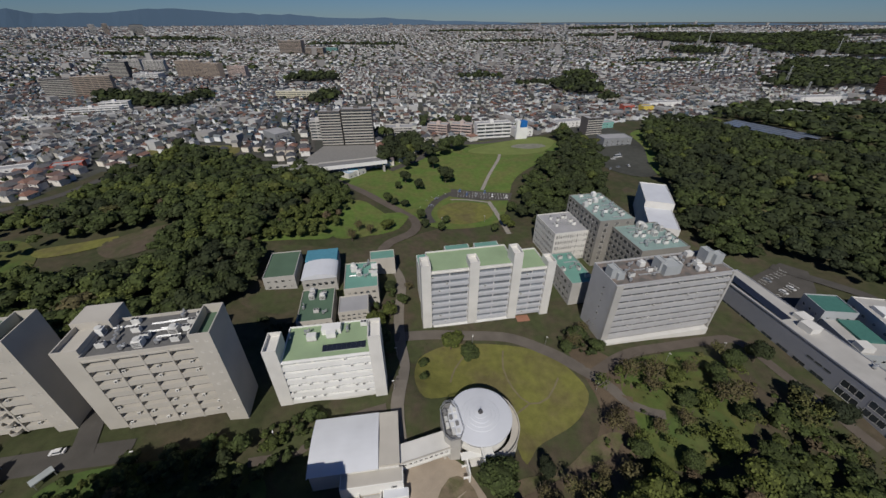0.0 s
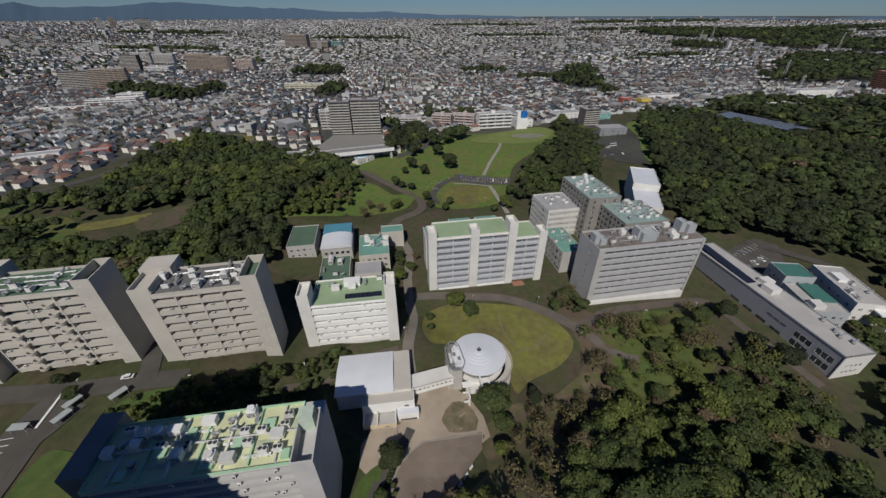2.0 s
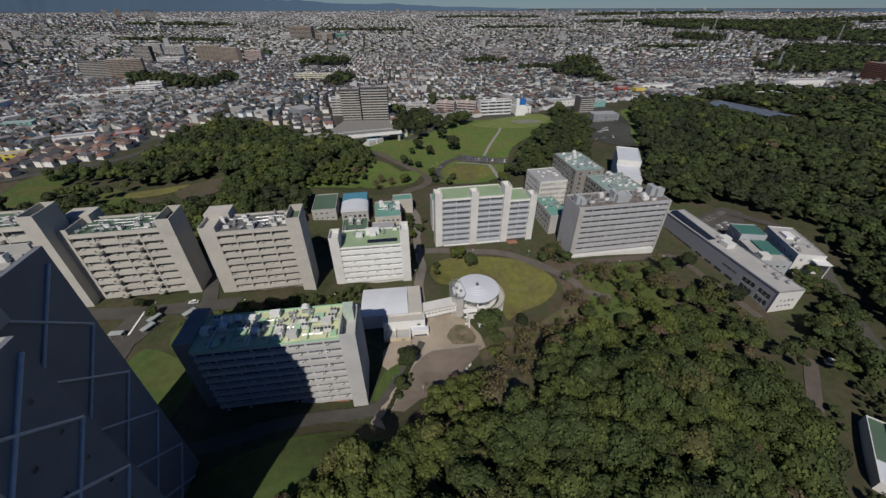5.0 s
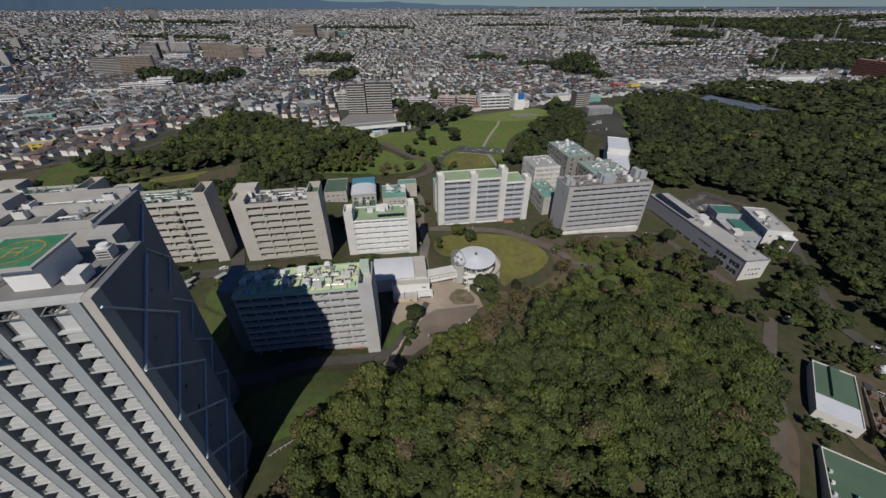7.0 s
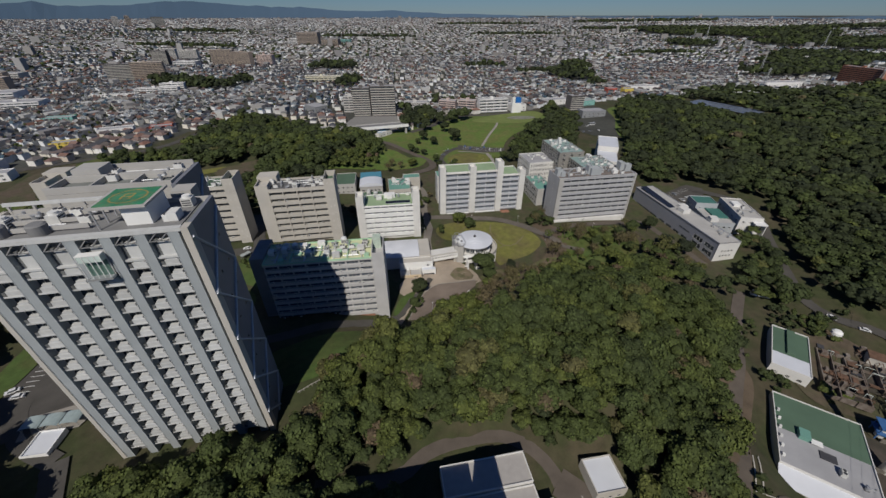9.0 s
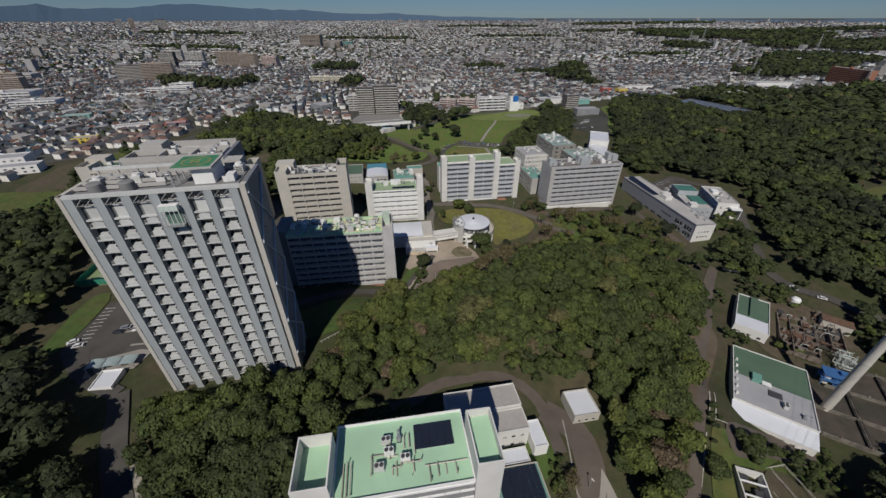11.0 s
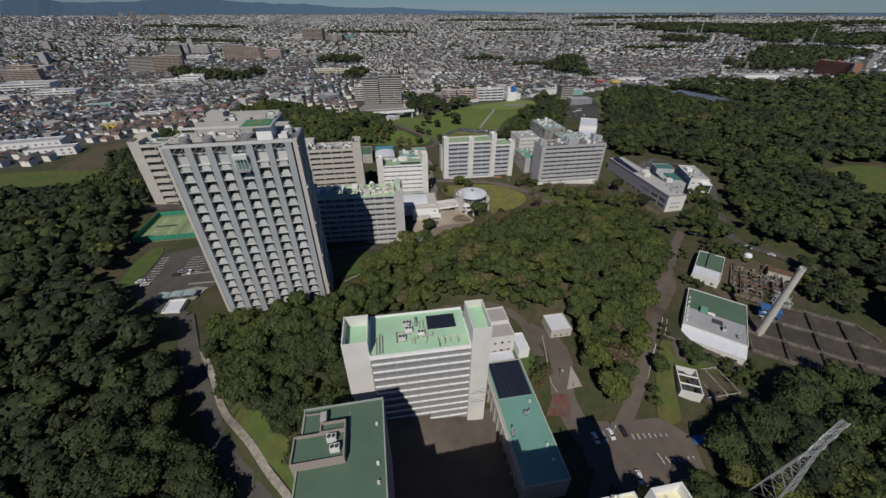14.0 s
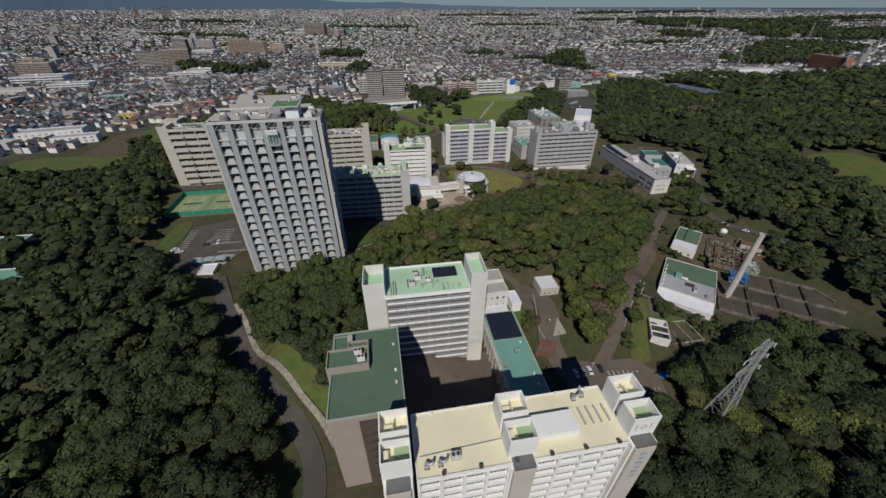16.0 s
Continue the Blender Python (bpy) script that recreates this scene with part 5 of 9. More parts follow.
# long low building on the east side
def long_building():
    x, y, th, zb = 162.9, 82.1, 10.8, -10.8
    b = block("long_building", "long grey metal-clad building with dark window bays", x, y, th, zb)
    h, w, d = 14.6, 15.1, 89.2
    CLAD = mat("cladding_grey", (0.28, 0.29, 0.33), 0.5, 0.1, vary=0.06, scale=0.3)
    bx("wall", b, CLAD, 0.3, 0.3, -4, w, d, h - 0.3)
    bx("end_wall", b, WHITE_DIRTY, 0.0, 0.0, -4, w, 0.3, h + 0.4)
    flat_roof(b, CONC, 0, 0.0, w, d, h, CLAD, 0.4)
    for v0, v1 in ((2.5, 10), (12, 20)):
        for z in (3.0, 7.5):
            child("window", window_mesh(v1 - v0, 3.2, WHITE, GLASS, 2), b, pose(0.22, v1, z, 0, 0, -90))
    for k in range(4):
        child("window", window_mesh(5.5, 2.6, CONC_DARK, GLASS, 1), b, pose(0.22, 30 + k * 8, 2.0, 0, 0, -90))
    for k in range(3):
        child("window", window_mesh(3.0, 0.9, CONC_DARK, GLASS, 0), b, pose(0.22, 27 + k * 3.6, 8.5 - 0.0 * k, 0, 0, -90))
    for k in range(3):
        child("window", window_mesh(8.5, 2.2, CONC_DARK, GLASS, 2), b, pose(0.22, 66 + k * 9, 2.2, 0, 0, -90))
    for u0, v0, v1, z in ((5, 40, 46, 3.0), (9, 47, 52, 2.2)):
        bx("roof_house", b, WHITE_DIRTY, u0, v0, h, u0 + 5.5, v1, h + z)
    front_windows(b, 0.0, 3, 12, 4.5, 2, 3.6, 4, 1.2, 1.4)
    footprint(x, y, th, w, d)
    solar_array(x, y, th, zb + h, 1.5, 50, 2, 30, 2.6, 1.2)
    plant(x, y, th, zb + h, 8, 3, 12, 20, 4, 92, (1, 0, 2, 0, 0))
    # white wing behind it
    DEEP_TEAL = mat("roof_deep_teal", (0.055, 0.16, 0.135), 0.75, vary=0.15)
    simple("annex", "pale blue-grey annex with a deep teal roof", 175.6, 134.6, -4, 15, 13.4, zb, 6.6, CONC_BLUE, DEEP_TEAL, west=(3, 3, 1.4, 1.4), front=(3, 3, 1.6, 1.4))
    lo = simple("annex", "low pale annex with teal roof terraces", 174, 111.5, -4, 16, 22.6, zb, 2.8, CONC_BLUE, CONC, front=(3, 4, 1.6, 1.4), west=(3, 5, 1.4, 1.4))
    bx("terrace_roof", lo, DEEP_TEAL, 6, 8, 13.6, 15.4, 22, 14.6, "teal roof terrace")
    bx("roof_house", lo, WHITE_DIRTY, 1.0, 2.0, 13.6, 6, 7, 16.0)
    c = simple("annex", "white angular annex with openings in its side", 195.5, 115, -8, 14.5, 33, zb, 5.5, WHITE_DIRTY, CONC, front=(3, 3, 1.8, 1.6), west=(3, 5, 1.6, 1.4))
    bx("canopy", c, WHITE, 8, -5, 13.5, 15.5, 4, 14.2)
    bx("canopy_wall", c, WHITE, 15.2, -4, 3.0, 15.6, 14, 14.2)
    bx("roof_box", c, WHITE, 3, 18, 16.3, 8, 25, 18.0)
    plant(195.5, 115, -8, 5.5, 2, 3, 11, 16, 5, 93, (2, 0, 2, 1, 0))


long_building()

ROOF_MIXED = mat("roof_grey_teal", (0.24, 0.33, 0.31), 0.8, vary=0.25, scale=0.1)
# buildings behind the white block
simple("office_block", "white office block with tall narrow windows", 61, 189.5, 14, 22.5, 26, -5, 15.5, WHITE_DIRTY, ROOF_GREY, front=(5, 14, 0.8, 2.2), west=(5, 9, 1.8, 1.9))
plant(61, 189.5, 14, 15.5, 4, 8, 17, 18, 9, 101, (2, 0, 1, 5, 0))
simple("institute_block", "brown tiled block with a grid of square windows", 84, 186, 12, 22, 38, -5, 26, TILE_BROWN, ROOF_MIXED, west=(8, 9, 2.9, 2.3), front=(8, 3, 2.4, 2.2))
plant(84, 186, 12, 26, 2, 3, 18, 34, 26, 102, (3, 2, 3, 4, 1))
simple("institute_block", "brown tiled block with a grid of square windows", 98, 161, 12, 28, 28, -5, 22, TILE_BROWN, ROOF_MIXED, west=(7, 7, 2.9, 2.3))
plant(98, 161, 12, 22, 2, 3, 24, 24, 26, 103, (3, 2, 3, 4, 1))
simple("hall_block", "plain white block with rust-streaked terraced roofs", 122, 202, -17, 17, 30, -5, 15, WHITE_DIRTY, ROOF_WHITE, front=(4, 3, 1.6, 1.6))
simple("hall_block", "plain white block with terraced roofs", 131, 231, -17, 18, 36, -5, 19, WHITE_DIRTY, ROOF_WHITE)
simple("link_block", "low block with a teal roof between two laboratories", 62, 151, 12, 13.5, 29, -6, 8, CONC, ROOF_TEAL, west=(3, 7, 2.6, 2.2))
plant(62, 151, 12, 8, 1.5, 3, 11, 25, 8, 104, (2, 0, 2, 2, 0))

# small workshops in a row to the west
simple("workshop", "grey workshop with a dull green roof", -99, 150, 12, 16, 25, 1, 9, CONC, ROOF_DKGREEN, front=(2, 4, 1.6, 1.2))
def vault_hall():
    x, y, th, zb = -79.5, 152, 12, 0.5
    b = block("vault_hall", "workshop with a white vaulted roof and blue rear roof", x, y, th, zb)
    bx("wall", b, CONC, 0, 0, -3, 18, 26, 7.0)
    bx("rear_roof", b, mat("roof_blue", (0.08, 0.24, 0.32), 0.6), 0.3, 15, 7.0, 17.7, 26, 9.0, "blue rear roof")
    v, f = [], []
    n = 12
    for vv in (-0.5, 14.8):
        for i in range(n + 1):
            a = math.pi * i / n
            v.append((9 - 9.4 * math.cos(a), vv, 6.6 + 2.8 * math.sin(a)))
    f += [(i, i + 1, n + 2 + i, n + 1 + i) for i in range(n)] + [tuple(range(n, -1, -1)), tuple(range(n + 1, 2 * n + 2))]
    child("vault", mesh_of("vault", v, f, ROOF_WHITE), b, label="white vaulted roof")
    front_windows(b, 0, 1, 17, 2, 1, 3, 5, 2.0, 2.0)
    footprint(x, y, th, 18, 26)


vault_hall()
simple("workshop", "workshop with a teal roof full of plant", -54, 142, 12, 17, 23, 0, 9, CONC_WARM, ROOF_TEAL, front=(2, 5, 1.8, 1.4))
plant(-54, 142, 12, 9, 2, 8, 14, 20, 12, 105)
simple("workshop", "low workshop with a dark green roof", -71, 121, 12, 16, 24, -0.5, 6, CONC_WARM, ROOF_DKGREEN, front=(2, 5, 1.6, 1.2))
plant(-71, 121, 12, 6, 2, 3, 13, 20, 7, 106, (3, 4, 1, 1, 0))
simple("workshop", "low building with a teal roof", -47, 172, 12, 14, 9, -2, 7, CONC_WARM, ROOF_TEAL)
simple("workshop", "low building with a grey roof", -53, 127, 12, 14, 12, -0.5, 7, CONC_WARM, ROOF_GREY, front=(3, 5, 1.6, 1.0))


def hall():
    x, y, th, zb = -43.5, 56.5, 9.5, -6
    b = block("assembly_hall", "white hall with a pale curved metal roof", x, y, th, zb)
    bx("wall", b, WHITE_DIRTY, 0, 0, -3, 28, 18.5, 9.4)
    v, f = [], []
    n = 10
    for uu in (-0.5, 21.5):
        for i in range(n + 1):
            q = i / n
            v.append((uu, -0.6 + 19.8 * q, 9.5 + 2.0 * math.sin(math.pi * (0.12 + 0.80 * q))))
        for i in (n, 0):
            v.append((uu, -0.6 + 19.8 * i / n, 9.2))
    k = n + 3
    f += [(i, i + k, i + k + 1, i + 1) for i in range(n)] + [tuple(range(k)), tuple(range(2 * k - 1, k - 1, -1))]
    child("vault", mesh_of("vault", v, f, ROOF_WHITE), b, label="pale curved metal roof")
    bx("side_roof", b, CONC_WARM, 21.6, 0.2, 9.4, 28.2, 18.7, 10.4)
    bx("front_wall", b, WHITE, 9.6, -4.5, -3, 29, 0, 8.6)
    bx("front_roof", b, CONC_WARM, 9.9, -4.2, 8.6, 28.7, -0.2, 8.75)
    bx("terrace_wall", b, WHITE, 22.4, -7.2, -3, 30.4, -4.5, 4.6)
    bx("terrace_roof", b, ROOF_WHITE, 22.7, -6.9, 4.6, 30.1, -4.5, 4.75)
    bx("entrance", b, DARK, 23.4, -7.25, -1.5, 29.6, -7.2, 2.2)
    SAND = mat("wall_sand", (0.56, 0.46, 0.32), 0.85, vary=0.15, scale=0.3)
    bx("porch", b, SAND, 9.8, -9.6, 1.0, 22.0, -4.5, 3.4, "sandy rendered porch on short piers")
    bx("porch_back", b, CONC_DARK, 10.2, -8.0, -3, 21.6, -4.5, 1.0)
    for u in (9.9, 15.4, 20.9):
        bx("porch_pier", b, WHITE_DIRTY, u, -9.4, -3, u + 0.9, -8.6, 1.0)
    for u0, u1 in ((10.2, 14.8), (15.8, 21.6)):
        bx("porch_deck", b, CONC, u0, -9.2, 3.4, u1, -4.7, 3.55)
    for u0 in (9.8, 14.9, 21.6):
        bx("porch_parapet", b, WHITE_DIRTY, u0, -9.6, 3.4, u0 + 0.4, -4.5, 5.0)
    for k in range(7):
        bx("porch_rail", b, METAL, 15.9 + k * 0.9, -5.4, 3.55, 16.0 + k * 0.9, -5.3, 5.0)
    front_windows(b, -4.5, 24, 28, 5.6, 1, 3, 1, 1.8, 1.2)
    front_windows(b, -9.6, 16.8, 20.4, 1.7, 1, 3, 1, 2.2, 1.2)
    footprint(x, y, th, 29, 31, 2, 0, -12)
    g = block("link_bridge", "white covered bridge between hall and round building", -15.6, 61.9, 20, -6)
    bx("deck", g, WHITE_DIRTY, 0, 0, 4.4, 17, 6.2, 5.0)
    bx("wall", g, WHITE, 0, 0.2, 5.0, 17, 0.5, 8.3)
    bx("wall", g, WHITE, 0, 5.7, 5.0, 17, 6.0, 8.3)
    bx("roof", g, WHITE_DIRTY, -0.3, -0.2, 8.3, 17.3, 6.4, 8.7)
    bx("roof_kerb", g, CONC_WARM, -0.3, -0.2, 8.7, 17.3, 0.1, 8.95)
    front_windows(g, 0.2, 0.5, 16.5, 6.2, 1, 3, 9, 1.1, 0.9)
    for u in (1, 15):
        bx("pier", g, CONC_WARM, u, 1.0, -3, u + 0.9, 5.2, 4.4)
    footprint(-15.6, 61.9, 20, 17, 6)


hall()


def round_building():
    x, y, zb = 10.6, 77.8, -7.3
    b = block("round_building", "round hall with a ringed white disc roof", x, y, 12, zb)
    # wall coloured dark to stand in for shade under the overhanging disc
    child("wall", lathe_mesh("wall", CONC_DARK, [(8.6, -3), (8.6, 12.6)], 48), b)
    child("floor_ring", lathe_mesh("floor_ring", WHITE_DIRTY, [(8.5, 6.6), (10.3, 6.6), (10.3, 7.5), (8.5, 7.5)], 48), b)
    for i in range(18):
        child("window", window_mesh(2.3, 3.4, WHITE_DIRTY, GLASS, 1), b, pose(8.66 * math.sin(radians(i * 20)) - 1.15 * math.cos(radians(i * 20)), -8.66 * math.cos(radians(i * 20)) - 1.15 * math.sin(radians(i * 20)), 8.2, 0, 0, i * 20))
    child("disc_roof", lathe_mesh("disc_roof", ROOF_WHITE, [(8.6, 12.2), (11.2, 12.5), (11.2, 12.95), (10.9, 13.05), (6.6, 13.6), (6.5, 13.72), (5.2, 13.9), (5.1, 14.05), (3.9, 14.2), (3.8, 14.36), (2.4, 14.5), (2.3, 14.66), (0.01, 14.9)], 56), b, label="white ringed metal disc roof")
    child("finial", lathe_mesh("finial", DARK, [(0.9, 14.9), (0.7, 15.4), (0.15, 16.2), (0.01, 16.9)], 10), b)
    n = 30
    v, f = [], []
    for i in range(n + 1):
        a = radians(-100 + 190 * i / n)
        v += [(r * math.cos(a), r * math.sin(a), z) for r, z in ((11.4, 7.4), (14.2, 7.4), (14.2, 9.0), (13.9, 9.0), (13.9, 7.7), (11.4, 7.7))]
    for i in range(n):
        f += [(6 * i + q, 6 * i + 6 + q, 6 * i + 6 + (q + 1) % 6, 6 * i + (q + 1) % 6) for q in range(6)]
    child("gallery", mesh_of("gallery", v, f, CONC_WARM), b, label="curved roof gallery with a pale rail")
    for i in range(10):
        a = radians(-62 + i * 9)
        m = pose(13.6 * math.cos(a), 13.6 * math.sin(a), -3, 0, 0, -62 + i * 9)
        bx("column", b, WHITE_DIRTY, -0.25, -0.35, 0, 0.25, 0.35, 10.4).matrix_basis = m
    # eight-sided plant terrace with a rail
    rim = [(-13.6, -5.5), (-12.0, -7.5), (-8.6, -7.5), (-7.0, -5.0), (-7.6, 3.5), (-9.0, 6.5), (-11.5, 6.5), (-13.6, 4.0)]
    v = [(a, c, z) for z in (-3.0, 12.2, 13.3) for a, c in rim] + [(-10.3 + (a + 10.3) * 0.88, c * 0.93, z) for z in (13.3, 12.3) for a, c in rim]
    f = [(8 * j + k, 8 * j + (k + 1) % 8, 8 * j + 8 + (k + 1) % 8, 8 * j + 8 + k) for j in range(4) for k in range(8)] + [tuple(range(32, 40))]
    st = child("plant_terrace", mesh_of("plant_terrace", v, f, [CONC, CONC_DARK], [0] * 16 + [1] * 17), b, label="grey eight-sided plant terrace")
    v, f = [], []
    for a, c in rim:
        tube(v, f, (a, c, 13.3), (a, c, 14.8), 0.09, 4)
    for i in range(8):
        for z in (14.1, 14.8):
            tube(v, f, (*rim[i], z), (*rim[(i + 1) % 8], z), 0.08, 4)
    child("cage", mesh_of("cage", v, f, METAL), st, label="tubular steel cage round the plant")
    for i in range(3):
        for j in range(4):
            bx("fan_unit", st, UNIT if (i + j) % 3 else CONC_DARK, -12.6 + i * 1.7, -5.2 + j * 2.6, 12.3, -11.5 + i * 1.7, -3.6 + j * 2.6, 13.4 + 0.3 * ((i + j) % 2))
    # white open stair with landings
    for u in (-7.4, -2.2):
        bx("stair_wall", b, WHITE, u, -15.5, -3, u + 0.5, -9.2, 7.0 if u < -5 else 10.2)
    bx("stair_glazing", b, GLASS, -1.7, -15.2, -3, 1.4, -9.6, 8.6, "tall glazed stair bay")
    for k in range(5):
        bx("transom", b, WHITE_DIRTY, -1.7, -15.35, 0.4 + k * 2.0, 1.5, -9.4, 0.65 + k * 2.0)
    bx("bay_roof", b, WHITE, -1.7, -15.5, 8.65, 1.7, -9.3, 9.0)
    bx("landing", b, WHITE_DIRTY, -6.9, -12.0, 3.6, -2.2, -9.0, 4.0)
    bx("stair_roof", b, WHITE, -9.0, -11.0, 6.8, -2.2, -8.6, 7.3)
    for k in range(8):
        bx("step", b, CONC_WARM, -1.7, -16.5 + k * 0.8, -3 + k * 0.5, 1.8, -15.7 + k * 0.8, -0.5 + k * 0.55)
    for k in range(2):
        bx("stair_beam", b, WHITE, -9.2, -15.2 + k * 3, 3.4 + k * 1.5, -7.4, -14.8 + k * 3, 4.0 + k * 1.5)
    footprint(x - 14, y - 14, 0, 28, 28)


round_building()

footprint(143.5, -53.3, -26, 80, 42, 1)
footprint(91.5, -87.5, -16, 8, 13, 2)
footprint(101, -88, 12, 18, 13, 1)
# service buildings by the treatment plant
def plant_house(x, y, th, w, d, zb, zt, label):
    """A low house with a grey and green deck and a white lean-to roof along its front."""
    b = block("plant_house", label, x, y, th, zb)
    h = zt - zb
    bx("wall", b, WHITE_DIRTY, 0, 7, -4, w, d, h - 0.3)
    flat_roof(b, ROOF_GREY, 0, 7, w, d, h, WHITE_DIRTY, 0.5)
    bx("front_wall", b, WHITE_DIRTY, 0.2, 0.4, -4, w - 0.2, 7, h - 2.6)
    v = [(0, 0, h - 2.4), (w, 0, h - 2.4), (w, 7, h - 0.7), (0, 7, h - 0.7), (0, 0, h - 2.2), (w, 0, h - 2.2), (w, 7, h - 0.5), (0, 7, h - 0.5)]
    child("front_roof", mesh_of("front_roof", v, BOX_F, ROOF_WHITE), b, label="white sloping metal roof")
    front_windows(b, 0.4, 1.5, w - 1.5, 1.2, 1, 3, 7, 1.6, 1.4)
    side_windows(b, 0, "w", 8, d - 1, 2.0, 1, 3, 6, 1.4, 1.4)
    bx("green_roof", b, ROOF_DKGREEN, 0.35, d * 0.56, h, w - 0.35, d - 0.35, h + 0.12, "dull green rear roof")
    hs = bx("roof_house", b, ROOF_TEAL, w * 0.24, d * 0.52, h, w * 0.36, d * 0.62, h + 1.8)
    bx("roof_canopy", hs, WHITE, w * 0.12, -1.0, 1.2, w * 0.24, 1.2, 1.4)
    bx("skylight", b, DARK, w * 0.45, d * 0.40, h, w * 0.62, d * 0.48, h + 0.35)
    for k in range(6):
        bx("vent", b, UNIT, 0.9, 10 + k * 4.2, h + 0.12, 1.7, 11 + k * 4.2, h + 1.0)
    footprint(x, y, th, w, d)
    return b


plant_house(110.5, -51.5, -31, 27, 41, -14.5, -7.5, "low plant house with grey and green decks and white lean-to")
plant(110.5, -51.5, -31, -7.5, 14, 10, 24, 13, 2, 111, (1, 0, 2, 0, 0))
gh = simple("plant_house", "low building with a dull green roof and a white front roof", 141, -2, -35, 14, 30, -13, -7, WHITE_DIRTY, ROOF_DKGREEN, front=(1, 3, 1.6, 1.4))
bx("front_roof", gh, ROOF_WHITE, 0.4, 0.4, 6.0, 13.6, 10, 6.14, "white front roof")
bx("ridge", gh, ROOF_DKGREEN, 5.5, 11, 6.0, 8.5, 29, 7.2)
simple("hut", "small pale hut with a flat grey roof", 43.8, -63.5, 12, 10, 10.5, -2.5, 2.2, CONC_WARM, ROOF_WHITE, front=(1, 3, 1.2, 1.2))
simple("store_shed", "grey store shed with a ribbed metal roof", -1.8, -69.2, 13, 26.5, 9, -3, 8.0, WHITE_DIRTY, mat("roof_warm_grey", (0.36, 0.34, 0.32), 0.7, vary=0.1))
simple("store_shed", "grey store shed with a lower flat roof", 0.1, -77.4, 13, 26.5, 8, -3, 7.2, WHITE_DIRTY, mat("roof_warm_grey", (0.36, 0.34, 0.32), 0.7, vary=0.1), front=(2, 8, 1.4, 1.4))
simple("store_shed", "low white store with a flat roof", 12, -82.5, 13, 14, 5, -5, 1.5, WHITE_DIRTY, ROOF_WHITE, front=(1, 5, 1.4, 1.4))
simple("store_shed", "small white shed with a flat roof", 27.6, -75.5, 13, 4.8, 9.5, -5, 2.6, WHITE, ROOF_WHITE)
simple("lecture_block", "pale block with a teal terraced roof in the wood", -278, -64, 12, 30, 22, 0, 10, WHITE_DIRTY, ROOF_TEAL, front=(3, 6, 2.4, 1.4))
simple("lecture_block", "pale block with a teal roof and long balconies", -240, -94, 12, 24, 24, -2, 9, WHITE_DIRTY, ROOF_TEAL, front=(3, 5, 3.0, 1.4))

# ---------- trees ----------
# Darker copy of the leaf colours, painting the shade inside a crown.
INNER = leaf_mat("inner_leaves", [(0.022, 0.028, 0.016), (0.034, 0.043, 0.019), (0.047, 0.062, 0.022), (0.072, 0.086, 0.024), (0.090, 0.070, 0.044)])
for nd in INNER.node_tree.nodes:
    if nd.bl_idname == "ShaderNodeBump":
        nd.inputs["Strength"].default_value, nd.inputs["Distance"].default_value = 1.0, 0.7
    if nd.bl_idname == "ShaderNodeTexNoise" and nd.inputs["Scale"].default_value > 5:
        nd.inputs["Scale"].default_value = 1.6


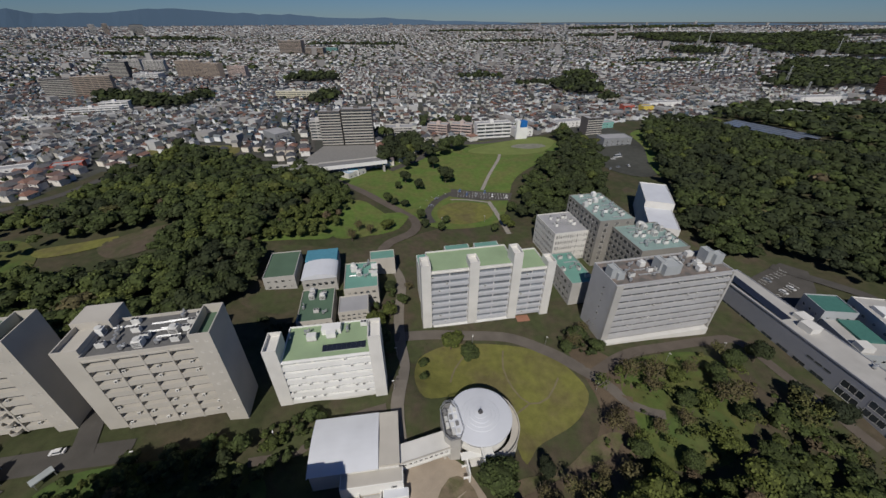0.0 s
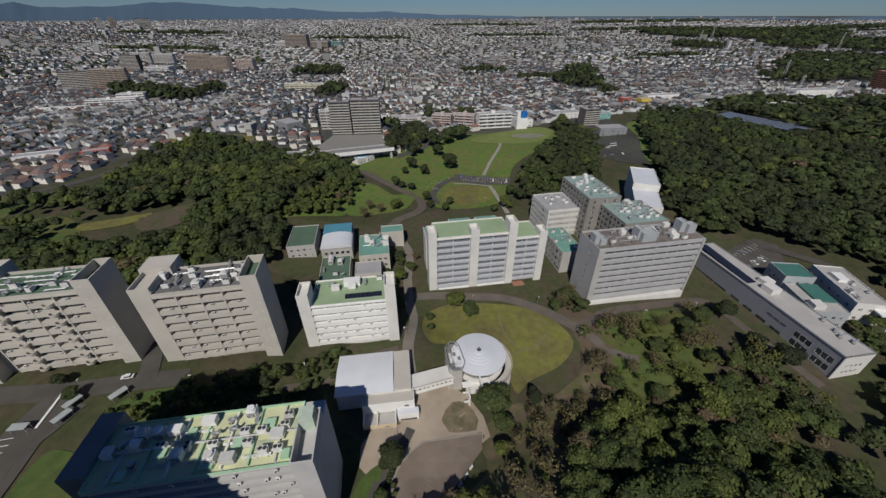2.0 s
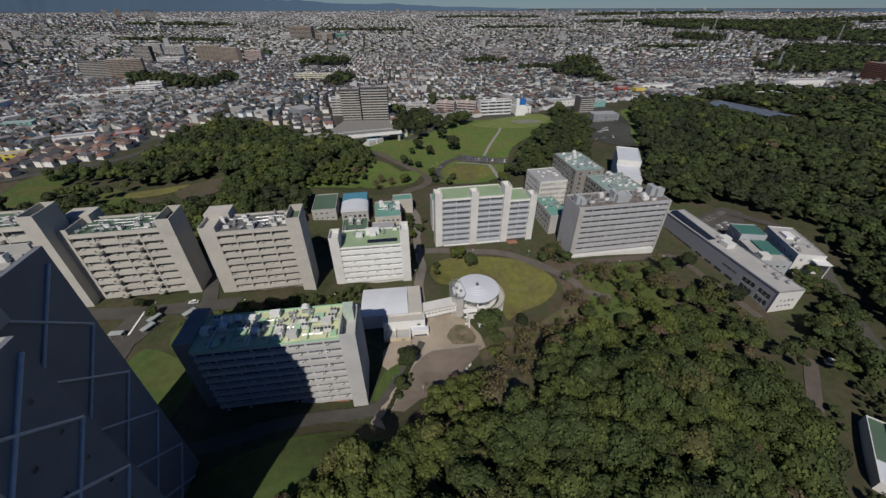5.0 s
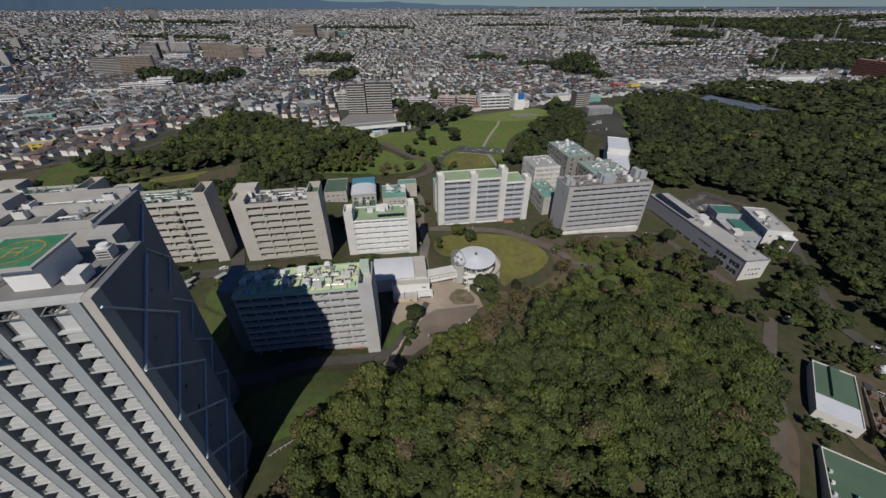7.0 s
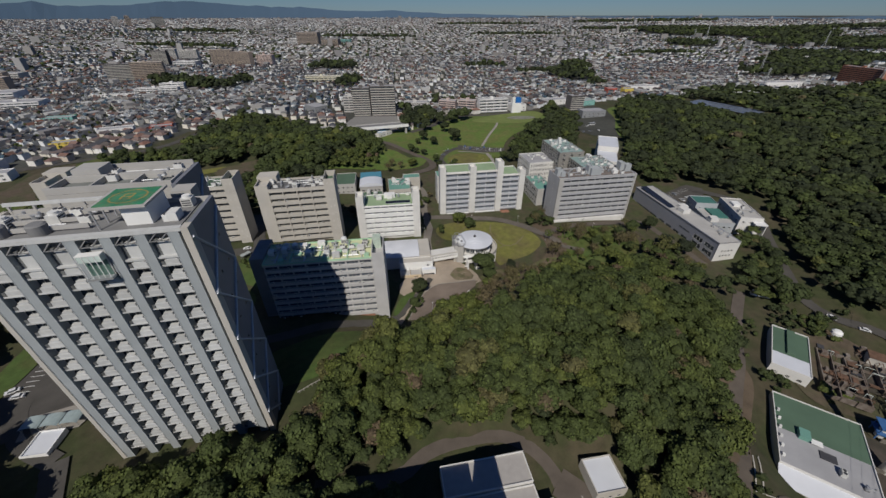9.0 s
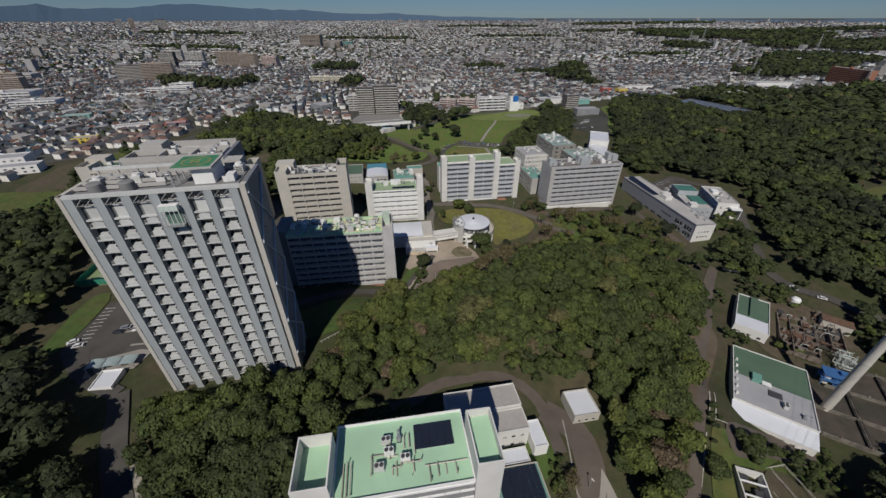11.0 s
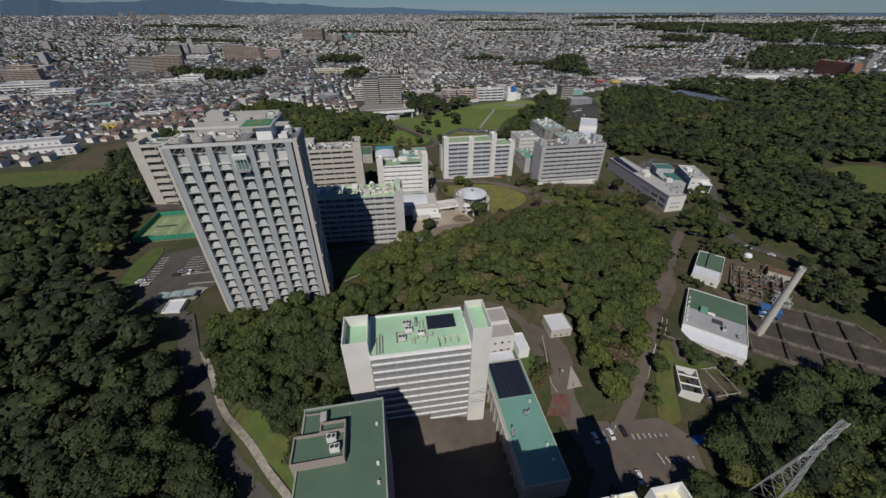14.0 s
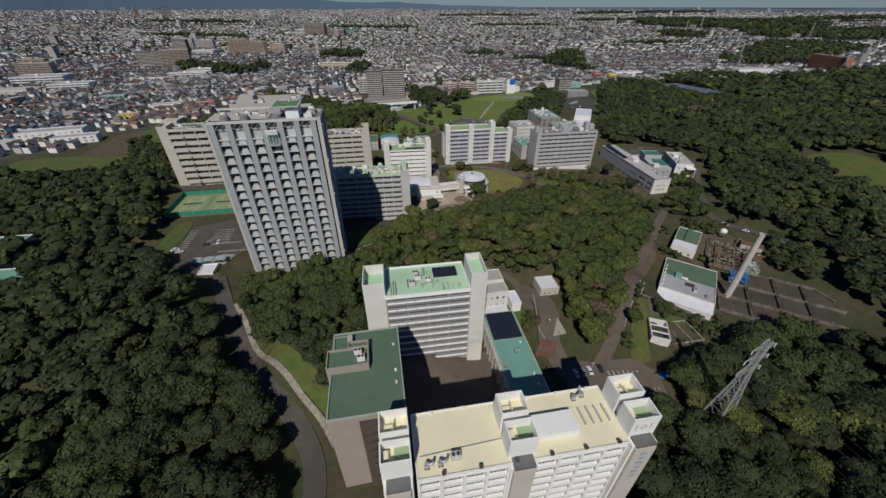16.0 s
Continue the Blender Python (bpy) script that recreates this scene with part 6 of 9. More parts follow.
def crown_template(seed, n_leaf, leaf, lobes, core_seg=6, core_r=0.97):
    """A crown of unit radius, its base at z = 0.25 and its top near 1.9: leaf clumps over uneven lobes round a core for
    the darker, shade-coloured leaves.
    """
    rng = np.random.default_rng(seed)
    cs = [(0, 0, 1.05, 0.72)]
    for k in range(lobes):
        a = 2 * math.pi * (k + rng.uniform(-0.3, 0.3)) / lobes
        r = rng.uniform(0.35, 0.68)
        cs.append((r * math.cos(a), r * math.sin(a), rng.uniform(0.62, 1.35), rng.uniform(0.34, 0.52)))
    cs = np.array(cs)
    w = cs[:, 3] ** 2
    pick = rng.choice(len(cs), n_leaf, p=w / w.sum())
    d = rng.normal(size=(n_leaf, 3))
    d[:, 2] = np.abs(d[:, 2]) * 0.9 + d[:, 2] * 0.25
    d /= np.linalg.norm(d, axis=1)[:, None]
    c = cs[pick]
    p = c[:, :3] + d * c[:, 3:4] * rng.uniform(0.86, 1.16, (n_leaf, 1)) * np.array([1, 1, 0.85])
    nrm = d + rng.normal(size=(n_leaf, 3)) * 0.28
    nrm /= np.linalg.norm(nrm, axis=1)[:, None]
    t = np.cross(nrm, rng.normal(size=(n_leaf, 3)))
    t /= np.linalg.norm(t, axis=1)[:, None]
    bt = np.cross(nrm, t)
    s = leaf * rng.uniform(0.6, 1.35, (n_leaf, 1))
    k1, k2 = rng.uniform(0.6, 1.2, (n_leaf, 1)), rng.uniform(0.5, 1.1, (n_leaf, 1))
    v = np.stack([p - t * s, p - bt * s * k1 + nrm * s * 0.18, p + t * s * k2, p + bt * s * 0.8 - nrm * s * 0.12], 1).reshape(-1, 3)
    q = np.arange(n_leaf * 4).reshape(-1, 4)
    cv, cq = [], []
    for cx, cy, cz, r in cs:
        k = len(cv)
        for j in range(3):
            ph = (-0.45, 0.30, 0.95)[j]
            for i in range(core_seg):
                a = 2 * math.pi * (i + 0.5 * j) / core_seg
                rr = r * core_r * (1 + 0.10 * math.sin(5.1 * i + 2.3 * j + 9 * cx))
                cv.append((cx + rr * math.cos(ph) * math.cos(a), cy + rr * math.cos(ph) * math.sin(a), cz + rr * math.sin(ph) * 0.85))
        for j in range(2):
            for i in range(core_seg):
                cq.append((k + j * core_seg + i, k + j * core_seg + (i + 1) % core_seg, k + (j + 1) * core_seg + (i + 1) % core_seg, k + (j + 1) * core_seg + i))
        cv.append((cx, cy, cz + r * 0.86))
        for i in range(core_seg):
            cq.append((k + 2 * core_seg + i, k + 2 * core_seg + (i + 1) % core_seg, k + 3 * core_seg, k + 3 * core_seg))
    return v, q, np.array(cv), np.array(cq)


NEAR = [crown_template(s, 520, 0.086, 7, 6, 0.90) for s in range(8)]
MID = [crown_template(s + 20, 120, 0.145, 4, 6, 0.93) for s in range(5)]
FAR = [crown_template(s + 40, 30, 0.20, 2, 6) for s in range(4)]
DOT = [crown_template(s + 80, 12, 0.34, 0, 5) for s in range(4)]
THIN = [crown_template(s + 60, 170, 0.095, 6, 4, 0.42) for s in range(4)]


def forest(name, places, templates, label, trunks=False, seed=0):
    """Many crowns (x, y, z, radius, height factor, hue) as one stand of trees."""
    rng = np.random.default_rng(seed)
    vs, qs, hs, cvs, cqs, ch = [], [], [], [], [], []
    nv = nc = 0
    for x, y, z, r, hf, hue in places:
        v, q, cv, cq = templates[rng.integers(len(templates))]
        a = rng.uniform(0, 2 * math.pi)
        rot = np.array([[math.cos(a), -math.sin(a), 0], [math.sin(a), math.cos(a), 0], [0, 0, 1]]) * np.array([r, r, r * hf])
        o = np.array([x, y, z])
        vs.append(v @ rot.T * 1.0 + o)
        qs.append(q + nv)
        nv += len(v)
        hs.append(np.full(len(v), hue))
        cvs.append(cv @ rot.T + o)
        cqs.append(cq + nc)
        nc += len(cv)
        ch.append(np.full(len(cv), hue))
    v = np.concatenate(vs + cvs)
    q = np.concatenate([np.concatenate(qs), np.concatenate(cqs) + nv])
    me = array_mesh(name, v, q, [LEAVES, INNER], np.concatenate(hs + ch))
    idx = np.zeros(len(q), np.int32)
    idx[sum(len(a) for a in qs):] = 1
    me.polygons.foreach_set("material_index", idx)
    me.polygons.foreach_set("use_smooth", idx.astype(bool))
    return tagged(new(name, me), label, "trees", kind="stuff")


# outlines of the woods
WOOD_HILL = [(-52, -26), (-32, -9), (-26, -6), (-14, 0), (0, -2), (12, 0), (20, 6), (28, 15), (36, 32), (46, 46), (60, 56), (84, 62), (108, 62), (126, 44), (138, 40), (132, 10), (112, -18), (92, -50), (80, -74), (66, -84), (56, -76), (58, -56), (40, -50), (30, -46.5), (16, -42), (2, -45), (-10, -51), (-20, -58), (-50, -52)]
WOOD_SW = [(-430, -420), (-430, 60), (-262, 70), (-224, 44), (-209, 6), (-198, -8), (-188, -30), (-187, -46), (-146, -67), (-128, -77), (-114, -95), (-99, -109), (-81, -125), (-63, -142), (-51, -162), (-46, -420)]
WOOD_TOWER = [(-104, -68), (-62, -56), (-48, -50), (-22, -58), (-12, -76), (-34, -84), (-36, -122), (-44, -126), (-58, -116), (-75, -107), (-89, -99), (-98, -89), (-106, -79)]
WOOD_SE = [(56, -132), (94, -120), (99, -98), (122, -96), (146, -74), (215, -66), (232, -20), (420, -30), (420, -420), (60, -420), (64, -180), (54, -150)]
WOOD_EAST = [(203, 55), (211, 84), (221, 104), (230, 128), (229, 150), (214, 168), (209, 180), (200, 194), (180, 186), (168, 192), (158, 208), (157, 236), (172, 262), (190, 330), (214, 400), (224, 450), (276, 538), (320, 545), (341, 530), (400, 595), (447, 622), (503, 652), (548, 640), (595, 622), (715, 655), (1000, 780), (1100, 820), (1100, 200), (760, -30), (240, -14), (232, 14), (216, 32), (203, 40)]
WOOD_PLANT = [(104, 64), (132, 50), (154, 44), (142, 72), (134, 92), (120, 84)]
WOOD_MID = [(60, 240), (56, 300), (70, 330), (104, 372), (128, 430), (118, 462), (136, 490), (160, 420), (140, 330), (128, 270), (100, 240)]
WOOD_WEST = [(-240, 128), (-262, 190), (-300, 300), (-300, 392), (-180, 340), (-128, 322), (-100, 296), (-97, 270), (-103, 248), (-115, 222), (-124, 200), (-112, 184), (-106, 150), (-114, 126), (-132, 112), (-190, 108)]
WOOD_ROADSIDE = [(160, 54), (176, 76), (184, 66), (198, 44), (190, 38), (172, 46)]
WOOD_NW = [(-310, 96), (-306, 150), (-282, 162), (-262, 158), (-242, 148), (-242, 126), (-196, 106), (-222, 88), (-262, 80)]
SCRUB = [(-330, 20), (-330, 110), (-250, 130), (-236, 60), (-240, 30)]


# clearings in the woods
HOLES = [[(-214, 40), (-154, 52), (-144, 8), (-204, -6)], [(-262, 160), (-258, 188), (-218, 202), (-190, 214), (-176, 200), (-172, 158), (-200, 150), (-240, 150)], [(343, 560), (396, 542), (434, 446), (466, 392), (452, 378), (418, 408), (376, 402), (352, 450), (344, 520)], [(318, 60), (330, 170), (400, 165), (405, 100)]]


def clear_of(xs, ys, pad=0.0):
    ok = np.ones(len(xs), bool)
    for poly in FOOT:
        ok &= ~inside(xs, ys, poly)
    for line, w in ROADS:
        for s in range(0, len(xs), 3000):
            d = np.hypot(xs[s:s + 3000, None] - line[:, 0], ys[s:s + 3000, None] - line[:, 1]).min(1)
            ok[s:s + 3000] &= d > w / 2 + 0.6 + pad
    return ok


def stand(poly, spacing, seed, r=(3.6, 6.2), hue=(0.15, 0.75), hf=(0.62, 1.0)):
    rng = np.random.default_rng(seed)
    x0, x1 = min(p[0] for p in poly), max(p[0] for p in poly)
    y0, y1 = min(p[1] for p in poly), max(p[1] for p in poly)
    gx, gy = np.meshgrid(np.arange(x0, x1, spacing), np.arange(y0, y1, spacing * 0.87))
    gx = gx + (np.arange(gy.shape[0]) % 2)[:, None] * spacing / 2
    xs, ys = gx.ravel() + rng.uniform(-0.4, 0.4, gx.size) * spacing, gy.ravel() + rng.uniform(-0.4, 0.4, gx.size) * spacing
    ok = inside(xs, ys, poly) & (ys > -188) & (np.abs(xs) < 195 + 1.32 * (ys + 190))
    xs, ys = xs[ok], ys[ok]
    ok = clear_of(xs, ys)
    for hole in HOLES:
        ok &= ~inside(xs, ys, hole)
    xs, ys = xs[ok], ys[ok]
    zs = heights(xs, ys)
    out = []
    for x, y, z in zip(xs, ys, zs):
        patch = 0.5 + 0.7 * noise.noise(Vector((x * 0.022, y * 0.022, seed))) + 0.35 * noise.noise(Vector((x * 0.07, y * 0.07, seed + 9)))
        h = hue[0] + (hue[1] - hue[0]) * min(1, max(0, 0.85 * patch + 0.40 * rng.random() - 0.15))
        if rng.random() < 0.03:
            h = min(1.0, h + 0.4)
        rr = r[0] * 0.9 + (r[1] * 1.12 - r[0] * 0.9) * rng.random() ** 1.3
        f = rng.uniform(*hf)
        out.append((x, y, z + 2.2 + rng.uniform(0, 1.5), rr, f, h))
    return out


TURNING = [(x, y, gz(x, y) + 3.2, r, 0.95, hue) for x, y, r, hue in ((-15, -34, 5.2, 1.0), (4.9, -30, 6.2, 0.86), (12, -24, 4.8, 0.84), (43, -28.5, 5.6, 0.88), (9.9, -40, 5.0, 0.9), (15, -38, 4.4, 0.87), (31.6, -38, 5.4, 0.97), (-34, -26, 4.6, 0.92), (70, -6, 5.6, 0.85), (88, -20, 5.4, 0.94), (100, -12, 5.0, 0.96))]
forest("wooded_hill", stand(WOOD_HILL, 5.7, 1, (2.9, 5.6), (0.3, 0.86), (0.75, 1.2)) + TURNING, NEAR, "dense mixed broadleaf wood on the hill, touched with autumn")
forest("undergrowth", [(x, y, z - 1.5, r, f, h) for x, y, z, r, f, h in stand(WOOD_HILL, 6.4, 51, (2.4, 3.8), (0.1, 0.8), (0.7, 1.1)) + stand(WOOD_TOWER, 7.0, 52, (2.4, 3.8), (0.1, 0.7), (0.7, 1.1))], MID, "young trees and bushes filling the wood")
forest("wood", stand(WOOD_TOWER, 6.0, 2, (3.0, 5.6), (0.1, 0.7), (0.75, 1.2)), NEAR, "dense broadleaf wood below the tower")
# Hue range of dark trees, lowered further to mimic the lens's dim edges.
sw = stand(WOOD_SW, 8.4, 3, (4.6, 7.8), (0.0, 0.5))
CLOSE = [crown_template(s, 900, 0.062, 8, 6, 0.90) for s in range(6)]
forest("wood", [t for t in sw if t[0] > -120], CLOSE, "dense dark evergreen and oak wood close beside the access road, darkened further for lens dimming")
forest("wood", [t for t in sw if -165 < t[0] <= -120], MID, "dense dark evergreen and oak wood beside the access road, darkened further for lens dimming")
forest("wood", [t for t in sw if t[0] <= -165], FAR, "dark wood beyond the access road")
# Same lowered hues here: lens dimming put into the leaf colour.
se = stand(WOOD_SE, 8.2, 4, (4.6, 7.8), (0.0, 0.5))
forest("wood", [t for t in se if t[0] < 135], CLOSE, "dark wood round the pylon")
forest("wood", [t for t in se if 135 <= t[0] < 190], NEAR, "dark wood behind the pylon")
forest("wood", [t for t in se if t[0] >= 190], MID, "dark wood beyond the pylon")
ea = stand(WOOD_EAST, 8.8, 5, (4.6, 7.4), (0.0, 0.62))
forest("wood", [t for t in ea if t[0] < 260 and t[1] < 230], MID, "broad dark wood east of the campus")
forest("wood", [t for t in ea if not (t[0] < 260 and t[1] < 230) and t[0] + t[1] < 820], FAR, "far wood beyond the campus")
rf = random.Random(12)
forest("wood", [(a, b, c, d * 1.4, e * 0.8, g) for a, b, c, d, e, g in ea if a + b >= 820 and rf.random() < 0.6], DOT, "distant wood beyond the solar panels")
forest("wood", stand(WOOD_NW, 8.0, 31, (4.0, 6.8), (0.0, 0.6)) + stand([(-351, 155), (-323, 154), (-277, 102), (-305, 103)], 8.0, 36, (3.6, 6.4), (0.0, 0.5)), MID, "dark trees behind the tall grey blocks")
forest("wood", stand(WOOD_PLANT, 6.8, 6, (3.0, 4.6)) + stand(WOOD_ROADSIDE, 6.8, 33, (3.0, 5.0)) + stand([(212.1, 14.5), (229.9, 17.3), (241.1, 4.4), (213.3, -28.5), (206.8, -20.7), (201.2, -12.5), (207.8, 2.1)], 7.0, 34, (3.2, 5.4), (0.0, 0.6)) + stand([(203.2, 88.6), (195.6, 65.7), (189.7, 48.8), (174.9, 39.2), (160.2, 40.8), (168.8, 67.2)], 6.8, 35, (3.0, 5.0), (0.2, 0.8)) + stand([(181, 76), (185, 108), (198, 112), (214, 126), (220, 118), (206, 94), (194, 68)], 6.6, 37, (2.8, 5.0), (0.2, 0.85)) + stand(WOOD_MID, 7.4, 7, (3.8, 6.0), (0.1, 0.6)), MID, "wood between campus and sports field")
we = stand(WOOD_WEST, 7.8, 8, (4.2, 7.0), (0.05, 0.8))
forest("wood", [t for t in we if t[1] < 250], MID, "wooded hill at the edge of the town")
forest("wood", [t for t in we if t[1] >= 250], FAR, "far side of the wooded hill at the town's edge")
SLOPE = [(-124, 186), (-88, 200), (-80, 222), (-78, 256), (-88, 276), (-100, 288), (-104, 250), (-116, 222), (-126, 198)]
forest("bushes", [(a, b, c - 1.6, d, e, g) for a, b, c, d, e, g in stand(SLOPE, 5.2, 71, (2.0, 4.2), (0.42, 0.84), (0.7, 1.1))], MID, "bright green bushes on the slope of the wooded hill")
forest("grove", stand([(-78, 364), (-64, 336), (-44, 338), (-38, 366), (-32, 394), (-42, 424), (-64, 424), (-78, 394)], 8.4, 72, (5.0, 8.0), (0.0, 0.5), (0.9, 1.25)) + stand([(-34, 370), (-12, 384), (2, 394), (10, 414), (-12, 430), (-30, 408)], 8.4, 73, (5.0, 8.0), (0.0, 0.6), (0.9, 1.25)), MID, "dark grove of broadleaf trees beside the bridge")
forest("thin_wood", stand([(12, 48), (22, 58), (44, 66), (60, 76), (62, 62), (44, 46), (36, 34), (26, 16), (15, 6), (10, 18), (14, 34)], 5.6, 74, (2.6, 4.4), (0.84, 1.0), (0.8, 1.1))[::2], THIN, "thin brown autumn trees between lawn and hill")
forest("bushes", [(a, b, c - 1.8, d, e, g) for a, b, c, d, e, g in stand([(-10, 14), (-2, 24), (9, 29), (12, 17), (15, 4), (8, -1), (-6, 2)], 4.4, 75, (2.2, 3.8), (0.62, 0.86), (0.7, 1.0)) + stand([(20, 58), (40, 66), (58, 72), (50, 56), (36, 40), (22, 20), (16, 34)], 7.0, 76, (1.2, 2.4), (0.4, 0.9), (0.6, 0.9))], MID, "yellow-green bushes at the foot of the wooded hill")
forest("grove", stand([(-361, 218), (-324, 223), (-295, 233), (-266, 205), (-294, 196), (-337, 195)], 9.0, 77, (3.6, 6.2), (0.1, 0.7)) + stand([(-318, 178), (-244, 178), (-228, 164), (-254, 155), (-292, 154)], 8.6, 78, (3.4, 6.0), (0.1, 0.75)), FAR, "loose trees between the allotments and the wooded hill")
GROVE_EAST = [(40, 60), (52, 70), (62, 84), (60, 106), (70, 116), (94, 118), (118, 120), (130, 104), (148, 84), (152, 62), (126, 68), (104, 66), (70, 62)]
eg = stand(GROVE_EAST, 6.8, 21, (2.8, 4.8), (0.5, 1.1), (0.7, 1.0))
rg = random.Random(5)
forest("grove", [t for t in eg if rg.random() < 0.24 and not inside([t[0]], [t[1]], [(84, 112), (116, 118), (122, 100), (104, 92), (84, 98)])[0]], THIN, "grove of thin autumn trees beside the lawn")
SHRUBS_PLANT = [[(158, -8), (166, -10), (172, -18), (162, -22), (156, -16)], [(198, 0), (212, 2), (214, -14), (202, -18)], [(168, 26), (182, 26), (192, 36), (210, 38), (206, 30), (186, 22)], [(128, -6), (140, -2), (146, -10), (138, -16)], [(100, -70), (112, -72), (110, -80), (100, -80)], [(126, -62), (138, -60), (140, -70), (128, -72)], [(140, 26), (150, 30), (152, 18), (144, 16)], [(-118, 52), (-78, 60), (-58, 54), (-66, 44), (-96, 40), (-120, 44)]]
SHRUBS_GARDEN = [[(50, 128), (64, 132), (68, 122), (62, 114), (52, 118)], [(-52, 62), (-46, 74), (-56, 78), (-66, 72)], [(136, 96), (142, 100), (152, 76), (146, 70)], [(-44, 108), (-38, 160), (-30, 160), (-34, 108)], [(-20, 18), (-16, 34), (-24, 40), (-28, 24)], [(-96, 130), (-40, 112), (-40, 96), (-70, 106)], [(36, -92), (40, -78), (34, -72), (28, -80)], [(66, -84), (96, -52), (100, -58), (80, -84), (84, -92), (72, -94)]]
SHRUBS_ROADSIDE = [[(100, -62), (124, -66), (140, -70), (138, -78), (104, -80)], [(168, 40), (190, 30), (186, 16), (160, 24)], [(110, -18), (130, -8), (136, 8), (128, 12)], [(-128, -20), (-112, -16), (-110, -36), (-122, -40)]]
SHRUBS = SHRUBS_PLANT + SHRUBS_GARDEN + SHRUBS_ROADSIDE
forest("shrubs", [t for k, poly in enumerate(SHRUBS) for t in [(a, b, c - 2.4, d, e, g) for a, b, c, d, e, g in stand(poly, 3.6, 40 + k, (1.2, 2.3), (0.1, 0.85), (0.8, 1.1))]], FAR, "clipped and wild shrubs round the buildings")
forest("bushes", [(a, b, c - 2.6, d, e, g) for a, b, c, d, e, g in stand([(-106, 46), (-62, 56), (-54, 62), (-58, 68), (-80, 67), (-102, 60)], 4.6, 61, (2.4, 3.8), (0.1, 0.75), (0.8, 1.1)) + stand([(-46, 66), (-40, 72), (-46, 80), (-56, 76)], 4.4, 62, (2.0, 3.2), (0.3, 0.85), (0.8, 1.1))], MID, "tall overgrown bushes below the grey blocks")
forest("undergrowth", [(a, b, c - 2.6, d, e, g) for a, b, c, d, e, g in stand([(44, 62), (62, 84), (72, 112), (112, 118), (128, 104), (150, 72), (126, 66), (84, 60)], 5.4, 63, (0.6, 1.6), (0.3, 0.95), (0.5, 0.9))], DOT, "ivy and low scrub under the thin trees")
forest("hedge", [(x + dx, y + dy, gz(x, y) - 0.2, 0.9, 0.9, 0.25) for x, y in spline([(-24.6, 16.6), (-22.7, 23.4), (-20.4, 31.9), (-19.0, 39.2)], 0.9) for dx, dy in ((-0.4, 0), (0.4, 0.1))], FAR, "clipped dark hedge along the service road")
forest("scrub", stand(SCRUB, 7.0, 9, (1.8, 4.0), (0.1, 0.7)), FAR, "scattered scrub on the allotments")


# ---------- single trees ----------
def tree_meshes(seed):
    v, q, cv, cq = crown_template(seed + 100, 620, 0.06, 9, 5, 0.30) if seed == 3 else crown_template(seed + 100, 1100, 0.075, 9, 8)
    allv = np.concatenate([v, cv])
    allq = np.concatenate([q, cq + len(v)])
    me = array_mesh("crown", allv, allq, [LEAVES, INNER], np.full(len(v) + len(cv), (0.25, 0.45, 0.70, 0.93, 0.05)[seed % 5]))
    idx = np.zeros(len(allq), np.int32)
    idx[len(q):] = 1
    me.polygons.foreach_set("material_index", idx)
    tv, tf = [], []
    rnd = random.Random(seed)
    rings = [(0.085, -0.25), (0.06, 0.1), (0.05, 0.5), (0.03, 1.0)]
    n = 8
    for r, z in rings:
        tv += [(r * math.cos(2 * math.pi * k / n), r * math.sin(2 * math.pi * k / n), z) for k in range(n)]
    for j in range(3):
        tf += [(j * n + k, j * n + (k + 1) % n, (j + 1) * n + (k + 1) % n, (j + 1) * n + k) for k in range(n)]
    for k in range(5 if seed != 3 else 9):
        a = 2 * math.pi * k / 5 + rnd.random()
        tip = (0.5 * math.cos(a), 0.5 * math.sin(a), 0.7 + 0.12 * k)
        tube(tv, tf, (0, 0, 0.25 + 0.07 * k), tip, 0.02, 5)
        for q in range(4 if seed == 3 else 0):
            e = a + rnd.uniform(-0.9, 0.9)
            tube(tv, tf, tip, (tip[0] + 0.34 * math.cos(e), tip[1] + 0.34 * math.sin(e), tip[2] + rnd.uniform(0.1, 0.5)), 0.011, 3)
    return me, mesh_of("trunk", tv, tf, BARK)


TREES = [tree_meshes(s) for s in range(5)]
TREE_LABEL = ("dark green broadleaf tree", "green broadleaf tree", "olive broadleaf tree turning yellow", "brownish autumn tree with thinning leaves", "dense dark evergreen tree")


def tree(x, y, r, kind=0, hf=1.0, sink=0.0):
    t = thing("tree", TREE_LABEL[kind] + " standing on the campus", "tree", pose(x, y, gz(x, y) - sink, 0, 0, (x * 37 + y * 17) % 360) @ Matrix.Diagonal((r, r, r * hf, 1)) @ Matrix.Translation((0, 0, 0.22)), "campus trees")
    child("trunk", TREES[kind][1], t)
    child("crown", TREES[kind][0], t)


rt = random.Random(7)
TREES_LAWN = [(-27, 112, 3.2, 1), (-28, 104, 2.4, 1), (-30, 98, 2.2, 0), (-33, 118, 5.5, 1), (-36, 128, 5.0, 2), (-31, 138, 4.0, 2), (-26, 148, 3.4, 1), (-34, 158, 3.2, 0), (-24, 160, 3.0, 3), (0, 119, 4.8, 2), (8, 113, 4.6, 1), (3, 124, 3.0, 2), (-12, 108, 2.2, 1), (-11, 99, 2.0, 1), (18.5, 51, 4.2, 1), (17, 41, 3.0, 2), (33, 66, 3.2, 4), (30, 57, 3.0, 3), (22, 47, 2.6, 3), (56, 121, 4.2, 3), (62, 128, 3.6, 3), (66, 118, 3.8, 1)]
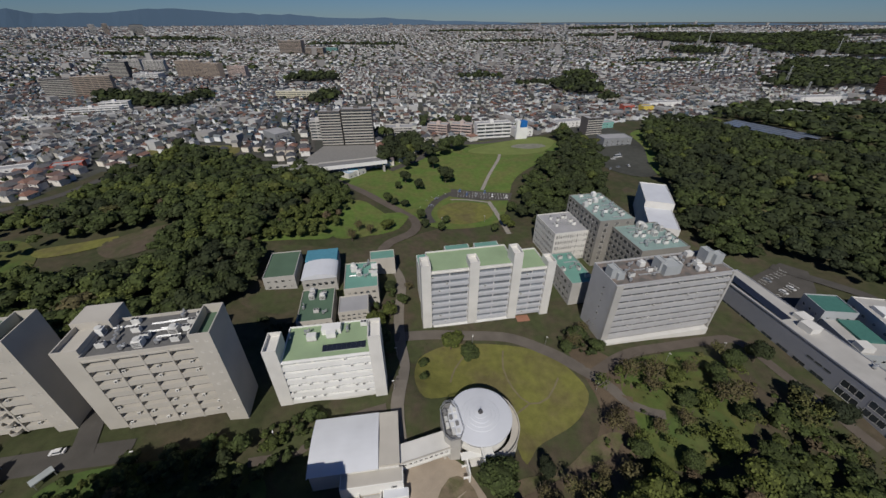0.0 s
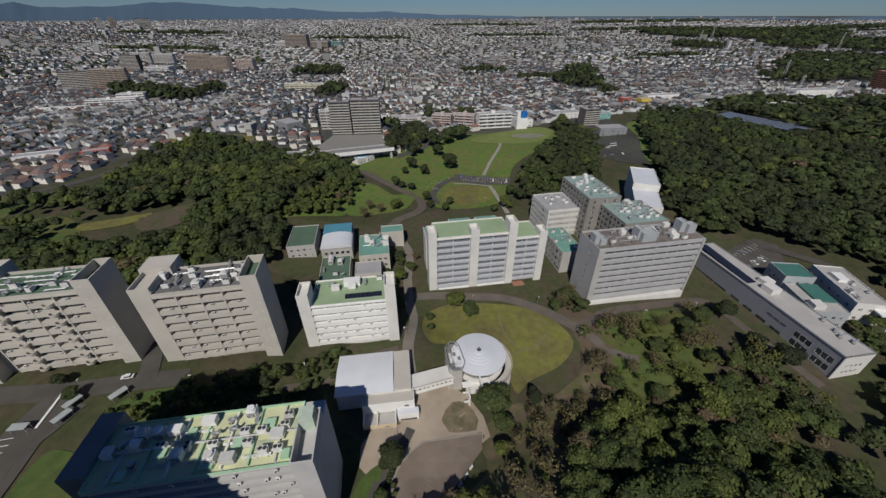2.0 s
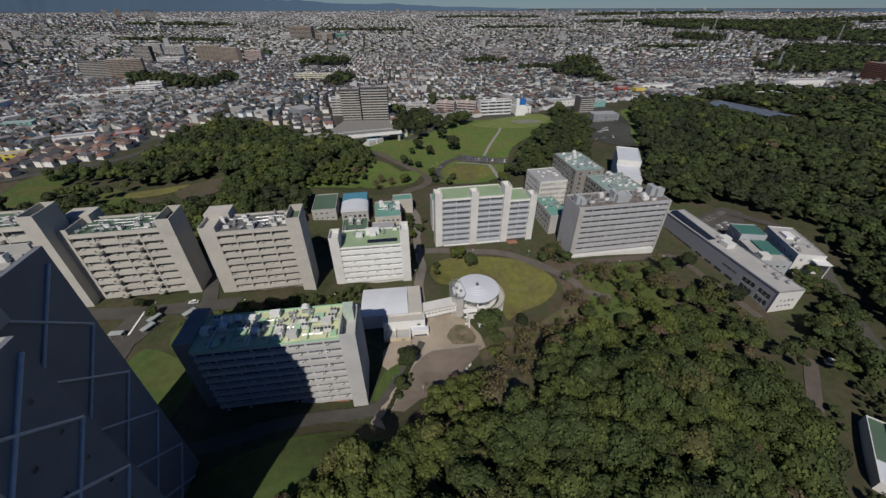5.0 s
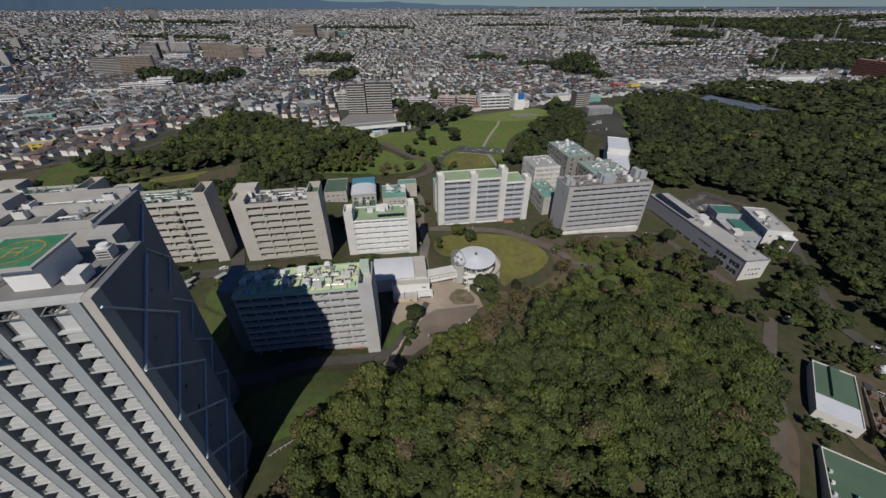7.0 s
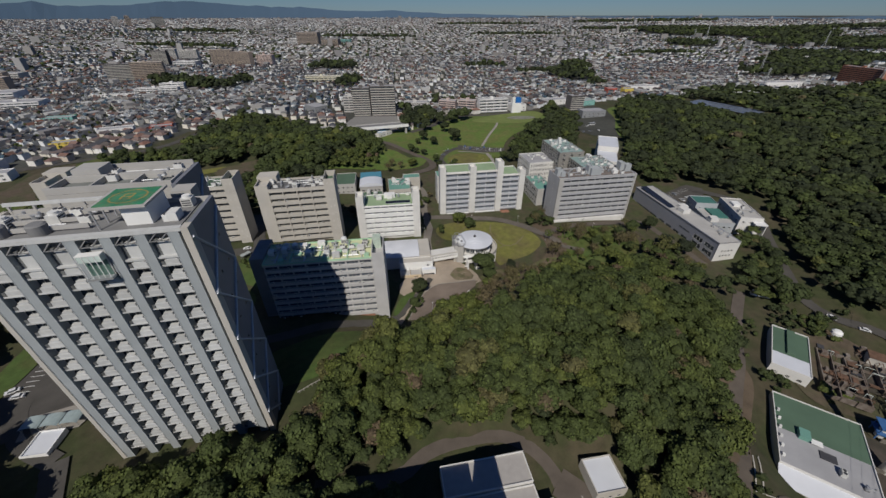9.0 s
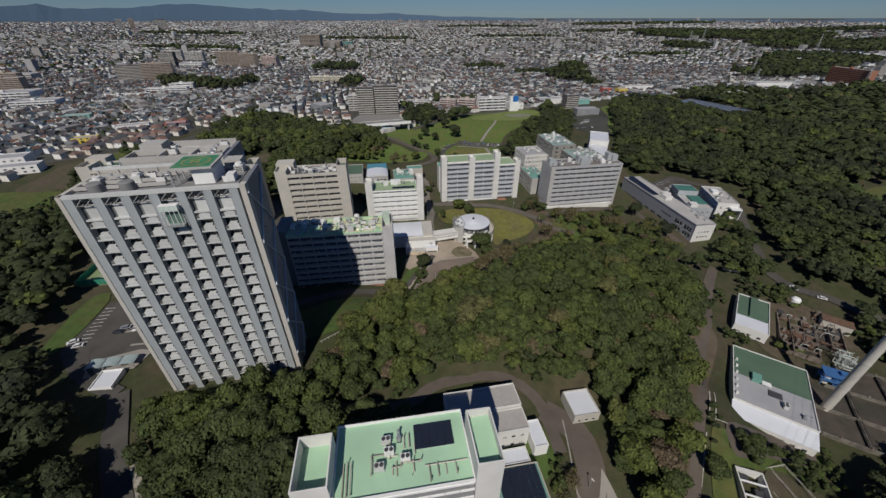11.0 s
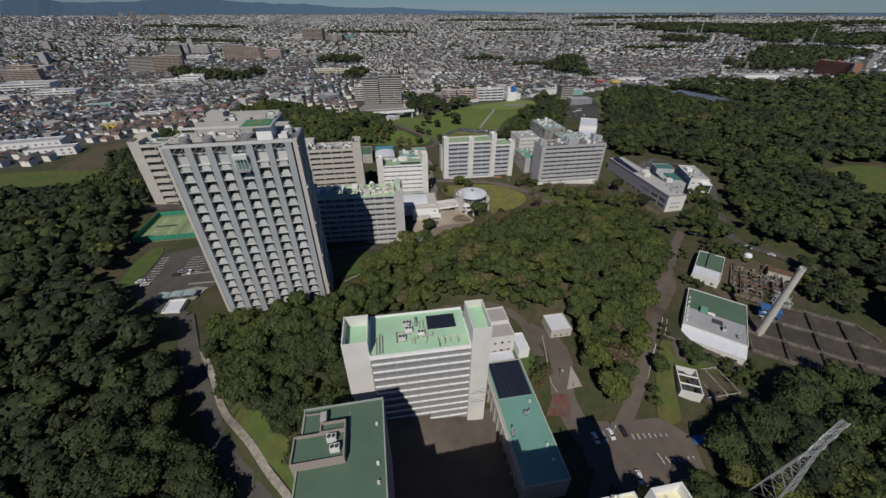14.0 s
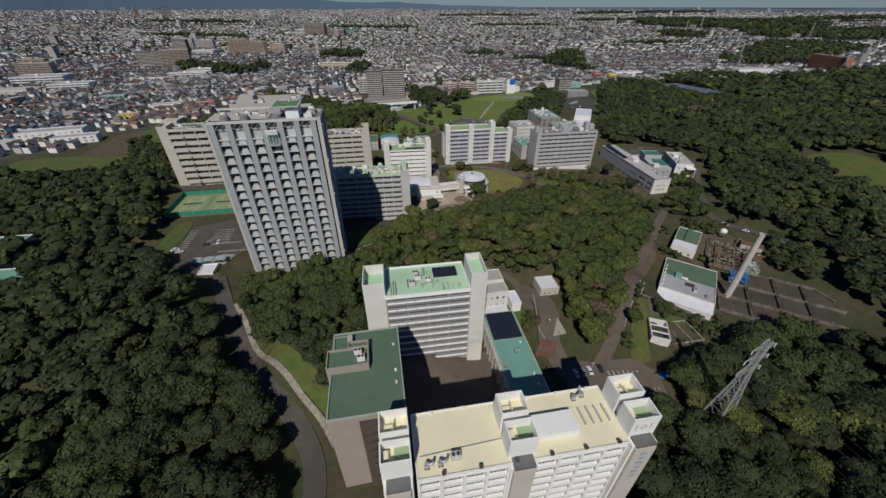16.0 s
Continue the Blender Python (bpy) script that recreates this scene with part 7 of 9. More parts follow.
TREES_EAST = [(74, 104, 4.8, 3), (82, 98, 4.2, 3), (93, 103, 4.2, 2), (102, 108, 3.6, 3), (110, 100, 3.8, 1), (98, 90, 4.2, 2), (112, 86, 4.0, 1), (88, 84, 3.8, 3), (78, 82, 3.6, 3), (68, 80, 3.4, 3), (60, 66, 3.6, 3), (72, 66, 4.2, 2), (84, 70, 4.0, 1), (98, 74, 4.4, 2), (110, 72, 4.0, 1), (146, 88, 5.6, 4), (139, 97, 4.6, 4), (52, 66, 3.0, 3), (44, 60, 3.2, 3), (-20, 38, 4.6, 0), (-22, 26, 2.6, 1)]
TREES_WEST = [(-150, 22, 3.4, 0), (-144, 14, 3.0, 0), (-140, 52, 2.8, 1), (-150, 58, 2.6, 0), (38, 236, 4.2, 2), (30, 228, 3.0, 1), (-20, 232, 3.2, 0), (-8, 228, 3.0, 1), (-44, 226, 3.4, 2), (-56, 216, 3.8, 3), (-66, 205, 4.2, 3), (-38, 262, 3.6, 0), (-30, 300, 4.8, 0), (-4, 320, 5.4, 0), (-48, 296, 3.2, 1), (-20, 350, 6.0, 0)]
TREES_MEADOW = [(-43, 311, 5.4, 0), (-7, 318, 7.2, 0), (42, 233, 3.4, 2), (-24, 245, 3.8, 1), (-5, 241, 3.2, 1), (-52, 266, 4.2, 1), (-46, 263, 3.2, 0), (-46, 221, 3.8, 2), (-65, 220, 3.6, 3), (62, 236, 4.6, 0), (52, 250, 5.0, 0), (46, 262, 4.6, 1), (60, 272, 5.4, 0), (59, -77, 6.2, 2), (62, -91, 6.4, 2), (70, -83, 4.6, 1), (35, -88, 3.0, 3), (16, 59, 7.0, 1), (122, 112, 4.6, 1), (112, 106, 4.2, 1), (84, 104, 5.4, 3), (92, 92, 4.0, 1), (108, 94, 5.4, 3), (116, 96, 5.0, 3), (62, 82, 5.4, 3), (68, 74, 4.6, 1)]
TREES_SOUTH = [(52, 118, 3.2, 1), (58, 124, 4.4, 1), (136, 116, 5.2, 0), (56, -78, 4.2, 1), (38, -84, 3.2, 3), (86, -78, 4.0, 1), (112, -95, 3.6, 0), (-20, -92, 3.0, 1), (12, -150, 2.5, 1), (108, -66, 3.0, 1)]
SPOTS = TREES_LAWN + TREES_EAST + TREES_WEST + TREES_MEADOW + TREES_SOUTH
for x, y, r, k in SPOTS:
    tree(x, y, r, k, rt.uniform(0.9, 1.2))

# ---------- the town ----------
def house_mesh_arrays(w, d, h, pitch_h, hip):
    """Walls and roof of a small house as separate shells."""
    e = 0.5
    wv = [(-w / 2, -d / 2, -2), (w / 2, -d / 2, -2), (w / 2, d / 2, -2), (-w / 2, d / 2, -2), (-w / 2, -d / 2, h), (w / 2, -d / 2, h), (w / 2, d / 2, h), (-w / 2, d / 2, h)]
    wf = [(0, 1, 5, 4), (1, 2, 6, 5), (2, 3, 7, 6), (3, 0, 4, 7)]
    k = hip * w / 2
    rv = [(-w / 2 - e, -d / 2 - e, h - 0.1), (w / 2 + e, -d / 2 - e, h - 0.1), (w / 2 + e, d / 2 + e, h - 0.1), (-w / 2 - e, d / 2 + e, h - 0.1), (-w / 2 - e + k, 0, h + pitch_h), (w / 2 + e - k, 0, h + pitch_h)]
    rf = [(0, 1, 5, 4), (2, 3, 4, 5), (1, 2, 5, 5), (3, 0, 4, 4)]
    return wv, wf, rv, rf


WALLS = ramp_mat("house_walls", [(0.58, 0.60, 0.60), (0.77, 0.79, 0.80), (0.37, 0.345, 0.31), (0.70, 0.695, 0.64), (0.245, 0.24, 0.235), (0.79, 0.81, 0.83), (0.66, 0.68, 0.69)], "island")
ROOFS = ramp_mat("house_roofs", [(0.045, 0.045, 0.05), (0.07, 0.07, 0.078), (0.115, 0.075, 0.060), (0.04, 0.046, 0.062), (0.10, 0.102, 0.105), (0.17, 0.088, 0.064), (0.052, 0.052, 0.052), (0.30, 0.30, 0.30), (0.040, 0.078, 0.11), (0.06, 0.058, 0.055)], "island")
BIG = ramp_mat("flat_blocks", [(0.44, 0.44, 0.43), (0.26, 0.245, 0.23), (0.47, 0.47, 0.46), (0.20, 0.19, 0.19), (0.34, 0.335, 0.33)], "island")

GROVES_NEAR = [(255, 850, 52, 95), (310, 1000, 40, 60), (-560, 660, 60, 40), (-490, 640, 50, 36), (-458, 690, 26, 26), (-625, 700, 40, 26), (-345, 960, 72, 58), (-236, 700, 24, 56), (60, 980, 60, 24), (-700, 1150, 140, 24), (268, 695, 22, 22), (730, 870, 70, 50), (860, 940, 90, 80), (980, 1080, 130, 110), (1140, 1220, 150, 130), (1700, 1500, 320, 80), (700, 1350, 120, 30), (185, 870, 60, 22)]
GROVES_FAR = [(985, 1740, 100, 130), (1280, 2480, 190, 330), (1640, 2300, 320, 340), (-90, 452, 26, 12), (-30, 500, 24, 14), (10, 520, 18, 12), (-1100, 1500, 220, 30), (1580, 1720, 340, 170), (-500, 2100, 260, 30), (300, 2300, 260, 30), (1200, 2700, 460, 60), (2300, 2500, 420, 90), (-1600, 2300, 320, 40), (200, 3300, 420, 40), (1500, 3500, 600, 60)]
GROVES = GROVES_NEAR + GROVES_FAR


def in_grove(x, y):
    hit = np.zeros(len(x), bool)
    for cx, cy, rx, ry in GROVES:
        hit |= ((x - cx) / rx) ** 2 + ((y - cy) / ry) ** 2 < 1
    return hit


# larger buildings of the town: x, y, turn, width, depth, height, storeys
BLOCKS_EDGE = [(-152, 419, 8, 24, 15, 37, 12, "dark"), (-127, 423, 8, 34, 16, 39, 12, "dark"), (-172, 440, 8, 16, 14, 22, 6, "pale"), (-85, 455, 6, 34, 18, 12, 4, "pale"), (-212, 432, 50, 20, 32, 8, 2, "shed"), (-34, 474, -14, 26, 14, 13, 4, "pink"), (-4, 466, -14, 26, 13, 15, 4, "pink"), (28, 452, 14, 44, 13, 18, 4, "white"), (76, 462, 14, 24, 20, 9, 2, "white"), (-330, 712, 2, 76, 14, 14, 4, "cream"), (-745, 690, 22, 62, 18, 36, 12, "dark"), (-700, 705, 22, 60, 16, 38, 12, "tan")]
BLOCKS_WEST = [(-588, 560, 18, 70, 16, 11, 3, "white"), (-560, 590, 18, 40, 16, 15, 4, "white"), (-640, 520, 20, 70, 8, 6, 2, "white"), (-700, 995, 12, 60, 16, 40, 13, "tan"), (-640, 1000, -20, 60, 16, 36, 12, "tan"), (-590, 1030, -8, 50, 16, 26, 8, "pink"), (-860, 980, 10, 40, 18, 38, 12, "dark"), (-960, 1130, 8, 60, 16, 30, 9, "pale"), (-880, 1120, 8, 56, 16, 28, 9, "pale"), (-790, 960, 6, 60, 30, 14, 3, "white"), (-720, 1680, 4, 90, 50, 50, 10, "tan"), (-600, 1640, 4, 70, 60, 28, 6, "tan")]
BLOCKS_MID = [(-780, 1720, 4, 70, 40, 22, 4, "white"), (-640, 1800, 4, 120, 30, 16, 3, "teal"), (166, 470, 16, 22, 16, 20, 7, "dark"), (170, 418, 10, 34, 18, 9, 2, "shed"), (140, 505, 20, 40, 18, 8, 2, "white"), (190, 500, 20, 26, 14, 7, 2, "teal"), (320, 640, 12, 60, 16, 9, 2, "white"), (300, 615, 12, 18, 14, 8, 2, "yellow"), (272, 620, 12, 18, 14, 8, 2, "red"), (600, 690, 8, 80, 22, 10, 2, "white"), (470, 560, 8, 50, 16, 11, 3, "white"), (812, 785, -83, 84, 16, 32, 9, "brick")]
BLOCKS_EAST = [(1018, 1139, 4, 66, 20, 14, 3, "white"), (1297, 1235, 4, 62, 20, 16, 3, "white"), (-430, 300, 30, 36, 14, 7, 2, "white"), (-380, 320, 30, 24, 12, 6, 2, "red"), (-440, 250, 28, 24, 12, 6, 2, "yellow"), (-480, 160, 24, 60, 18, 8, 2, "white"), (-430, 150, 24, 40, 14, 7, 2, "white"), (-560, 360, 20, 34, 14, 6, 2, "teal"), (-700, 420, 20, 60, 30, 12, 3, "white"), (-820, 470, 20, 80, 40, 14, 3, "white"), (-760, 380, 20, 50, 20, 10, 2, "pale"), (-900, 560, 16, 60, 20, 26, 8, "tan"), (-980, 640, 16, 50, 18, 24, 7, "tan")]
BLOCKS_OUTER = [(-2350, 2660, 39, 34, 30, 60, 10, "pale"), (-2300, 2710, 39, 30, 30, 64, 10, "tan"), (-2110, 2700, 38, 74, 40, 62, 10, "dark"), (-1050, 700, 12, 80, 30, 14, 3, "pale")]
BLOCKS = BLOCKS_EDGE + BLOCKS_WEST + BLOCKS_MID + BLOCKS_EAST + BLOCKS_OUTER
TONES = {"dark": (0.12, 0.11, 0.105), "pale": (0.52, 0.50, 0.47), "pink": (0.52, 0.42, 0.38), "white": (0.72, 0.71, 0.69), "cream": (0.66, 0.62, 0.48), "tan": (0.38, 0.31, 0.25), "shed": (0.24, 0.25, 0.26), "teal": (0.20, 0.42, 0.38), "yellow": (0.62, 0.48, 0.10), "red": (0.42, 0.10, 0.07), "brick": (0.30, 0.14, 0.09)}


def town_block(x, y, th, w, d, h, storeys, tone):
    words = {"dark": "dark grey tiled apartment block with railed balconies", "shed": "grey metal shed with a plain roof"}.get(tone, f"{tone} flat-roofed town building with window bands")
    b = block("town_building", words, x, y, th, gz(x, y), "building")
    wall = mat("town_" + tone, TONES[tone], vary=0.12, scale=0.1)
    bx("wall", b, wall, 0, 0.7, -3, w, d, h - 0.2)
    flat_roof(b, ROOF_GREY, 0, 0.7, w, d, h, wall, 0.6)
    if storeys > 2:
        pitch = (h - 1.0) / storeys
        n = max(2, int(w / 9)) if y < 1500 else 1
        for r in range(storeys):
            z = 0.6 + r * pitch
            bx("balcony", b, CONC_WARM if tone == "dark" else wall, 0.2, 0.0, z, w - 0.2, 0.7, z + pitch * 0.36)
            for k in range(n):
                child("window", window_mesh(w / n - 0.8, pitch * 0.52, wall, GLASS, 3), b, (0.4 + k * w / n, 0.66, z + pitch * 0.38))
        bx("stair_head", b, wall, w * 0.4, d * 0.4, h, w * 0.4 + 5, d * 0.4 + 5, h + 3)
    else:
        front_windows(b, 0.7, 1, w - 1, 1.2, max(1, storeys), 3.4, max(2, int(w / 6)), 2.4, 1.5)
    footprint(x, y, th, w, d, 4)


footprint(-166, 309, 8, 110, 14)
for row in BLOCKS:
    town_block(*row)

rng = np.random.default_rng(11)
VERTS, QUADS, IDX = [], [], []
count = 0
near_houses = []


def add_shell(vs, fs, th, x, y, z, m):
    global count
    c, s = math.cos(th), math.sin(th)
    a = np.array(vs)
    VERTS.append(np.column_stack([x + a[:, 0] * c - a[:, 1] * s, y + a[:, 0] * s + a[:, 1] * c, z + a[:, 2]]))
    QUADS.append(np.array([f if len(f) == 4 else (*f, f[-1]) for f in fs]) + count)
    IDX.append(np.full(len(fs), m))
    count += len(vs)


def town_ring(r0, r1, spacing, wide, a0=-64, a1=62):
    """House plots between two distances: crooked rows with streets left free."""
    out = []
    n = int(r1 / spacing) + 1
    gx, gy = np.meshgrid(np.arange(-n, n) * spacing, np.arange(-2, n) * spacing)
    gx, gy = gx.ravel(), gy.ravel()
    keep = (np.floor(gx / spacing + 2.5 * np.sin(gy * 0.013)) % 9 != 0) & (np.floor(gy / spacing + 2.5 * np.sin(gx * 0.011)) % 6 != 0)
    gx, gy = gx[keep], gy[keep]
    warp = np.array([noise.noise(Vector((x * 0.0016, y * 0.0016, 3.3))) for x, y in zip(gx, gy)])
    ang = warp * 1.2 + 0.25
    x = gx * np.cos(0.2) - gy * np.sin(0.2) + 60 * warp + rng.uniform(-0.2, 0.2, len(gx)) * spacing
    y = gx * np.sin(0.2) + gy * np.cos(0.2) + 40 * warp + rng.uniform(-0.2, 0.2, len(gx)) * spacing
    r = np.hypot(x, y)
    az = np.degrees(np.arctan2(x, y + 210))
    ok = (r >= r0) & (r < r1) & (az > a0) & (az < a1) & ~inside(x, y, GREEN) & ~in_grove(x, y) & (rng.random(len(x)) > 0.10)
    ok &= ~((x > 300) & (y < 1300) & (x > 0.86 * y + 30) & (rng.random(len(x)) > 0.35))
    for poly in FOOT:
        ok &= ~inside(x, y, poly)
    for line, w in ROADS[-3:]:
        ok &= np.hypot(x[:, None] - line[:, 0], y[:, None] - line[:, 1]).min(1) > w * 0.8
    x, y, ang = x[ok], y[ok], ang[ok]
    z = heights(x, y)
    return list(zip(x, y, z, ang + (rng.random(len(x)) < 0.4) * math.pi / 2))


FOOT.append([(-158, 338), (-150, 416), (-88, 424), (-74, 360), (-84, 336)])
plots = town_ring(150, 1250, 10.4, 1.0)
for x, y, z, a in plots:
    near = y < 560 and -420 < x < 130
    w, d = rng.uniform(6.0, 9.2), rng.uniform(5.4, 7.2)
    h, p = rng.choice([3.2, 5.6, 5.9, 6.2], p=[0.1, 0.3, 0.3, 0.3]), rng.uniform(1.5, 2.6)
    if near and len(near_houses) < 112:
        near_houses.append((x, y, z, a))
        continue
    if rng.random() < 0.035:
        w2, d2, h2 = rng.uniform(10, 20), rng.uniform(9, 14), rng.uniform(6, 11)
        add_shell(box_v((-w2 / 2, -d2 / 2, -2), (w2 / 2, d2 / 2, h2)), BOX_F, a, x, y, z, 2)
        continue
    wv, wf, rv, rf = house_mesh_arrays(w, d, h, p, rng.choice([0.0, 0.55, 0.8]))
    add_shell(wv, wf, a, x, y, z, 0)
    add_shell(rv, rf, a, x, y, z, 1)
for x, y, z, a in town_ring(1250, 2600, 19.0, 1.4):
    if rng.random() < 0.055:
        w2, d2, h2 = rng.uniform(12, 30), rng.uniform(10, 18), rng.choice([7, 9, 12, 20, 30], p=[0.40, 0.33, 0.18, 0.06, 0.03])
        add_shell(box_v((-w2 / 2, -d2 / 2, -3), (w2 / 2, d2 / 2, h2)), BOX_F, a, x, y, z, 2)
        continue
    wv, wf, rv, rf = house_mesh_arrays(rng.uniform(9, 14), rng.uniform(7, 10), rng.uniform(5, 7), rng.uniform(1.5, 3), rng.choice([0.0, 0.6]))
    add_shell(wv, wf, a, x, y, z, 0)
    add_shell(rv, rf, a, x, y, z, 1)
for x, y, z, a in town_ring(2600, 4560, 27.0, 2.0):
    if rng.random() < 0.07:
        w2, d2, h2 = rng.uniform(12, 30), rng.uniform(12, 18), rng.choice([8, 11, 15, 26, 38], p=[0.42, 0.34, 0.16, 0.06, 0.02])
        add_shell(box_v((-w2 / 2, -d2 / 2, -4), (w2 / 2, d2 / 2, h2)), BOX_F, a, x, y, z, 2)
        continue
    wv, wf, rv, rf = house_mesh_arrays(rng.uniform(10, 17), rng.uniform(8, 12), rng.uniform(5, 7), rng.uniform(2, 4), 0.0)
    add_shell(wv, wf, a, x, y, z, 0)
    add_shell(rv, rf, a, x, y, z, 1)
tme = array_mesh("town", np.concatenate(VERTS), np.concatenate(QUADS), [WALLS, ROOFS, BIG])
tme.polygons.foreach_set("material_index", np.concatenate(IDX).astype(np.int32))
tme.validate()
tagged(new("town", tme), "dense town of small houses with dark and brown roofs", "houses", kind="stuff")

# the nearest houses, each one a thing
HOUSE_WALL = ramp_mat("near_house_walls", [(0.66, 0.64, 0.58), (0.74, 0.72, 0.68), (0.55, 0.48, 0.40), (0.72, 0.68, 0.58), (0.76, 0.75, 0.72)], "object")
HOUSE_ROOF = ramp_mat("near_house_roofs", [(0.07, 0.07, 0.075), (0.10, 0.10, 0.11), (0.18, 0.11, 0.09), (0.06, 0.065, 0.08), (0.14, 0.14, 0.14), (0.22, 0.12, 0.09), (0.08, 0.075, 0.07)], "object")
HOUSES = []
for k, (w, d, h, p, hip) in enumerate(((9, 7.5, 5.8, 2.0, 0.0), (10.5, 8, 5.6, 2.3, 0.55), (8.5, 7, 6.0, 1.7, 0.0), (11, 8.5, 5.6, 2.4, 0.8), (9.5, 8, 3.4, 2.2, 0.6))):
    wv, wf, rv, rf = house_mesh_arrays(w, d, h, p, hip)
    hs = thing("house", "small two-storey house with a tiled roof" if h > 4 else "small bungalow with a hipped tiled roof", "house", pose(0, 0, -300), "houses at the town's edge")
    wm = mesh_of("wall", wv, wf, HOUSE_WALL)
    rm = mesh_of("roof", rv, [tuple(dict.fromkeys(q)) for q in rf], HOUSE_ROOF)
    child("wall", wm, hs)
    child("roof", rm, hs)
    for u in (-w / 4, w / 4):
        child("window", window_mesh(1.7, 1.3, WHITE, GLASS, 1), hs, (u - 0.85, -d / 2 - 0.03, h - 1.9))
    HOUSES.append(hs)
for k, (x, y, z, a) in enumerate(near_houses):
    copy_thing(HOUSES[k % 5], pose(x, y, z, 0, 0, math.degrees(a) % 180 - 90))
for o in HOUSES + KINDS:
    for q in list(o.children_recursive) + [o]:
        bpy.data.objects.remove(q)

# groves between the houses
grove = []
for cx, cy, rx, ry in GROVES:
    far = math.hypot(cx, cy) / 1000
    sp = 9 + 7 * far
    for x in np.arange(cx - rx, cx + rx, sp):
        for y in np.arange(cy - ry, cy + ry, sp):
            if ((x - cx) / rx) ** 2 + ((y - cy) / ry) ** 2 < 1:
                grove.append((x + rng.uniform(-3, 3), y + rng.uniform(-3, 3), 0, sp * rng.uniform(0.5, 0.75), 1.0 if far < 1.2 else 0.8, rng.uniform(0.0, 0.5)))
gxy = np.array(grove)
grove = [(x, y, z, r, f, h) for (x, y, _, r, f, h), z in zip(grove, heights(gxy[:, 0], gxy[:, 1]) + 1.0)]
ok = clear_of(gxy[:, 0], gxy[:, 1])
forest("town_groves", [g for g, q in zip(grove, ok) if q], DOT, "groves of trees between the town's houses")
street = []
for x, y, z, a in plots[::2]:
    street.append((x + rng.uniform(-9, 9), y + rng.uniform(-9, 9), z, rng.uniform(1.6, 3.8), 1.1, rng.uniform(0.0, 0.7)))
for x, y, z, a in town_ring(1250, 3200, 36.0, 1.0):
    street.append((x, y, z, rng.uniform(4, 9), 0.8, rng.uniform(0.0, 0.6)))
sxy = np.array(street)
forest("garden_trees", [g for g, q in zip(street, clear_of(sxy[:, 0], sxy[:, 1])) if q], DOT, "small garden trees among the houses")

# far hills on the horizon, the air's haze painted into their blue colour
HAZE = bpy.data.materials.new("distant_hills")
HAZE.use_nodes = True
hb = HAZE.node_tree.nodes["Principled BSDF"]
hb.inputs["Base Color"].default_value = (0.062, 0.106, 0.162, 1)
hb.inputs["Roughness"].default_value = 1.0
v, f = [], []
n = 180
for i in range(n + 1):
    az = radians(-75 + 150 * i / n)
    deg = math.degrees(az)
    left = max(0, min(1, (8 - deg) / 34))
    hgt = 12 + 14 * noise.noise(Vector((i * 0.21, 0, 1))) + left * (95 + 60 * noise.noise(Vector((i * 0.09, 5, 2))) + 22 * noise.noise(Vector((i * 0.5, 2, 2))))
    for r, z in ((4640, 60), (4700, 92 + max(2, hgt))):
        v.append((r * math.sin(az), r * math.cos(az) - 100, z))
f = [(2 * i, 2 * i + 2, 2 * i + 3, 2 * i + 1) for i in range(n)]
tagged(new("backdrop", mesh_of("backdrop", v, f, HAZE)), "mountain line on the horizon in a painted haze blue", "mountains", kind="structure")

# ---------- smaller things ----------
def viaduct():
    b = thing("road_bridge", "road bridge with a white girder over the valley road", "bridge", pose(-166, 309, 6.0, 0, 0, 6))
    bx("deck", b, CONC_DARK, 0, 0, 3.2, 46, 12, 4.0)
    bx("parapet", b, CONC, 0, -0.3, 4.0, 46, 0.0, 5.1)
    bx("parapet", b, CONC, 0, 12, 4.0, 46, 12.3, 5.1)
    c = thing("road_bridge", "road bridge with a white girder over the valley road", "bridge", pose(-121, 313.5, 6.0, 0, 0, 21))
    bx("deck", c, CONC_DARK, 0, 0, 4.0, 62, 12, 5.0)
    bx("girder", c, WHITE, 0, -0.6, 2.4, 62, 0.2, 5.6, "white steel girder")
    bx("parapet", c, CONC, 0, 11.8, 5.0, 62, 12.1, 6.2)
    for u in (2, 58):
        bx("pier", c, CONC, u, 1, -10, u + 2, 11, 4.0)
    for u in (4, 24, 42):
        bx("pier", b, CONC, u, 1, -10, u + 1.6, 11, 3.2)
    footprint(-166, 309, 8, 110, 14)


viaduct()
drape("plaza", [(-158, 338), (-150, 416), (-88, 424), (-74, 360), (-84, 336)], mat("plaza_concrete", (0.21, 0.205, 0.195), 0.9), 0.4, label="concrete plaza before the apartment blocks", category="plaza")
simple("shed", "low shed with a pale blue roof below the bridge", -95.6, 314.5, 54, 21, 12.6, 0, 5, WHITE_DIRTY, mat("roof_pale_blue", (0.30, 0.40, 0.50), 0.6), front=(1, 4, 1.6, 1.2))
simple("shed", "small shed with a bright blue roof", -98, 321, 14, 10, 9, 0, 5.5, WHITE_DIRTY, mat("roof_blue_bright", (0.05, 0.26, 0.40), 0.6))
sg = thing("school_tower", "blue cube tower above the white school", "tower", pose(76, 452, 0, 0, 0, 14))
bx("shaft", sg, WHITE, 0, 0, -2, 4, 4, 22)
bx("cube", sg, mat("sign_blue", (0.02, 0.14, 0.42), 0.5), 5, 0, 14, 13, 8, 21, "bright blue box")
bx("base", sg, WHITE, 4, 0, -2, 14, 10, 14)

# chimney and treatment basins
ch = thing("chimney", "tall pale concrete chimney, slightly tapered", "chimney", pose(155.7, -43.4, -15))
child("shaft", lathe_mesh("shaft", CONC_WARM, [(1.75, 0), (1.55, 20), (1.35, 42.3), (1.05, 42.3), (1.05, 40)], 20), ch)
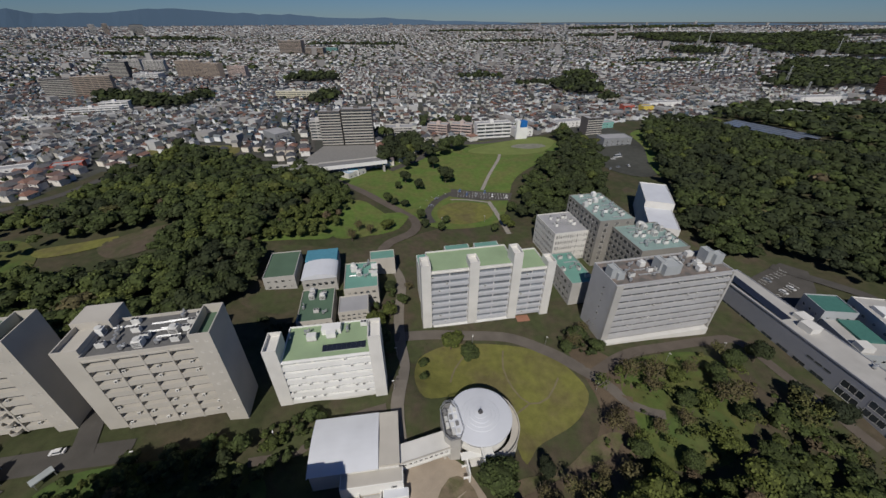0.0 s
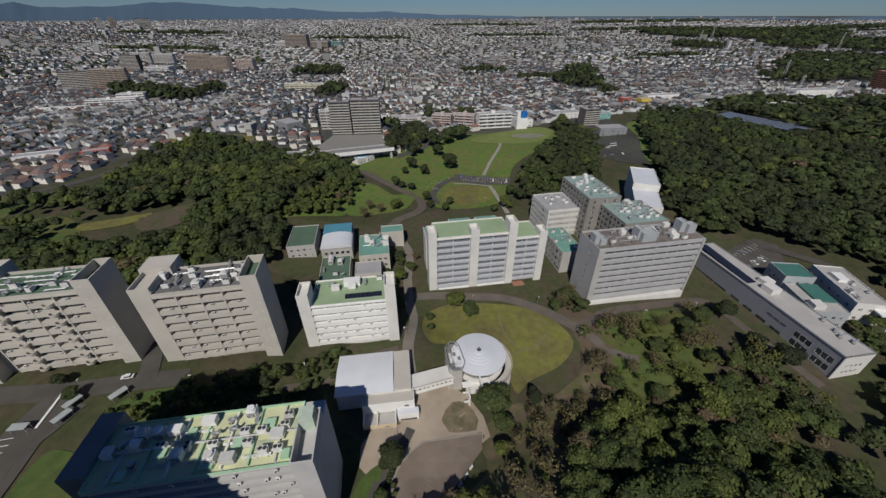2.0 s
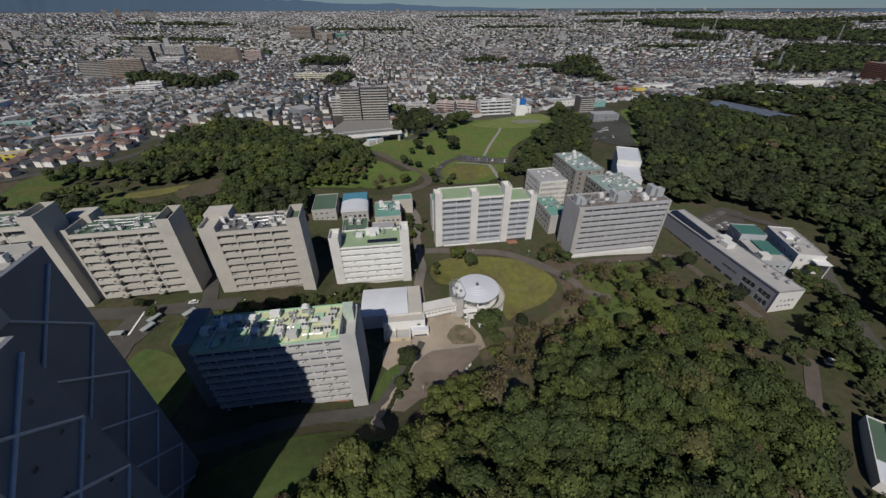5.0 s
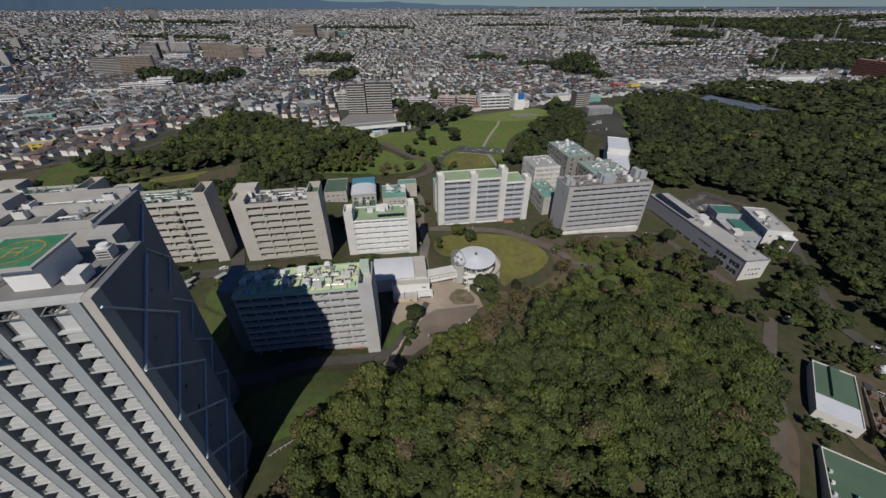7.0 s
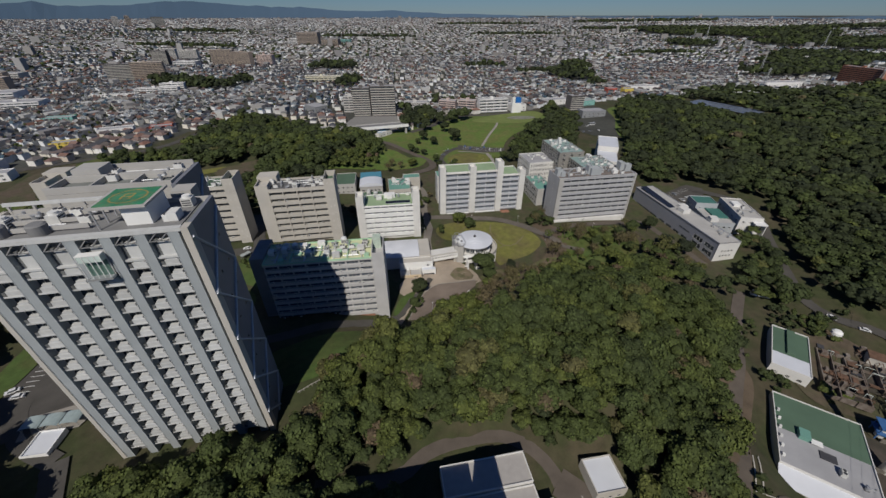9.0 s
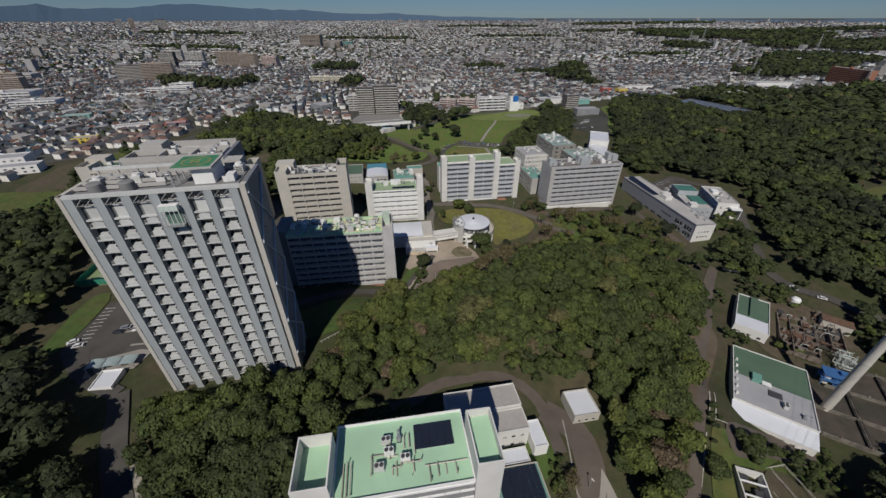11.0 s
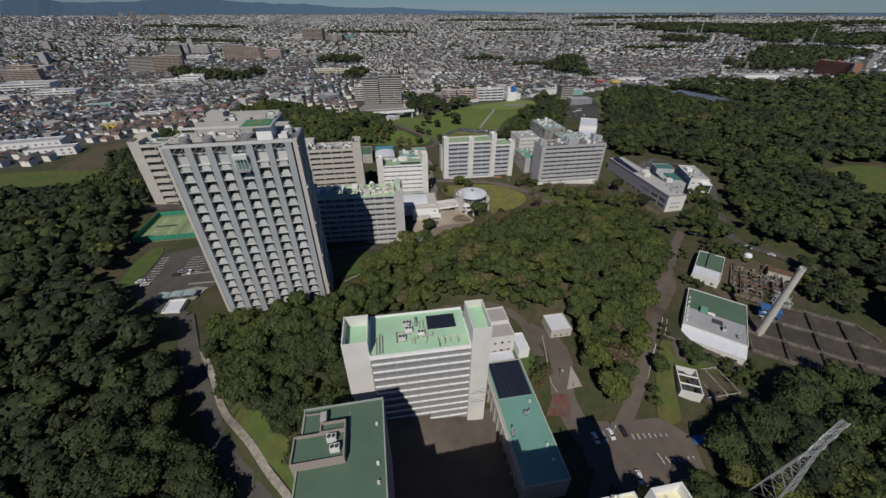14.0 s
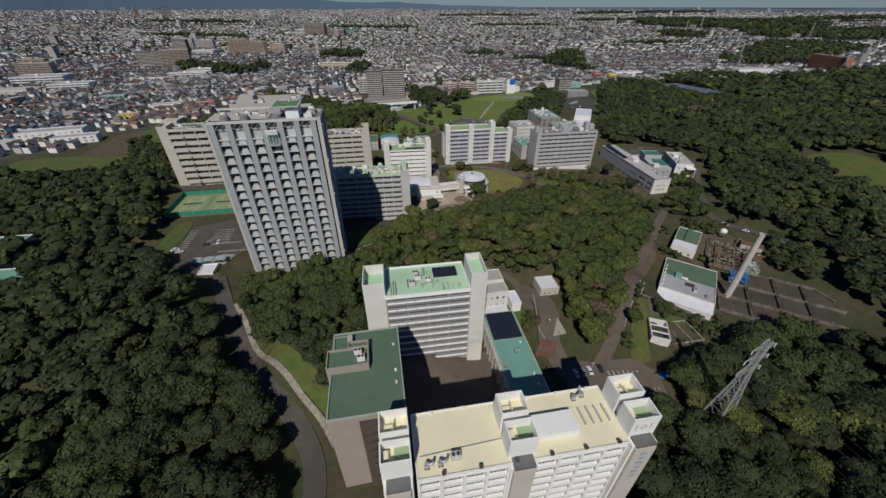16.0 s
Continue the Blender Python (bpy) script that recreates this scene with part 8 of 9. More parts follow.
for z in (14, 28, 41):
    child("band", lathe_mesh("band", CONC, [(1.9 - z * 0.011, z), (1.9 - z * 0.011, z + 0.5), (1.5, z + 0.5)], 20), ch)


FLOOR_WET = patchy("basin_floor", (0.072, 0.060, 0.049), (0.050, 0.047, 0.036), 0.08)
OLD_CONC = patchy("old_brown_concrete", (0.135, 0.105, 0.085), (0.20, 0.175, 0.15), 0.3)


def basins():
    b = thing("settling_basins", "empty concrete settling basins with worn brown floors", "basins", pose(143.5, -53.3, -15.2, 0, 0, -26))
    rim = patchy("basin_concrete", (0.17, 0.155, 0.13), (0.09, 0.08, 0.066), 0.25)
    # Divider walls near black: the troughs' shadow is put into their concrete.
    wall = patchy("damp_concrete", (0.030, 0.028, 0.025), (0.055, 0.050, 0.043), 0.3)
    us, vs = (2.0, 16.8, 31.6, 45.4, 59.0), (-1.0, 13.0, 28.2, 45.0)
    for j, (c0, c1) in enumerate(((0, 4), (0, 4), (1, 4))):
        for k in range(c0, c1):
            u0, u1 = us[k], us[k + 1]
            if j == 2 and k == 3:
                v = [(u0, vs[2], 0), (u1, vs[2], 0), (u1, 36.0, 0), (52.0, vs[3], 0), (u0, vs[3], 0)]
                v += [(x, y, 0.5) for x, y, z in v]
                child("floor", mesh_of("floor", v, [(4, 3, 2, 1, 0), (5, 6, 7, 8, 9)] + [(i, (i + 1) % 5, 5 + (i + 1) % 5, 5 + i) for i in range(5)], FLOOR_WET), b)
            else:
                bx("floor", b, FLOOR_WET, u0, vs[j], 0, u1, vs[j + 1], 0.5)
            if k > c0:
                bx("wall", b, wall, u0 - 0.85, vs[j] + 0.4, 0.5, u0 + 0.85, vs[j + 1] - 0.4, 1.5)
                bx("pipe_channel", b, OLD_CONC, u0 - 0.2, vs[j] + 0.6, 1.5, u0 + 0.0, vs[j + 1] - 0.6, 1.7)
        bx("end_wall", b, rim, us[c0] - 0.4, vs[j], 0, us[c0], vs[j + 1], 1.8)
    for v0, u0, u1 in ((-1.0, 2.0, 59.0), (13.0, 2.0, 59.0), (28.2, 9.4, 62.0), (45.0, 16.4, 52.0)):
        bx("walkway", b, rim, u0, v0 - 0.35, 0, u1, v0 + 0.35, 1.9)
        for k in range(int((u1 - u0) / 9)):
            bx("valve", b, OLD_CONC, u0 + 5 + k * 9.0, v0 - 0.3, 1.9, u0 + 5.5 + k * 9.0, v0 + 0.2, 2.8)
    v = box_v((0, -0.35, 0), (11.4, 0.35, 1.9))
    child("walkway", mesh_of("walkway", v, BOX_F, rim), b, pose(51.8, 45.0, 0, 0, 0, -52))


basins()
tk = thing("tank_frame", "blue steel tank frame beside the chimney", "tank", pose(163, -31, -14.5, 0, 0, -26))
BLUE_STEEL = mat("blue_steel", (0.05, 0.13, 0.30), 0.5)
for u in (0, 4, 8):
    for v in (0, 5):
        bx("post", tk, BLUE_STEEL, u, v, 0, u + 0.3, v + 0.3, 6)
for z in (3, 6):
    bx("platform", tk, BLUE_STEEL, -0.5, -0.5, z, 8.8, 5.8, z + 0.25)
child("vessel", cyl_mesh("vessel", UNIT, 1.4, 1.4, 0, 5.2, 16), tk, (2.2, 2.6, 0))
child("vessel", cyl_mesh("vessel", BLUE_STEEL, 1.2, 1.2, 0, 7.4, 16), tk, (6.2, 2.6, 0))
RUST = mat("rusty_pipe", (0.15, 0.09, 0.06), 0.8, 0.1, vary=0.3)
PALE_PIPE = mat("pale_green_pipe", (0.46, 0.50, 0.46), 0.5, vary=0.2)
rq = random.Random(23)
for name, label, u, v, nu, nv in (("filter_basins", "brown concrete filter basins with rusty pipes over them", 0, 3, 3, 5), ("filter_basins", "old brown concrete basins crossed by walkways", 15.5, 16, 2, 4)):
    pr = thing(name, label, "basins", pose(157, -15, -13.2, 0, 0, -31.7) @ Matrix.Translation((u, v, 0)))
    bx("floor", pr, FLOOR_WET, 0, 0, -0.6, nu * 5.0, nv * 5.8, 0.2)
    for k in range(nu + 1):
        va = rq.choice([0, 0, 5.8, 11.6]) if k else 0
        bx("wall", pr, OLD_CONC, k * 5.0 - 0.2, va, -0.6, k * 5.0 + 0.2, nv * 5.8 - rq.choice([0, 0, 5.8]), rq.uniform(1.4, 2.6))
    for k in range(nv + 1):
        for q in range(nu):
            if rq.random() < 0.75:
                bx("wall", pr, OLD_CONC, q * 5.0 + 0.2, k * 5.8 - 0.2, -0.6, q * 5.0 + 4.8, k * 5.8 + 0.2, rq.uniform(1.0, 2.5))
            if rq.random() < 0.35:
                bx("plate", pr, RUST if rq.random() < 0.6 else DARK, q * 5.0 + 0.5, k * 5.8 + 0.6, 2.0, q * 5.0 + rq.uniform(2.4, 4.4), k * 5.8 + rq.uniform(2.0, 5.0), 2.2)
            if rq.random() < 0.4:
                bx("machine", pr, OLD_CONC, q * 5.0 + 1.0, k * 5.8 + 1.4, 0.2, q * 5.0 + rq.uniform(2, 3.4), k * 5.8 + rq.uniform(2.6, 4), rq.uniform(1.8, 4.2))
    for k in range(nu * 5):
        vv, ff = [], []
        p = (rq.uniform(0, nu * 5.0), rq.uniform(0, nv * 5.8), rq.uniform(1.8, 4.0))
        e = (p[0], min(nv * 5.8, p[1] + rq.uniform(2, 9)), p[2]) if k % 2 else (min(nu * 5.0, p[0] + rq.uniform(2, 8)), p[1], p[2])
        tube(vv, ff, p, e, 0.15, 6)
        tube(vv, ff, p, (p[0], p[1], 0.2), 0.12, 5)
        tube(vv, ff, e, (e[0], e[1], 0.2), 0.12, 5)
        child("pipe", mesh_of("pipe", vv, ff, RUST if k % 4 else PALE_PIPE), pr)
pg = thing("pipe_gantry", "tangle of pale painted pipes on steel posts", "pipes", pose(157, -15, -13.2, 0, 0, -31.7) @ Matrix.Translation((19.5, 2, 0)))
for k in range(30):
    vv, ff = [], []
    p = [rq.uniform(0, 9), rq.uniform(0, 12), rq.choice([1.2, 2.4, 3.6])]
    for leg in range(3):
        e = list(p)
        ax = rq.randrange(3)
        e[ax] += rq.uniform(1.5, 5) * (1 if e[ax] < (5, 6, 2)[ax] else -1)
        e[2] = max(0.4, e[2])
        tube(vv, ff, p, e, 0.17, 6)
        p = e
    tube(vv, ff, p, (p[0], p[1], 0), 0.1, 5)
    child("pipe", mesh_of("pipe", vv, ff, PALE_PIPE), pg)
bs = thing("plant_shed", "long shed with a rusty brown roof", "shed", pose(190.5, 5.0, -12.8, 0, 0, -34))
bx("wall", bs, CONC_WARM, 0.3, 0.3, -1.5, 12.2, 5.7, 4.0)
bx("roof", bs, RUST, 0, 0, 4.0, 12.5, 6, 4.3)
tn = thing("round_tank", "white round water tank", "tank", pose(187, 19, -10.5))
child("shell", lathe_mesh("shell", WHITE, [(2.2, 0), (2.2, 3.6), (1.4, 4.4), (0.01, 4.6)], 20), tn)


# pylons and their wires
def pylon(x, y, h, name_label, zb=None, w=3.6, turn=20):
    zb = gz(x, y) if zb is None else zb
    t = thing("pylon", name_label, "pylon", pose(x, y, zb, 0, 0, turn), "power line")
    STEEL = MATS.get("pylon_steel") or mat("pylon_steel", (0.46, 0.47, 0.46), 0.55, 0.4)
    lv = [0, 0.12, 0.24, 0.35, 0.45, 0.54, 0.62, 0.70, 0.76, 0.82, 0.88, 0.94, 1.0] if h > 47 and w < 4 else [0, 0.2, 0.38, 0.54, 0.68, 0.80, 0.90, 1.0]
    hw = [w * (1 - 0.84 * min(1, q / 0.72)) if q < 0.72 else w * 0.16 for q in lv]
    k = h / 48
    for sx in (-1, 1):
        for sy in (-1, 1):
            q = 0.2 * k
            v = [(sx * a + i, sy * a + j, h * z) for a, z in zip(hw, lv) for i, j in ((-q, -q), (q, -q), (q, q), (-q, q))]
            f = [(4 * i + j, 4 * i + (j + 1) % 4, 4 * i + 4 + (j + 1) % 4, 4 * i + 4 + j) for i in range(len(lv) - 1) for j in range(4)]
            child("leg", mesh_of("leg", v, f, STEEL), t)
    for i in range(len(lv) - 1):
        v, f = [], []
        a, b2, z0, z1 = hw[i], hw[i + 1], h * lv[i], h * lv[i + 1]
        for (p, q), (r, s) in (((-1, -1), (1, -1)), ((1, -1), (1, 1)), ((1, 1), (-1, 1)), ((-1, 1), (-1, -1))):
            tube(v, f, (p * a, q * a, z0), (r * b2, s * b2, z1), 0.08 * k, 4)
            tube(v, f, (r * a, s * a, z0), (p * b2, q * b2, z1), 0.08 * k, 4)
            tube(v, f, (p * b2, q * b2, z1), (r * b2, s * b2, z1), 0.08 * k, 4)
        child("lattice", mesh_of("lattice", v, f, STEEL), t)
    for z in (0.70, 0.82, 0.93):
        for s in (-1, 1):
            v, f = [], []
            tip = (s * w * (1.45 if w < 4 else 1.9), 0, h * z + 0.3)
            for q in (-1, 1):
                tube(v, f, (s * w * 0.16, q * w * 0.16, h * z), tip, 0.10 * k, 4)
                tube(v, f, (s * w * 0.16, q * w * 0.16, h * z + 2.2 * k), tip, 0.08 * k, 4)
            arm = child("arm", mesh_of("arm", v, f, STEEL), t)
            child("insulator", cyl_mesh("insulator", WHITE, 0.14, 0.14, -2.0, 0, 6), arm, tip)
    return t


pylon(101.5, -124, 47.5, "steel lattice pylon rising from the wood", -13)
for px, py, hh in ((560, 640, 42), (700, 860, 44), (820, 700, 44), (620, 1050, 46), (900, 1250, 52), (760, 1500, 56), (1150, 1000, 50), (500, 1420, 56), (1000, 1750, 60), (1350, 1500, 60), (430, 1900, 64), (1250, 2100, 66)):
    pylon(px, py, hh, "distant steel pylon of the power line", None, 4.2, 35)
wv, wf = [], []
for a, b3 in (((101.5, -124), (180, -330)), ((101.5, -124), (330, 160))):
    for z in (0.70, 0.82, 0.93):
        for s in (-1, 1):
            ox, oy = s * 5.2 * math.cos(radians(20)), s * 5.2 * math.sin(radians(20))
            za, zb2 = -13 + 47.5 * z - 2, gz(*b3) + 46 * z - 2
            last = None
            for i in range(13):
                q = i / 12
                p = (a[0] + ox + (b3[0] - a[0]) * q, a[1] + oy + (b3[1] - a[1]) * q, za + (zb2 - za) * q - 22 * q * (1 - q))
                if last:
                    tube(wv, wf, last, p, 0.035, 3)
                last = p
tagged(new("power_lines", mesh_of("power_lines", wv, wf, DARK)), "thin dark power lines hanging between pylons", "power lines", kind="stuff")

# solar farm in the eastern woods
for k in range(4):
    a = thing("solar_table", "long row of solar panels in a clearing", "solar panels", pose(386 - 9.0 * k, 534 - 5.8 * k, 3.5, 0, 0, -61), "solar farm")
    for j in range(9 - k // 2):
        bx("panel", a, mat("solar_farm_panel", (0.16, 0.19, 0.25), 0.3, spec=0.6), j * 11, 0, 2.0, j * 11 + 10.6, 8.4, 2.2)
    for j in range(10 - k // 2):
        bx("post", a, METAL, j * 11 - 0.3, 4, -2, j * 11 - 0.1, 4.3, 2.0)


# tennis courts beside the tall block
def court(x, y, th, label):
    z = 4.2
    c = thing("tennis_court", label, "tennis court", pose(x, y, z, 0, 0, th), "tennis courts")
    bx("surround", c, COURT_EDGE, 0, 0, -1.8, 22.2, 34, 0.1)
    bx("surface", c, COURT, 1.6, 2.5, 0.1, 20.6, 31.5, 0.13)
    for u in (5.6, 7.0, 15.2, 16.6):
        bx("line", c, LINE_WHITE, u - 0.06, 5, 0.13, u + 0.06, 29, 0.14)
    for v in (5, 10.6, 23.4, 29):
        bx("line", c, LINE_WHITE, 5.6, v - 0.06, 0.13, 16.6, v + 0.06, 0.14)
    bx("net", c, DARK, 4.8, 16.9, 0.1, 17.4, 17.0, 1.1)


for k in range(2):
    court(-199.0 + k * 21.6, -1 + k * 4.99, 13, "green tennis court with white lines and a net")
fe = thing("court_fence", "tall green mesh fence round the tennis courts", "fence", pose(-199.3, -1.4, 4.2, 0, 0, 13))
FENCE = mat("fence_green", (0.03, 0.22, 0.14), 0.8)
for u0, v0, u1, v1 in ((0, 0, 44.8, 0.1), (0, 34.6, 44.8, 34.7), (0, 0.1, 0.1, 34.6), (44.7, 0.1, 44.8, 34.6)):
    bx("mesh_panel", fe, FENCE, u0, v0, 0, u1, v1, 3.0)
for k in range(8):
    for v in (0, 34.6):
        bx("post", fe, METAL, k * 6.1, v - 0.1, 0, k * 6.1 + 0.12, v + 0.1, 3.3)


# canopies and yard by the tower
for k in range(3):
    c = thing("bicycle_canopy", "translucent curved cycle canopy", "canopy", pose(-148 + k * 5.9, -54 + k * 1.4, gz(-142, -52) + 0.3, 0, 0, 13), "canopies")
    v, f = [], []
    for vv in (0, 5):
        for i in range(7):
            a = math.pi * (0.12 + 0.76 * i / 6)
            v.append((2.9 - 3.1 * math.cos(a), vv, 1.6 + 1.2 * math.sin(a)))
    f = [(i, i + 1, i + 8, i + 7) for i in range(6)]
    child("roof", mesh_of("roof", v, f, mat("canopy_sheet", (0.30, 0.36, 0.36), 0.3)), c)
    for u in (0.4, 5.4):
        for vv in (0.3, 4.7):
            bx("post", c, METAL, u, vv, 0, u + 0.12, vv + 0.12, 2.1)
simple("gatehouse", "low white service hut beside the tower", -139, -62, 12, 8, 9, 0.5, 4, WHITE, ROOF_WHITE, low=2)
for x0, y0, th0 in ((-142, -38, 12), (-153, -31, 14)):
    strip("kerb", [(x0, y0), (x0 + 10 * math.cos(radians(th0)), y0 + 10 * math.sin(radians(th0))), (x0 + 20 * math.cos(radians(th0)), y0 + 20 * math.sin(radians(th0)))], 1.2, PATH_PALE, 0.5, label="pale kerb strip", category="kerb")
for x0, y0, th0 in ((-123, 50, 62), (-136, 41, 72), (-137, 46.5, 72), (-150, 38, 8)):
    c = thing("shelter", "small white flat-roofed shelter", "shelter", pose(x0, y0, gz(x0, y0), 0, 0, th0))
    bx("roof", c, mat("shelter_sheet", (0.34, 0.37, 0.37), 0.5), 0, 0, 2.6, 5.6, 2.6, 2.9)
    for u in (0.3, 5.1):
        for v in (0.3, 2.2):
            bx("post", c, METAL, u, v, -0.5, u + 0.2, v + 0.2, 2.6)


# parking bays
def bays(x, y, th, n, length=5.0, step=2.5, z=None):
    c, s = math.cos(radians(th)), math.sin(radians(th))
    for k in range(n + 1):
        key = ("bay_line", length)
        if key not in BOXES:
            BOXES[key] = mesh_of("bay_line", box_v((0, 0, 0), (0.2, length, 0.03)), BOX_F, LINE_WHITE)
        b = place(new("bay_line", BOXES[key]), pose(x + c * k * step, y + s * k * step, (gz(x + c * k * step, y + s * k * step) if z is None else z) + 0.46, 0, 0, th))
        tagged(b, "white painted parking bay line", "marking", "bay lines")


bays(4, 291, -7, 17)
bays(4, 298, -7, 17)
for k in range(9):
    a = radians(205 - k * 11)
    x0, y0 = 10 + 36 * math.cos(a), 262 + 36 * math.sin(a)
    bays(x0, y0, math.degrees(a) - 90, 0)
bays(67.7, -105.8, 8.6, 6, 4.2, 2.1)
bays(75, -114, 15.5, 6, 4.2, 2.1)
bays(-172, -16.4, -76, 10, 4.6)
bays(-156, -14, -76, 6)
bays(-150.5, -13, -76, 6)
bays(-152.3, 36, -76, 4, 4.8)
bays(177, 158, 22, 6)
bays(175, 168, 22, 8)


# vehicles
def vehicle(kind, paint):
    t = thing(kind, f"{paint} {kind} parked on the tarmac", "car" if kind != "minibus" else "bus", pose(0, 0, -300), "parked vehicles")
    body = mat("paint_" + paint, {"white": (0.72, 0.72, 0.72), "grey": (0.25, 0.26, 0.28), "dark": (0.03, 0.03, 0.035), "blue": (0.05, 0.12, 0.30)}[paint], 0.3, 0.1, vary=0.03, spec=0.6)
    L, Wd, H1, H2 = (4.4, 1.75, 0.85, 1.45) if kind != "minibus" else (8.8, 2.35, 1.3, 2.9)
    cab = (0.24, 0.86, 0.34, 0.78) if kind != "minibus" else (0.01, 0.99, 0.03, 0.97)
    v = [(x * L - L / 2, s * Wd / 2 * k, z) for z, k, x0, x1 in ((0.3, 0.96, 0, 1), (0.55, 1.0, 0, 1), (H1, 0.95, 0.02, 0.99)) for x, s in ((x0, -1), (x1, -1), (x1, 1), (x0, 1))]
    f = [(0, 3, 2, 1)] + [(4 * j + k, 4 * j + (k + 1) % 4, 4 * j + 4 + (k + 1) % 4, 4 * j + 4 + k) for j in range(2) for k in range(4)] + [(8, 9, 10, 11)]
    child("body", mesh_of("body", v, f, body), t)
    v = [(x * L - L / 2, s * Wd / 2 * k, z) for z, k, x0, x1 in ((H1, 0.92, cab[0], cab[1]), (H2 - 0.06, 0.80, cab[2], cab[3])) for x, s in ((x0, -1), (x1, -1), (x1, 1), (x0, 1))]
    child("cabin", mesh_of("cabin", v, [(k, (k + 1) % 4, 4 + (k + 1) % 4, 4 + k) for k in range(4)], GLASS), t)
    bx("roof", t, body, cab[2] * L - L / 2, -Wd * 0.40, H2 - 0.06, cab[3] * L - L / 2, Wd * 0.40, H2)
    for x in (0.2, 0.8):
        for s in (-1, 1):
            w = child("wheel", cyl_mesh("wheel", DARK, 0.32, 0.32, -0.1, 0.1, 12), t)
            w.matrix_basis = pose(x * L - L / 2, s * (Wd / 2 - 0.1), 0.32, 90)
    return t


CARS = [vehicle("car", c) for c in ("white", "grey", "dark", "blue")]
BUS = vehicle("minibus", "white")


def park(x, y, th, k, lift=0.45):
    copy_thing(CARS[k], pose(x, y, gz(x, y) + lift, 0, 0, th))


rc = random.Random(4)
for x, y, th in ((53.1, -106.0, 102), (56.3, -105.1, 102), (59.4, -104.1, 102), (64.4, -102.8, 102), (-153, -31, 10), (-168, -38, 40), (-164, -40, 20), (-147, -28, 100), (64, -119, 88), (-137, 12, 100), (12, 295, 80), (20, 294, 84), (34, 293, 84), (46, 291, 84), (6, 302, 84), (28, 301, 84), (-18, 270, 20), (-14, 284, 40), (182, 162, 112), (187, 164, 112), (180, 172, 112), (196, 32, 120), (206, 24, 150), (150, 340, 60), (160, 346, 20), (172, 352, 90), (164, 372, 0), (156, 388, 90), (178, 390, 90), (-152, -28, 14), (-126, 61, 14)):
    park(x, y, th, rc.choice([0, 0, 1, 2, 3]))
copy_thing(BUS, pose(170.5, 48.4, gz(170.5, 48.4) + 0.3, 0, 0, -22))
copy_thing(BUS, pose(172, 380, gz(172, 380) + 0.4, 0, 0, 20))
for o in CARS + [BUS]:
    for q in list(o.children_recursive) + [o]:
        bpy.data.objects.remove(q)
tp = thing("tarpaulin", "crumpled bright blue tarpaulin on the ground", "tarpaulin", pose(90, -106, gz(92, -104.5) + 0.4, 0, 0, 10))
v = [(x * 1.1, y * 1.1, 0.5 + 0.5 * noise.noise(Vector((x * 0.7, y * 0.7, 0)))) for y in range(4) for x in range(6)]
child("sheet", mesh_of("sheet", v, [(j * 6 + i, j * 6 + i + 1, j * 6 + i + 7, j * 6 + i + 6) for j in range(3) for i in range(5)], mat("tarp_blue", (0.02, 0.16, 0.42), 0.5)), tp)

# fence along the hill's foot
for k in range(24):
    q = k / 23
    x, y = -58 + 28 * q, -34 + 22 * q
    p = thing("fence_post", "short pale concrete post with a rail", "fence", pose(x, y, gz(x, y), 0, 0, 38), "edge fence")
    bx("post", p, CONC_WARM, -0.12, -0.12, 0, 0.12, 0.12, 1.1)
    bx("rail", p, CONC_WARM, -0.8, -0.06, 0.75, 0.8, 0.06, 0.95)

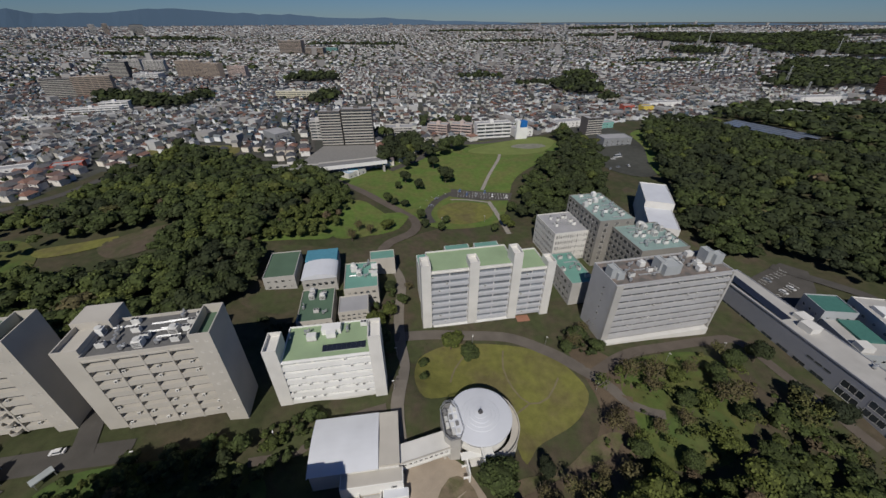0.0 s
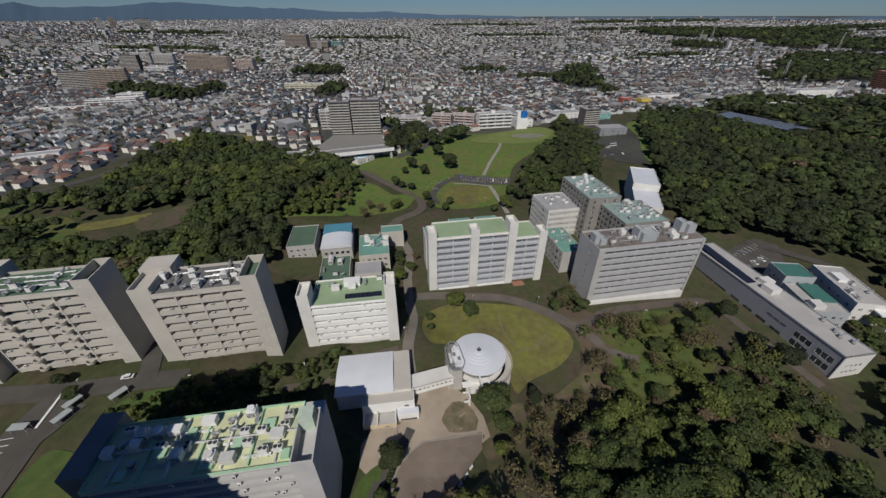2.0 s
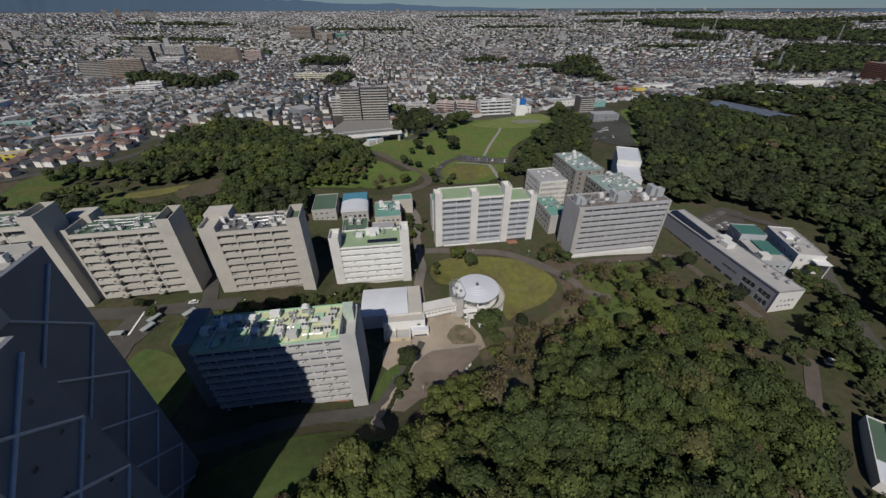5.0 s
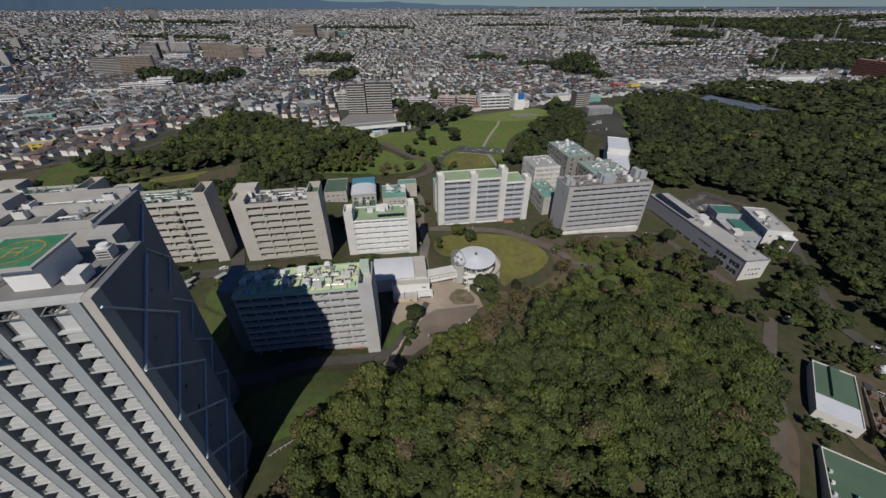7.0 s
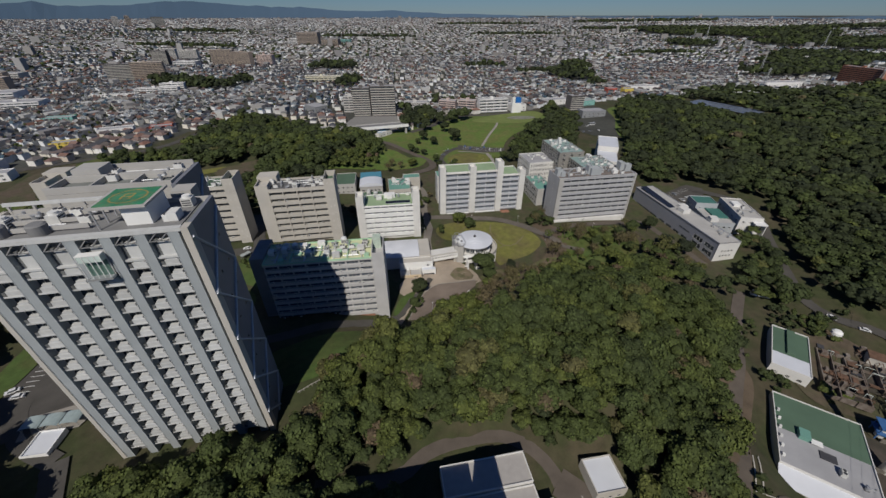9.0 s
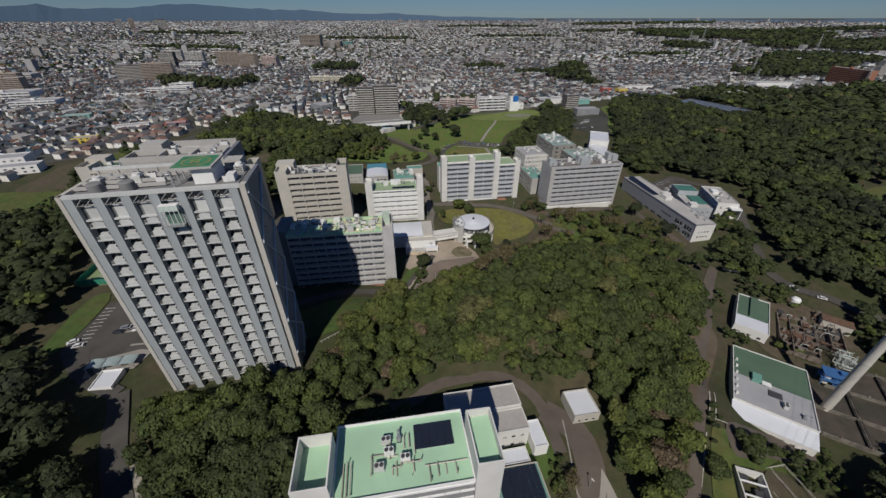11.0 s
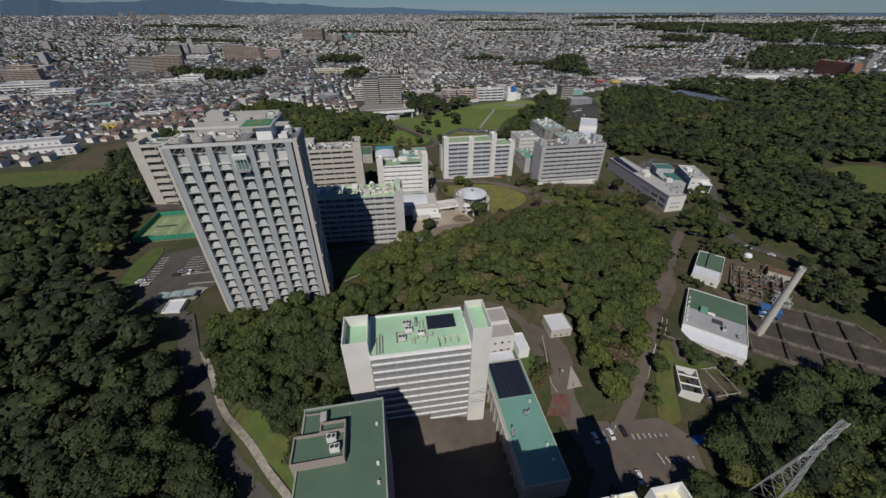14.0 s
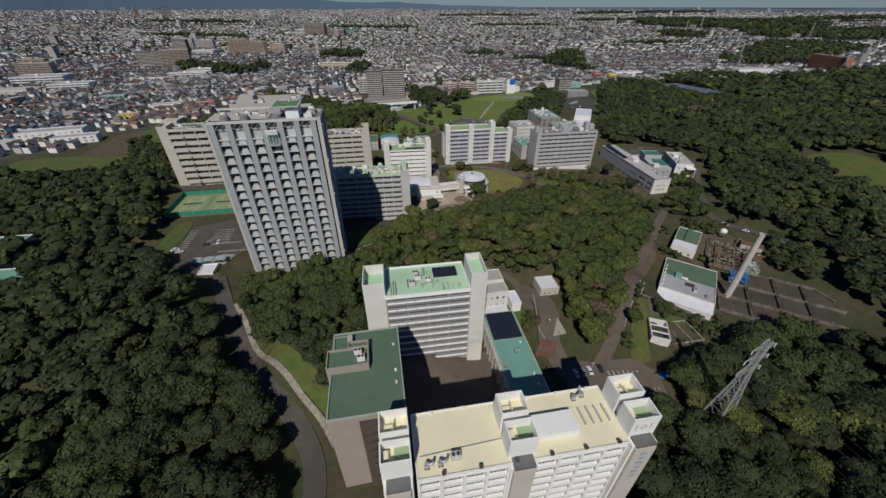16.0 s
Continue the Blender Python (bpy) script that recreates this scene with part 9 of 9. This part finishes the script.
# street lamps on the campus
for x, y in ((-24, 112), (-22, 92), (10, 122), (44, 122), (60, 98), (96, 114), (126, 122), (-12, 22), (-20, 48), (-60, 70), (-100, 60), (-140, 56), (-8, 240), (24, 244), (33, 258), (60, -104), (44, -84)):
    lamp = thing("street_lamp", "slim grey street lamp", "street lamp", pose(x, y, gz(x, y), 0, 0, (x * 7) % 360), "street lamps")
    child("pole", cyl_mesh("pole", METAL, 0.09, 0.06, 0, 5.2, 8), lamp)
    bx("head", lamp, UNIT, -0.2, -0.15, 5.2, 0.8, 0.15, 5.4)

# white frames lying at the edge of the ball court
fr = thing("ball_stop_frame", "low white frames standing on the court", "frame", pose(2.3, 30.2, gz(4, 33) + 0.35, 0, 0, 56))
for u0, u1 in ((0, 2.0), (3.0, 5.4), (6.6, 8.4)):
    bx("rail", fr, WHITE_DIRTY, u0, -0.06, 1.0, u1, 0.06, 1.12)
    bx("panel", fr, WHITE_DIRTY, u0 + 0.1, -0.5, 0.1, u1 - 0.1, 0.0, 0.5)
    for u in (u0, u1):
        bx("post", fr, WHITE_DIRTY, u - 0.06, -0.06, -0.3, u + 0.06, 0.06, 1.0)

# roofless white frame of a small plant house
rf2 = thing("roofless_shed", "small roofless shed of white frames with dark plant inside", "shed", pose(91.5, -87.5, gz(97, -82) - 0.2, 0, 0, -16))
for u0, v0, u1, v1 in ((0, 0, 8, 0.4), (0, 12.6, 8, 13), (0, 0.4, 0.4, 12.6), (7.6, 0.4, 8, 12.6)):
    bx("wall", rf2, WHITE_DIRTY, u0, v0, -1, u1, v1, 3.6)
for v0 in (4, 8.5):
    bx("beam", rf2, WHITE, 0.4, v0, 3.0, 7.6, v0 + 0.4, 3.5)
for u0, v0 in ((1.2, 1.5), (4.5, 5.2), (1.6, 9.5)):
    bx("machine", rf2, DARK, u0, v0, -1, u0 + 2.2, v0 + 2.4, 2.0)

# fenced garden plot beside the roofless shed
gf = thing("plot_fence", "low rusty rail fence round a garden plot", "fence", pose(101, -88, gz(110, -81) + 0.2, 0, 0, 12))
for u0, v0, u1, v1 in ((0, 0, 18, 0.12), (0, 13, 18, 13.12), (0, 0.12, 0.12, 13), (17.9, 0.12, 18, 13), (6, 0.12, 6.12, 13), (12, 0.12, 12.12, 13)):
    for z in (0.5, 1.0):
        bx("rail", gf, CONC_WARM, u0, v0, z, u1, v1, z + 0.1)
for k in range(7):
    for v0 in (0, 13):
        bx("post", gf, CONC_WARM, k * 3 - 0.08, v0 - 0.08, -0.6, k * 3 + 0.08, v0 + 0.08, 1.2)
